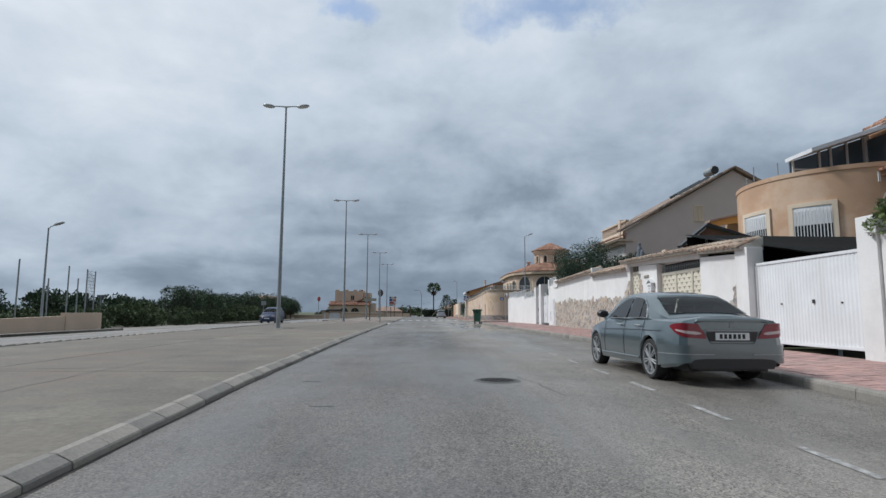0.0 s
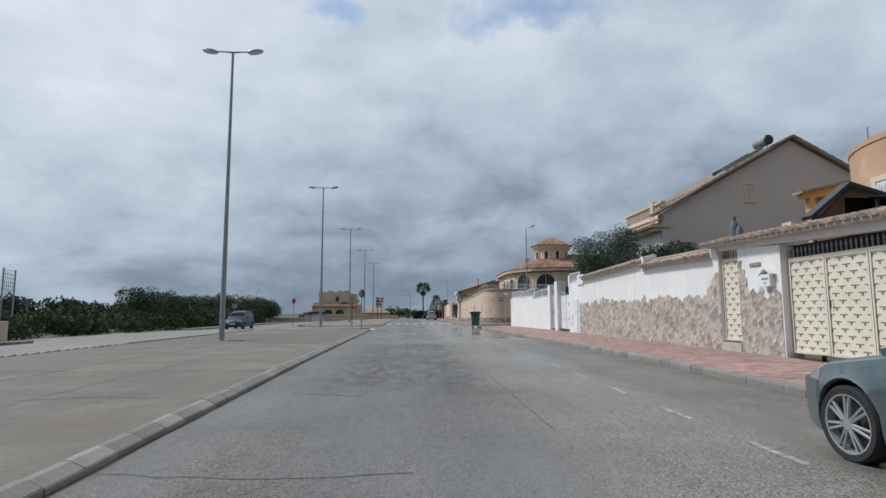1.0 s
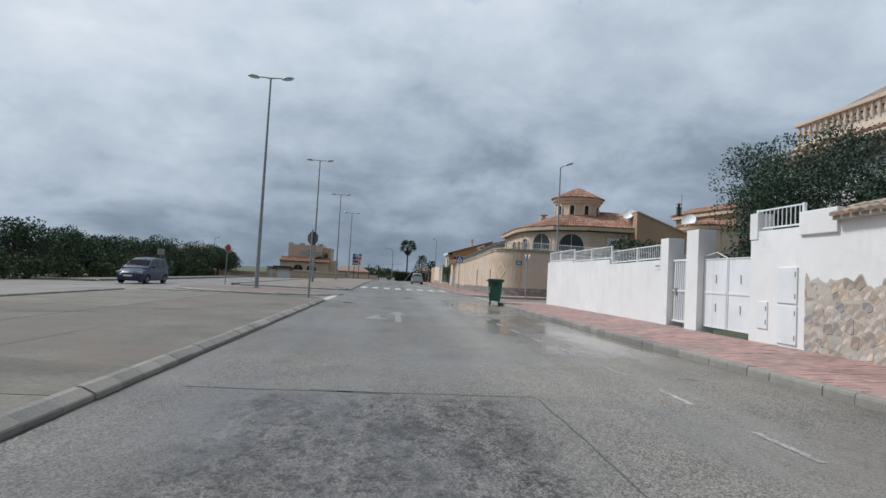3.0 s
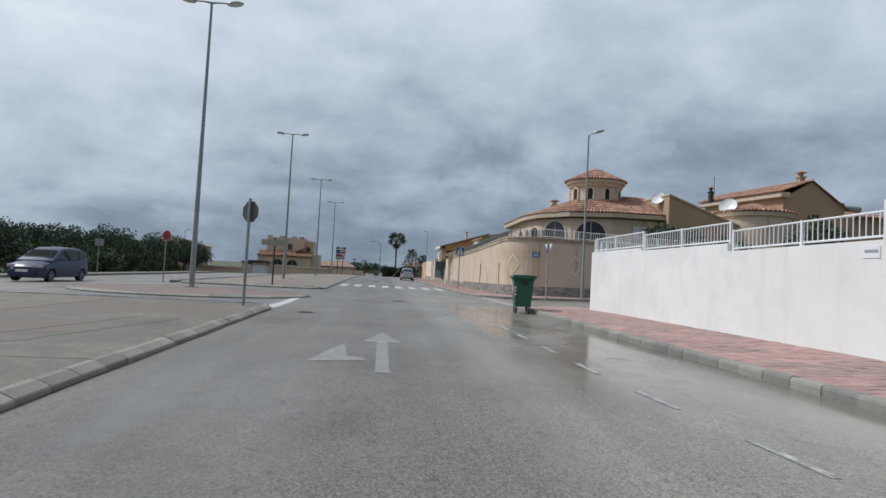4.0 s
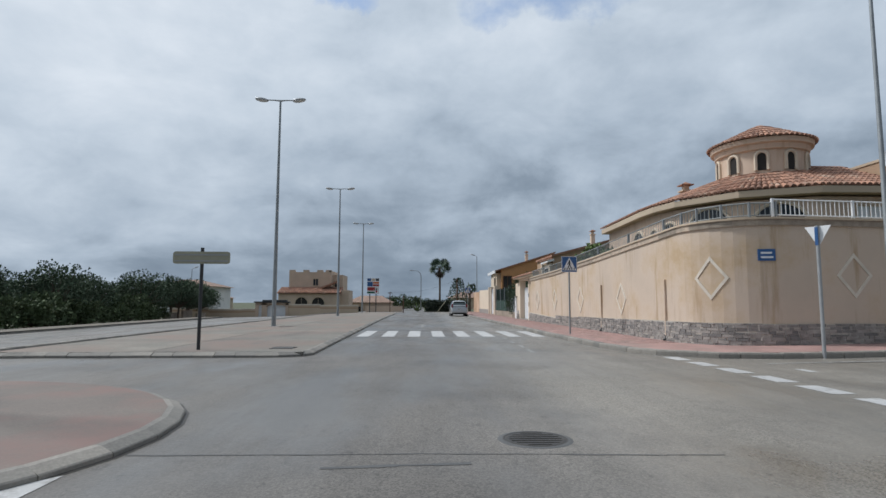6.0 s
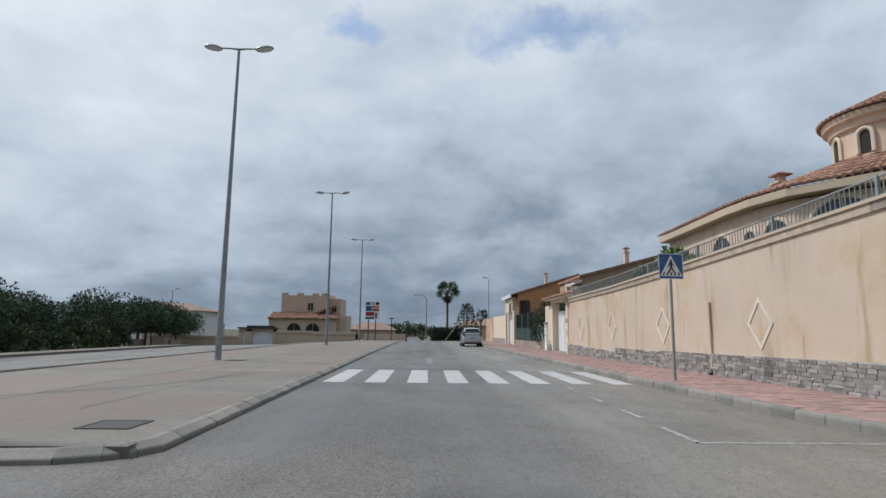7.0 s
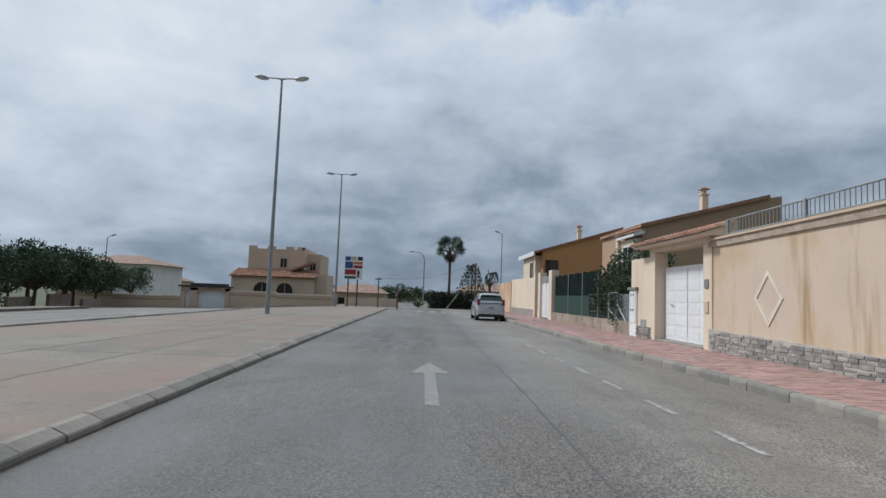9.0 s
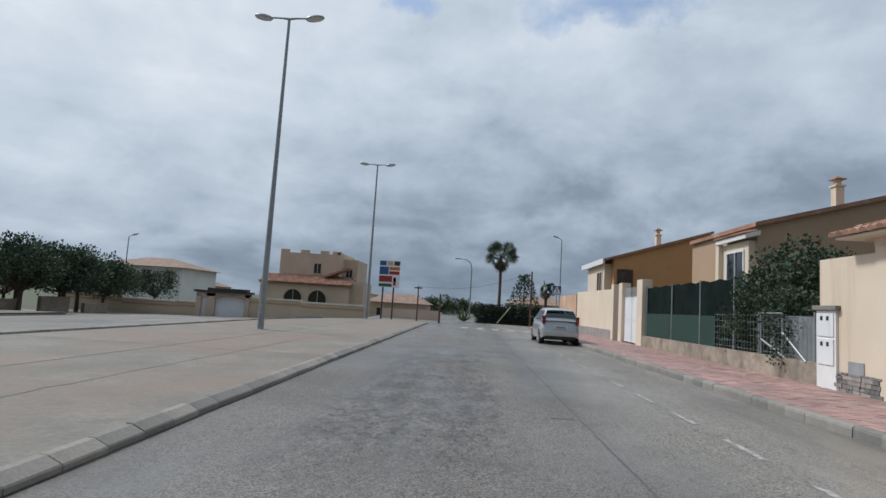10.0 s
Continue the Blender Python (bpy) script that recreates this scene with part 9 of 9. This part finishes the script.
# distant buildings beyond the bend
for x, y, w, d, h, mt2 in ((-9.0, 160, 8, 8, 1.5, PINKWALL), (-24, 190, 12, 10, 3.4, WHITEWALL), (-48, 175, 12, 9, 3.6, BEIGE), (12, 175, 10, 9, 2.4, PINKWALL), (22, 160, 9, 9, 4.4, BEIGE), (-70, 200, 14, 9, 3.6, WHITEWALL)):
    hs2 = thing("house", "distant low house with a clay tile roof", "house", (x, y, gz(x, y)), group="distant houses")
    part("wall", Shape().box(-w / 2, w / 2, -d / 2, d / 2, -0.3, h), mt2, hs2)
    part("roof", Shape().add([(-w / 2 - .4, -d / 2 - .4, h), (w / 2 + .4, -d / 2 - .4, h), (w / 2 + .4, d / 2 + .4, h), (-w / 2 - .4, d / 2 + .4, h), (-w / 4, 0, h + 1.3), (w / 4, 0, h + 1.3)], [(0, 1, 5, 4), (1, 2, 5), (2, 3, 4, 5), (3, 0, 4), (3, 2, 1, 0)]), FARTILE, hs2)
    for i in range(2):
        part("window", Shape().box(-w / 3 + i * w / 2.2, -w / 3 + i * w / 2.2 + 1.1, -d / 2 - 0.02, -d / 2 + 0.05, h - 1.9, h - 0.8), GLASS, hs2)
brick_low = thing("garden_wall", "low brick-red wall beyond the reservation", "wall", group="garden walls")
part("wall_face", Shape().box(-7.2, -1.9, 131, 131.25, -0.1, 0.8), PINKWALL, brick_low)

# ---- surface pieces ----
def foot(y):
    return pave(wr(y), y) - 0.03


rubble(pier, 18.9, 20.48, foot, lambda y: 1.78 + 0.04 * math.sin(y * 9) + 0.68 * smoothstep(19.95, 20.4, y), 61, 0.24, ragged=0.14)
rubble(mid_wall, 13.8, 14.5, foot, lambda y: 2.3 - (y - 13.8) * 2.0, 62, 0.24)
rubble(stone_wall_a, 21.38, 26.1, foot, lambda y: 1.74 + 0.66 * max(0, 1 - (y - 21.38) / 0.75) ** 1.3 + 0.06 * math.sin(y * 2.1), 63, 0.25, ragged=0.16)
rubble(stone_wall_b, 26.1, 33.85, foot, lambda y: 1.78 + 0.08 * math.sin(y * 1.3), 64, 0.27, ragged=0.16)


def wall_line(pts):
    """Arc length table of a polyline: total and a function giving place and outward normal."""
    seg = []
    total = 0.0
    for a, b in zip(pts, pts[1:]):
        d = math.hypot(b[0] - a[0], b[1] - a[1])
        seg.append((total, d, a, b))
        total += d
    def at(s):
        for s0, d, a, b in seg:
            if s <= s0 + d or (s0, d, a, b) == seg[-1]:
                t = (s - s0) / d
                ux, uy = (b[0] - a[0]) / d, (b[1] - a[1]) / d
                return a[0] + (b[0] - a[0]) * t, a[1] + (b[1] - a[1]) * t, uy, -ux, ux, uy
    return total, at


def ledger_stones(parent, pts, foot_z, top_z, single, seed=5, h=0.088):
    """Narrow split stones in courses along a wall; those for which single(x, y) holds are parts."""
    rnd = random.Random(seed)
    total, at = wall_line(pts)
    joined = Shape()
    row_i = 0
    z = 0.0
    while z < 0.85:
        s = rnd.uniform(0, 0.3)
        while s < min(total, 48):
            w = rnd.uniform(0.10, 0.40) * rnd.uniform(0.7, 1.1)
            x, y, nx, ny, ux, uy = at(min(total, s + w / 2))
            z0 = foot_z((x, y)) + z
            lim = top_z((x, y))
            if z0 < lim - 0.03:
                hh = min(h * rnd.uniform(0.9, 1.02) if rnd.random() > 0.15 else h * 0.55, lim - z0)
                d = 0.05 + rnd.uniform(0.004, 0.024)
                a, b = w / 2 - 0.003, hh - 0.003
                vs = []
                for out, k in ((0.04, 1.0), (d, 0.93)):
                    for u, v in ((-a * k, b * (1 - k) / 2), (a * k, b * (1 - k) / 2), (a * k, b * (1 + k) / 2), (-a * k, b * (1 + k) / 2)):
                        vs.append((x + ux * u + nx * out, y + uy * u + ny * out, z0 + v))
                fs = [(4, 5, 6, 7), (0, 1, 5, 4), (1, 2, 6, 5), (2, 3, 7, 6), (3, 0, 4, 7)]
                if single(x, y):
                    sh = Shape().add([(p - x, q - y, r - z0) for p, q, r in vs], fs)
                    ob = part("stone", sh, PLINTH_ONE, parent)
                    ob.location = (x, y, z0)
                else:
                    joined.add(vs, fs)
            s += w
        z += h
        row_i += 1
    if joined.v:
        tagged(part("stones", joined, PLINTH, parent), kind="stuff")


PLINTH_ONE = paint("slate_plinth_single", (0.275, 0.265, 0.258), 0.8, 0.25, 4, 35, 0.5, 0.008, spot=(0.40, 0.33, 0.24), spot_at=(0.55, 0.7), spot_scale=1.5, per_object=0.4)
ledger_stones(corner_wall, CORNER_PTS, lambda p: corner_foot(p) + 0.08, lambda p: lerp([(64, 0.80), (70, 0.74), (74, 0.70), (80.6, 0.66), (80.7, 0.50), (84, 0.56), (88, 0.70)], p[1]), lambda x, y: 72.5 < y < 80.5)


ledger_stones(cream_wall_a, [(wr(93.1) + 0.02, 93.1), (wr(91.4) + 0.02, 91.4)], lambda p: pave(wr(p[1]), p[1]) - 0.02, lambda p: 0.52, lambda x, y: True, 8)
LINE_TOTAL, line_at = wall_line(CORNER_PTS)


def diamond(s0, z, hw=0.5, hh=0.62):
    """A raised diamond moulding at a distance along the stucco wall."""
    s = Shape()
    for (u0, v0), (u1, v1) in (((0, hh), (hw, 0)), ((hw, 0), (0, -hh)), ((0, -hh), (-hw, 0)), ((-hw, 0), (0, hh))):
        k = 0.80
        for a in range(6):
            f, g = a / 6, (a + 1) / 6
            vs = []
            for out in (-0.02, 0.022):
                for t, q in ((f, 1), (g, 1), (g, k), (f, k)):
                    u, v = (u0 + (u1 - u0) * t) * q, (v0 + (v1 - v0) * t) * q
                    x, y, nx, ny, ux, uy = line_at(s0 + u)
                    vs.append((x + nx * out, y + ny * out, z + v))
            s.add(vs, [(4, 5, 6, 7), (0, 1, 5, 4), (2, 3, 7, 6)])
    part("diamond_relief", s, PALECREAM, corner_wall, "pale raised diamond moulding")


for s0, z in ((11.4, 1.5), (6.65, 1.5), (2.4, 1.5), (16.6, 1.5), (22.55, 2.05), (26.4, 2.1), (30.2, 2.05), (34.2, 2.0)):
    diamond(s0, z)
for y in (67.2, 73.2):
    pipe = thing("drain_pipe", "cream painted drain pipe on the stucco wall", "pipe", group="drain pipes")
    part("pipe", Shape().box(wr(y) - 0.065, wr(y) + 0.005, y - 0.035, y + 0.035, 0.3, 2.1), STUCCO, pipe, bevel=0.012)
    part("shoe", Shape().tube([(wr(y) - 0.035, y, 0.3), (wr(y) - 0.07, y, 0.2), (wr(y) - 0.13, y, 0.16)], 0.04, 8), PLASTIC, pipe, smooth=40)


# pavement of small red pavers, one by one where the camera passes nearest
def pavers(name, ranges, label, single, x_lo, x_hi, size=0.2):
    root = None
    bed = Shape()
    joined = Shape()
    count = 0
    for y0, y1 in ranges:
        ys = steps(y0, y1, 2.0)
        for a, b in zip(ys, ys[1:]):
            bed.add([(x_lo(a), a, pave(x_lo(a), a) - 0.012), (x_hi(a), a, pave(x_hi(a), a) - 0.012), (x_hi(b), b, pave(x_hi(b), b) - 0.012), (x_lo(b), b, pave(x_lo(b), b) - 0.012)], [(0, 1, 2, 3)])
    root = setting(name, bed, MORTAR, label)
    g = 0.004
    proto = Shape().add([(g, g, -0.012), (size - g, g, -0.012), (size - g, size - g, -0.012), (g, size - g, -0.012), (2 * g, 2 * g, 0), (size - 2 * g, 2 * g, 0), (size - 2 * g, size - 2 * g, 0), (2 * g, size - 2 * g, 0)],
                        [(4, 5, 6, 7), (0, 1, 5, 4), (1, 2, 6, 5), (2, 3, 7, 6), (3, 0, 4, 7)])
    me = proto.mesh("paver", PAVER_ONE)
    for y0, y1 in ranges:
        n = int((y1 - y0) / size)
        for j in range(n):
            y = y0 + j * size
            x = x_lo(y)
            while x < x_hi(y) - size * 0.5:
                z = pave(x, y) + random.uniform(-0.004, 0.004)
                zx = pave(x + size, y) - pave(x, y)
                zy = pave(x, y + size) - pave(x, y)
                if single(y) and count < 300:
                    ob = part("paver", me, None, root)
                    ob.matrix_basis = pose(x, y, z, math.degrees(zy / size), -math.degrees(zx / size), 0)
                    count += 1
                else:
                    k = len(joined.v)
                    joined.v += [(x + a, y + b, z + c + zx * a / size + zy * b / size) for a, b, c in proto.v]
                    joined.f += [tuple(i + k for i in f) for f in proto.f]
                x += size
    tagged(part("pavers", joined, PAVER, root), kind="stuff")
    return root


pavers("pavement_6", ((-6, 52.0),), "pavement of small red square pavers", lambda y: 20 < y < 26, lambda y: kr(y) + 0.17, lambda y: wr(y) + 0.02)
pavers("pavement_7", ((65.2, 125),), "pavement of small red square pavers", lambda y: 77 < y < 82, lambda y: kr(y) + 0.17, lambda y: wr(y) + 0.02)
setting("pavement_8", Shape().prism([(16, 53.6), (9.0, 53.77), (7.9, 53.48), (7.15, 52.7), (6.9, 51.9), (9.5, 51.9), (9.65, 52.9), (10.6, 53.35), (16, 53.35)], 0.0, 0.19), PAVER, "red paved corner of the pavement")
setting("pavement_9", Shape().prism([(60, 62.75), (60, 64.3), (10.6, 64.35), (9.2, 65.3), (8.87, 66), (6.55, 66), (6.74, 64.75), (7.13, 63.88), (8.28, 63.06), (9.65, 62.75)], 0.0, [1.2, 1.2, 0.22, 0.17, 0.16, 0.14, 0.14, 0.14, 0.14, 0.16]), PAVER, "red paved corner of the pavement")
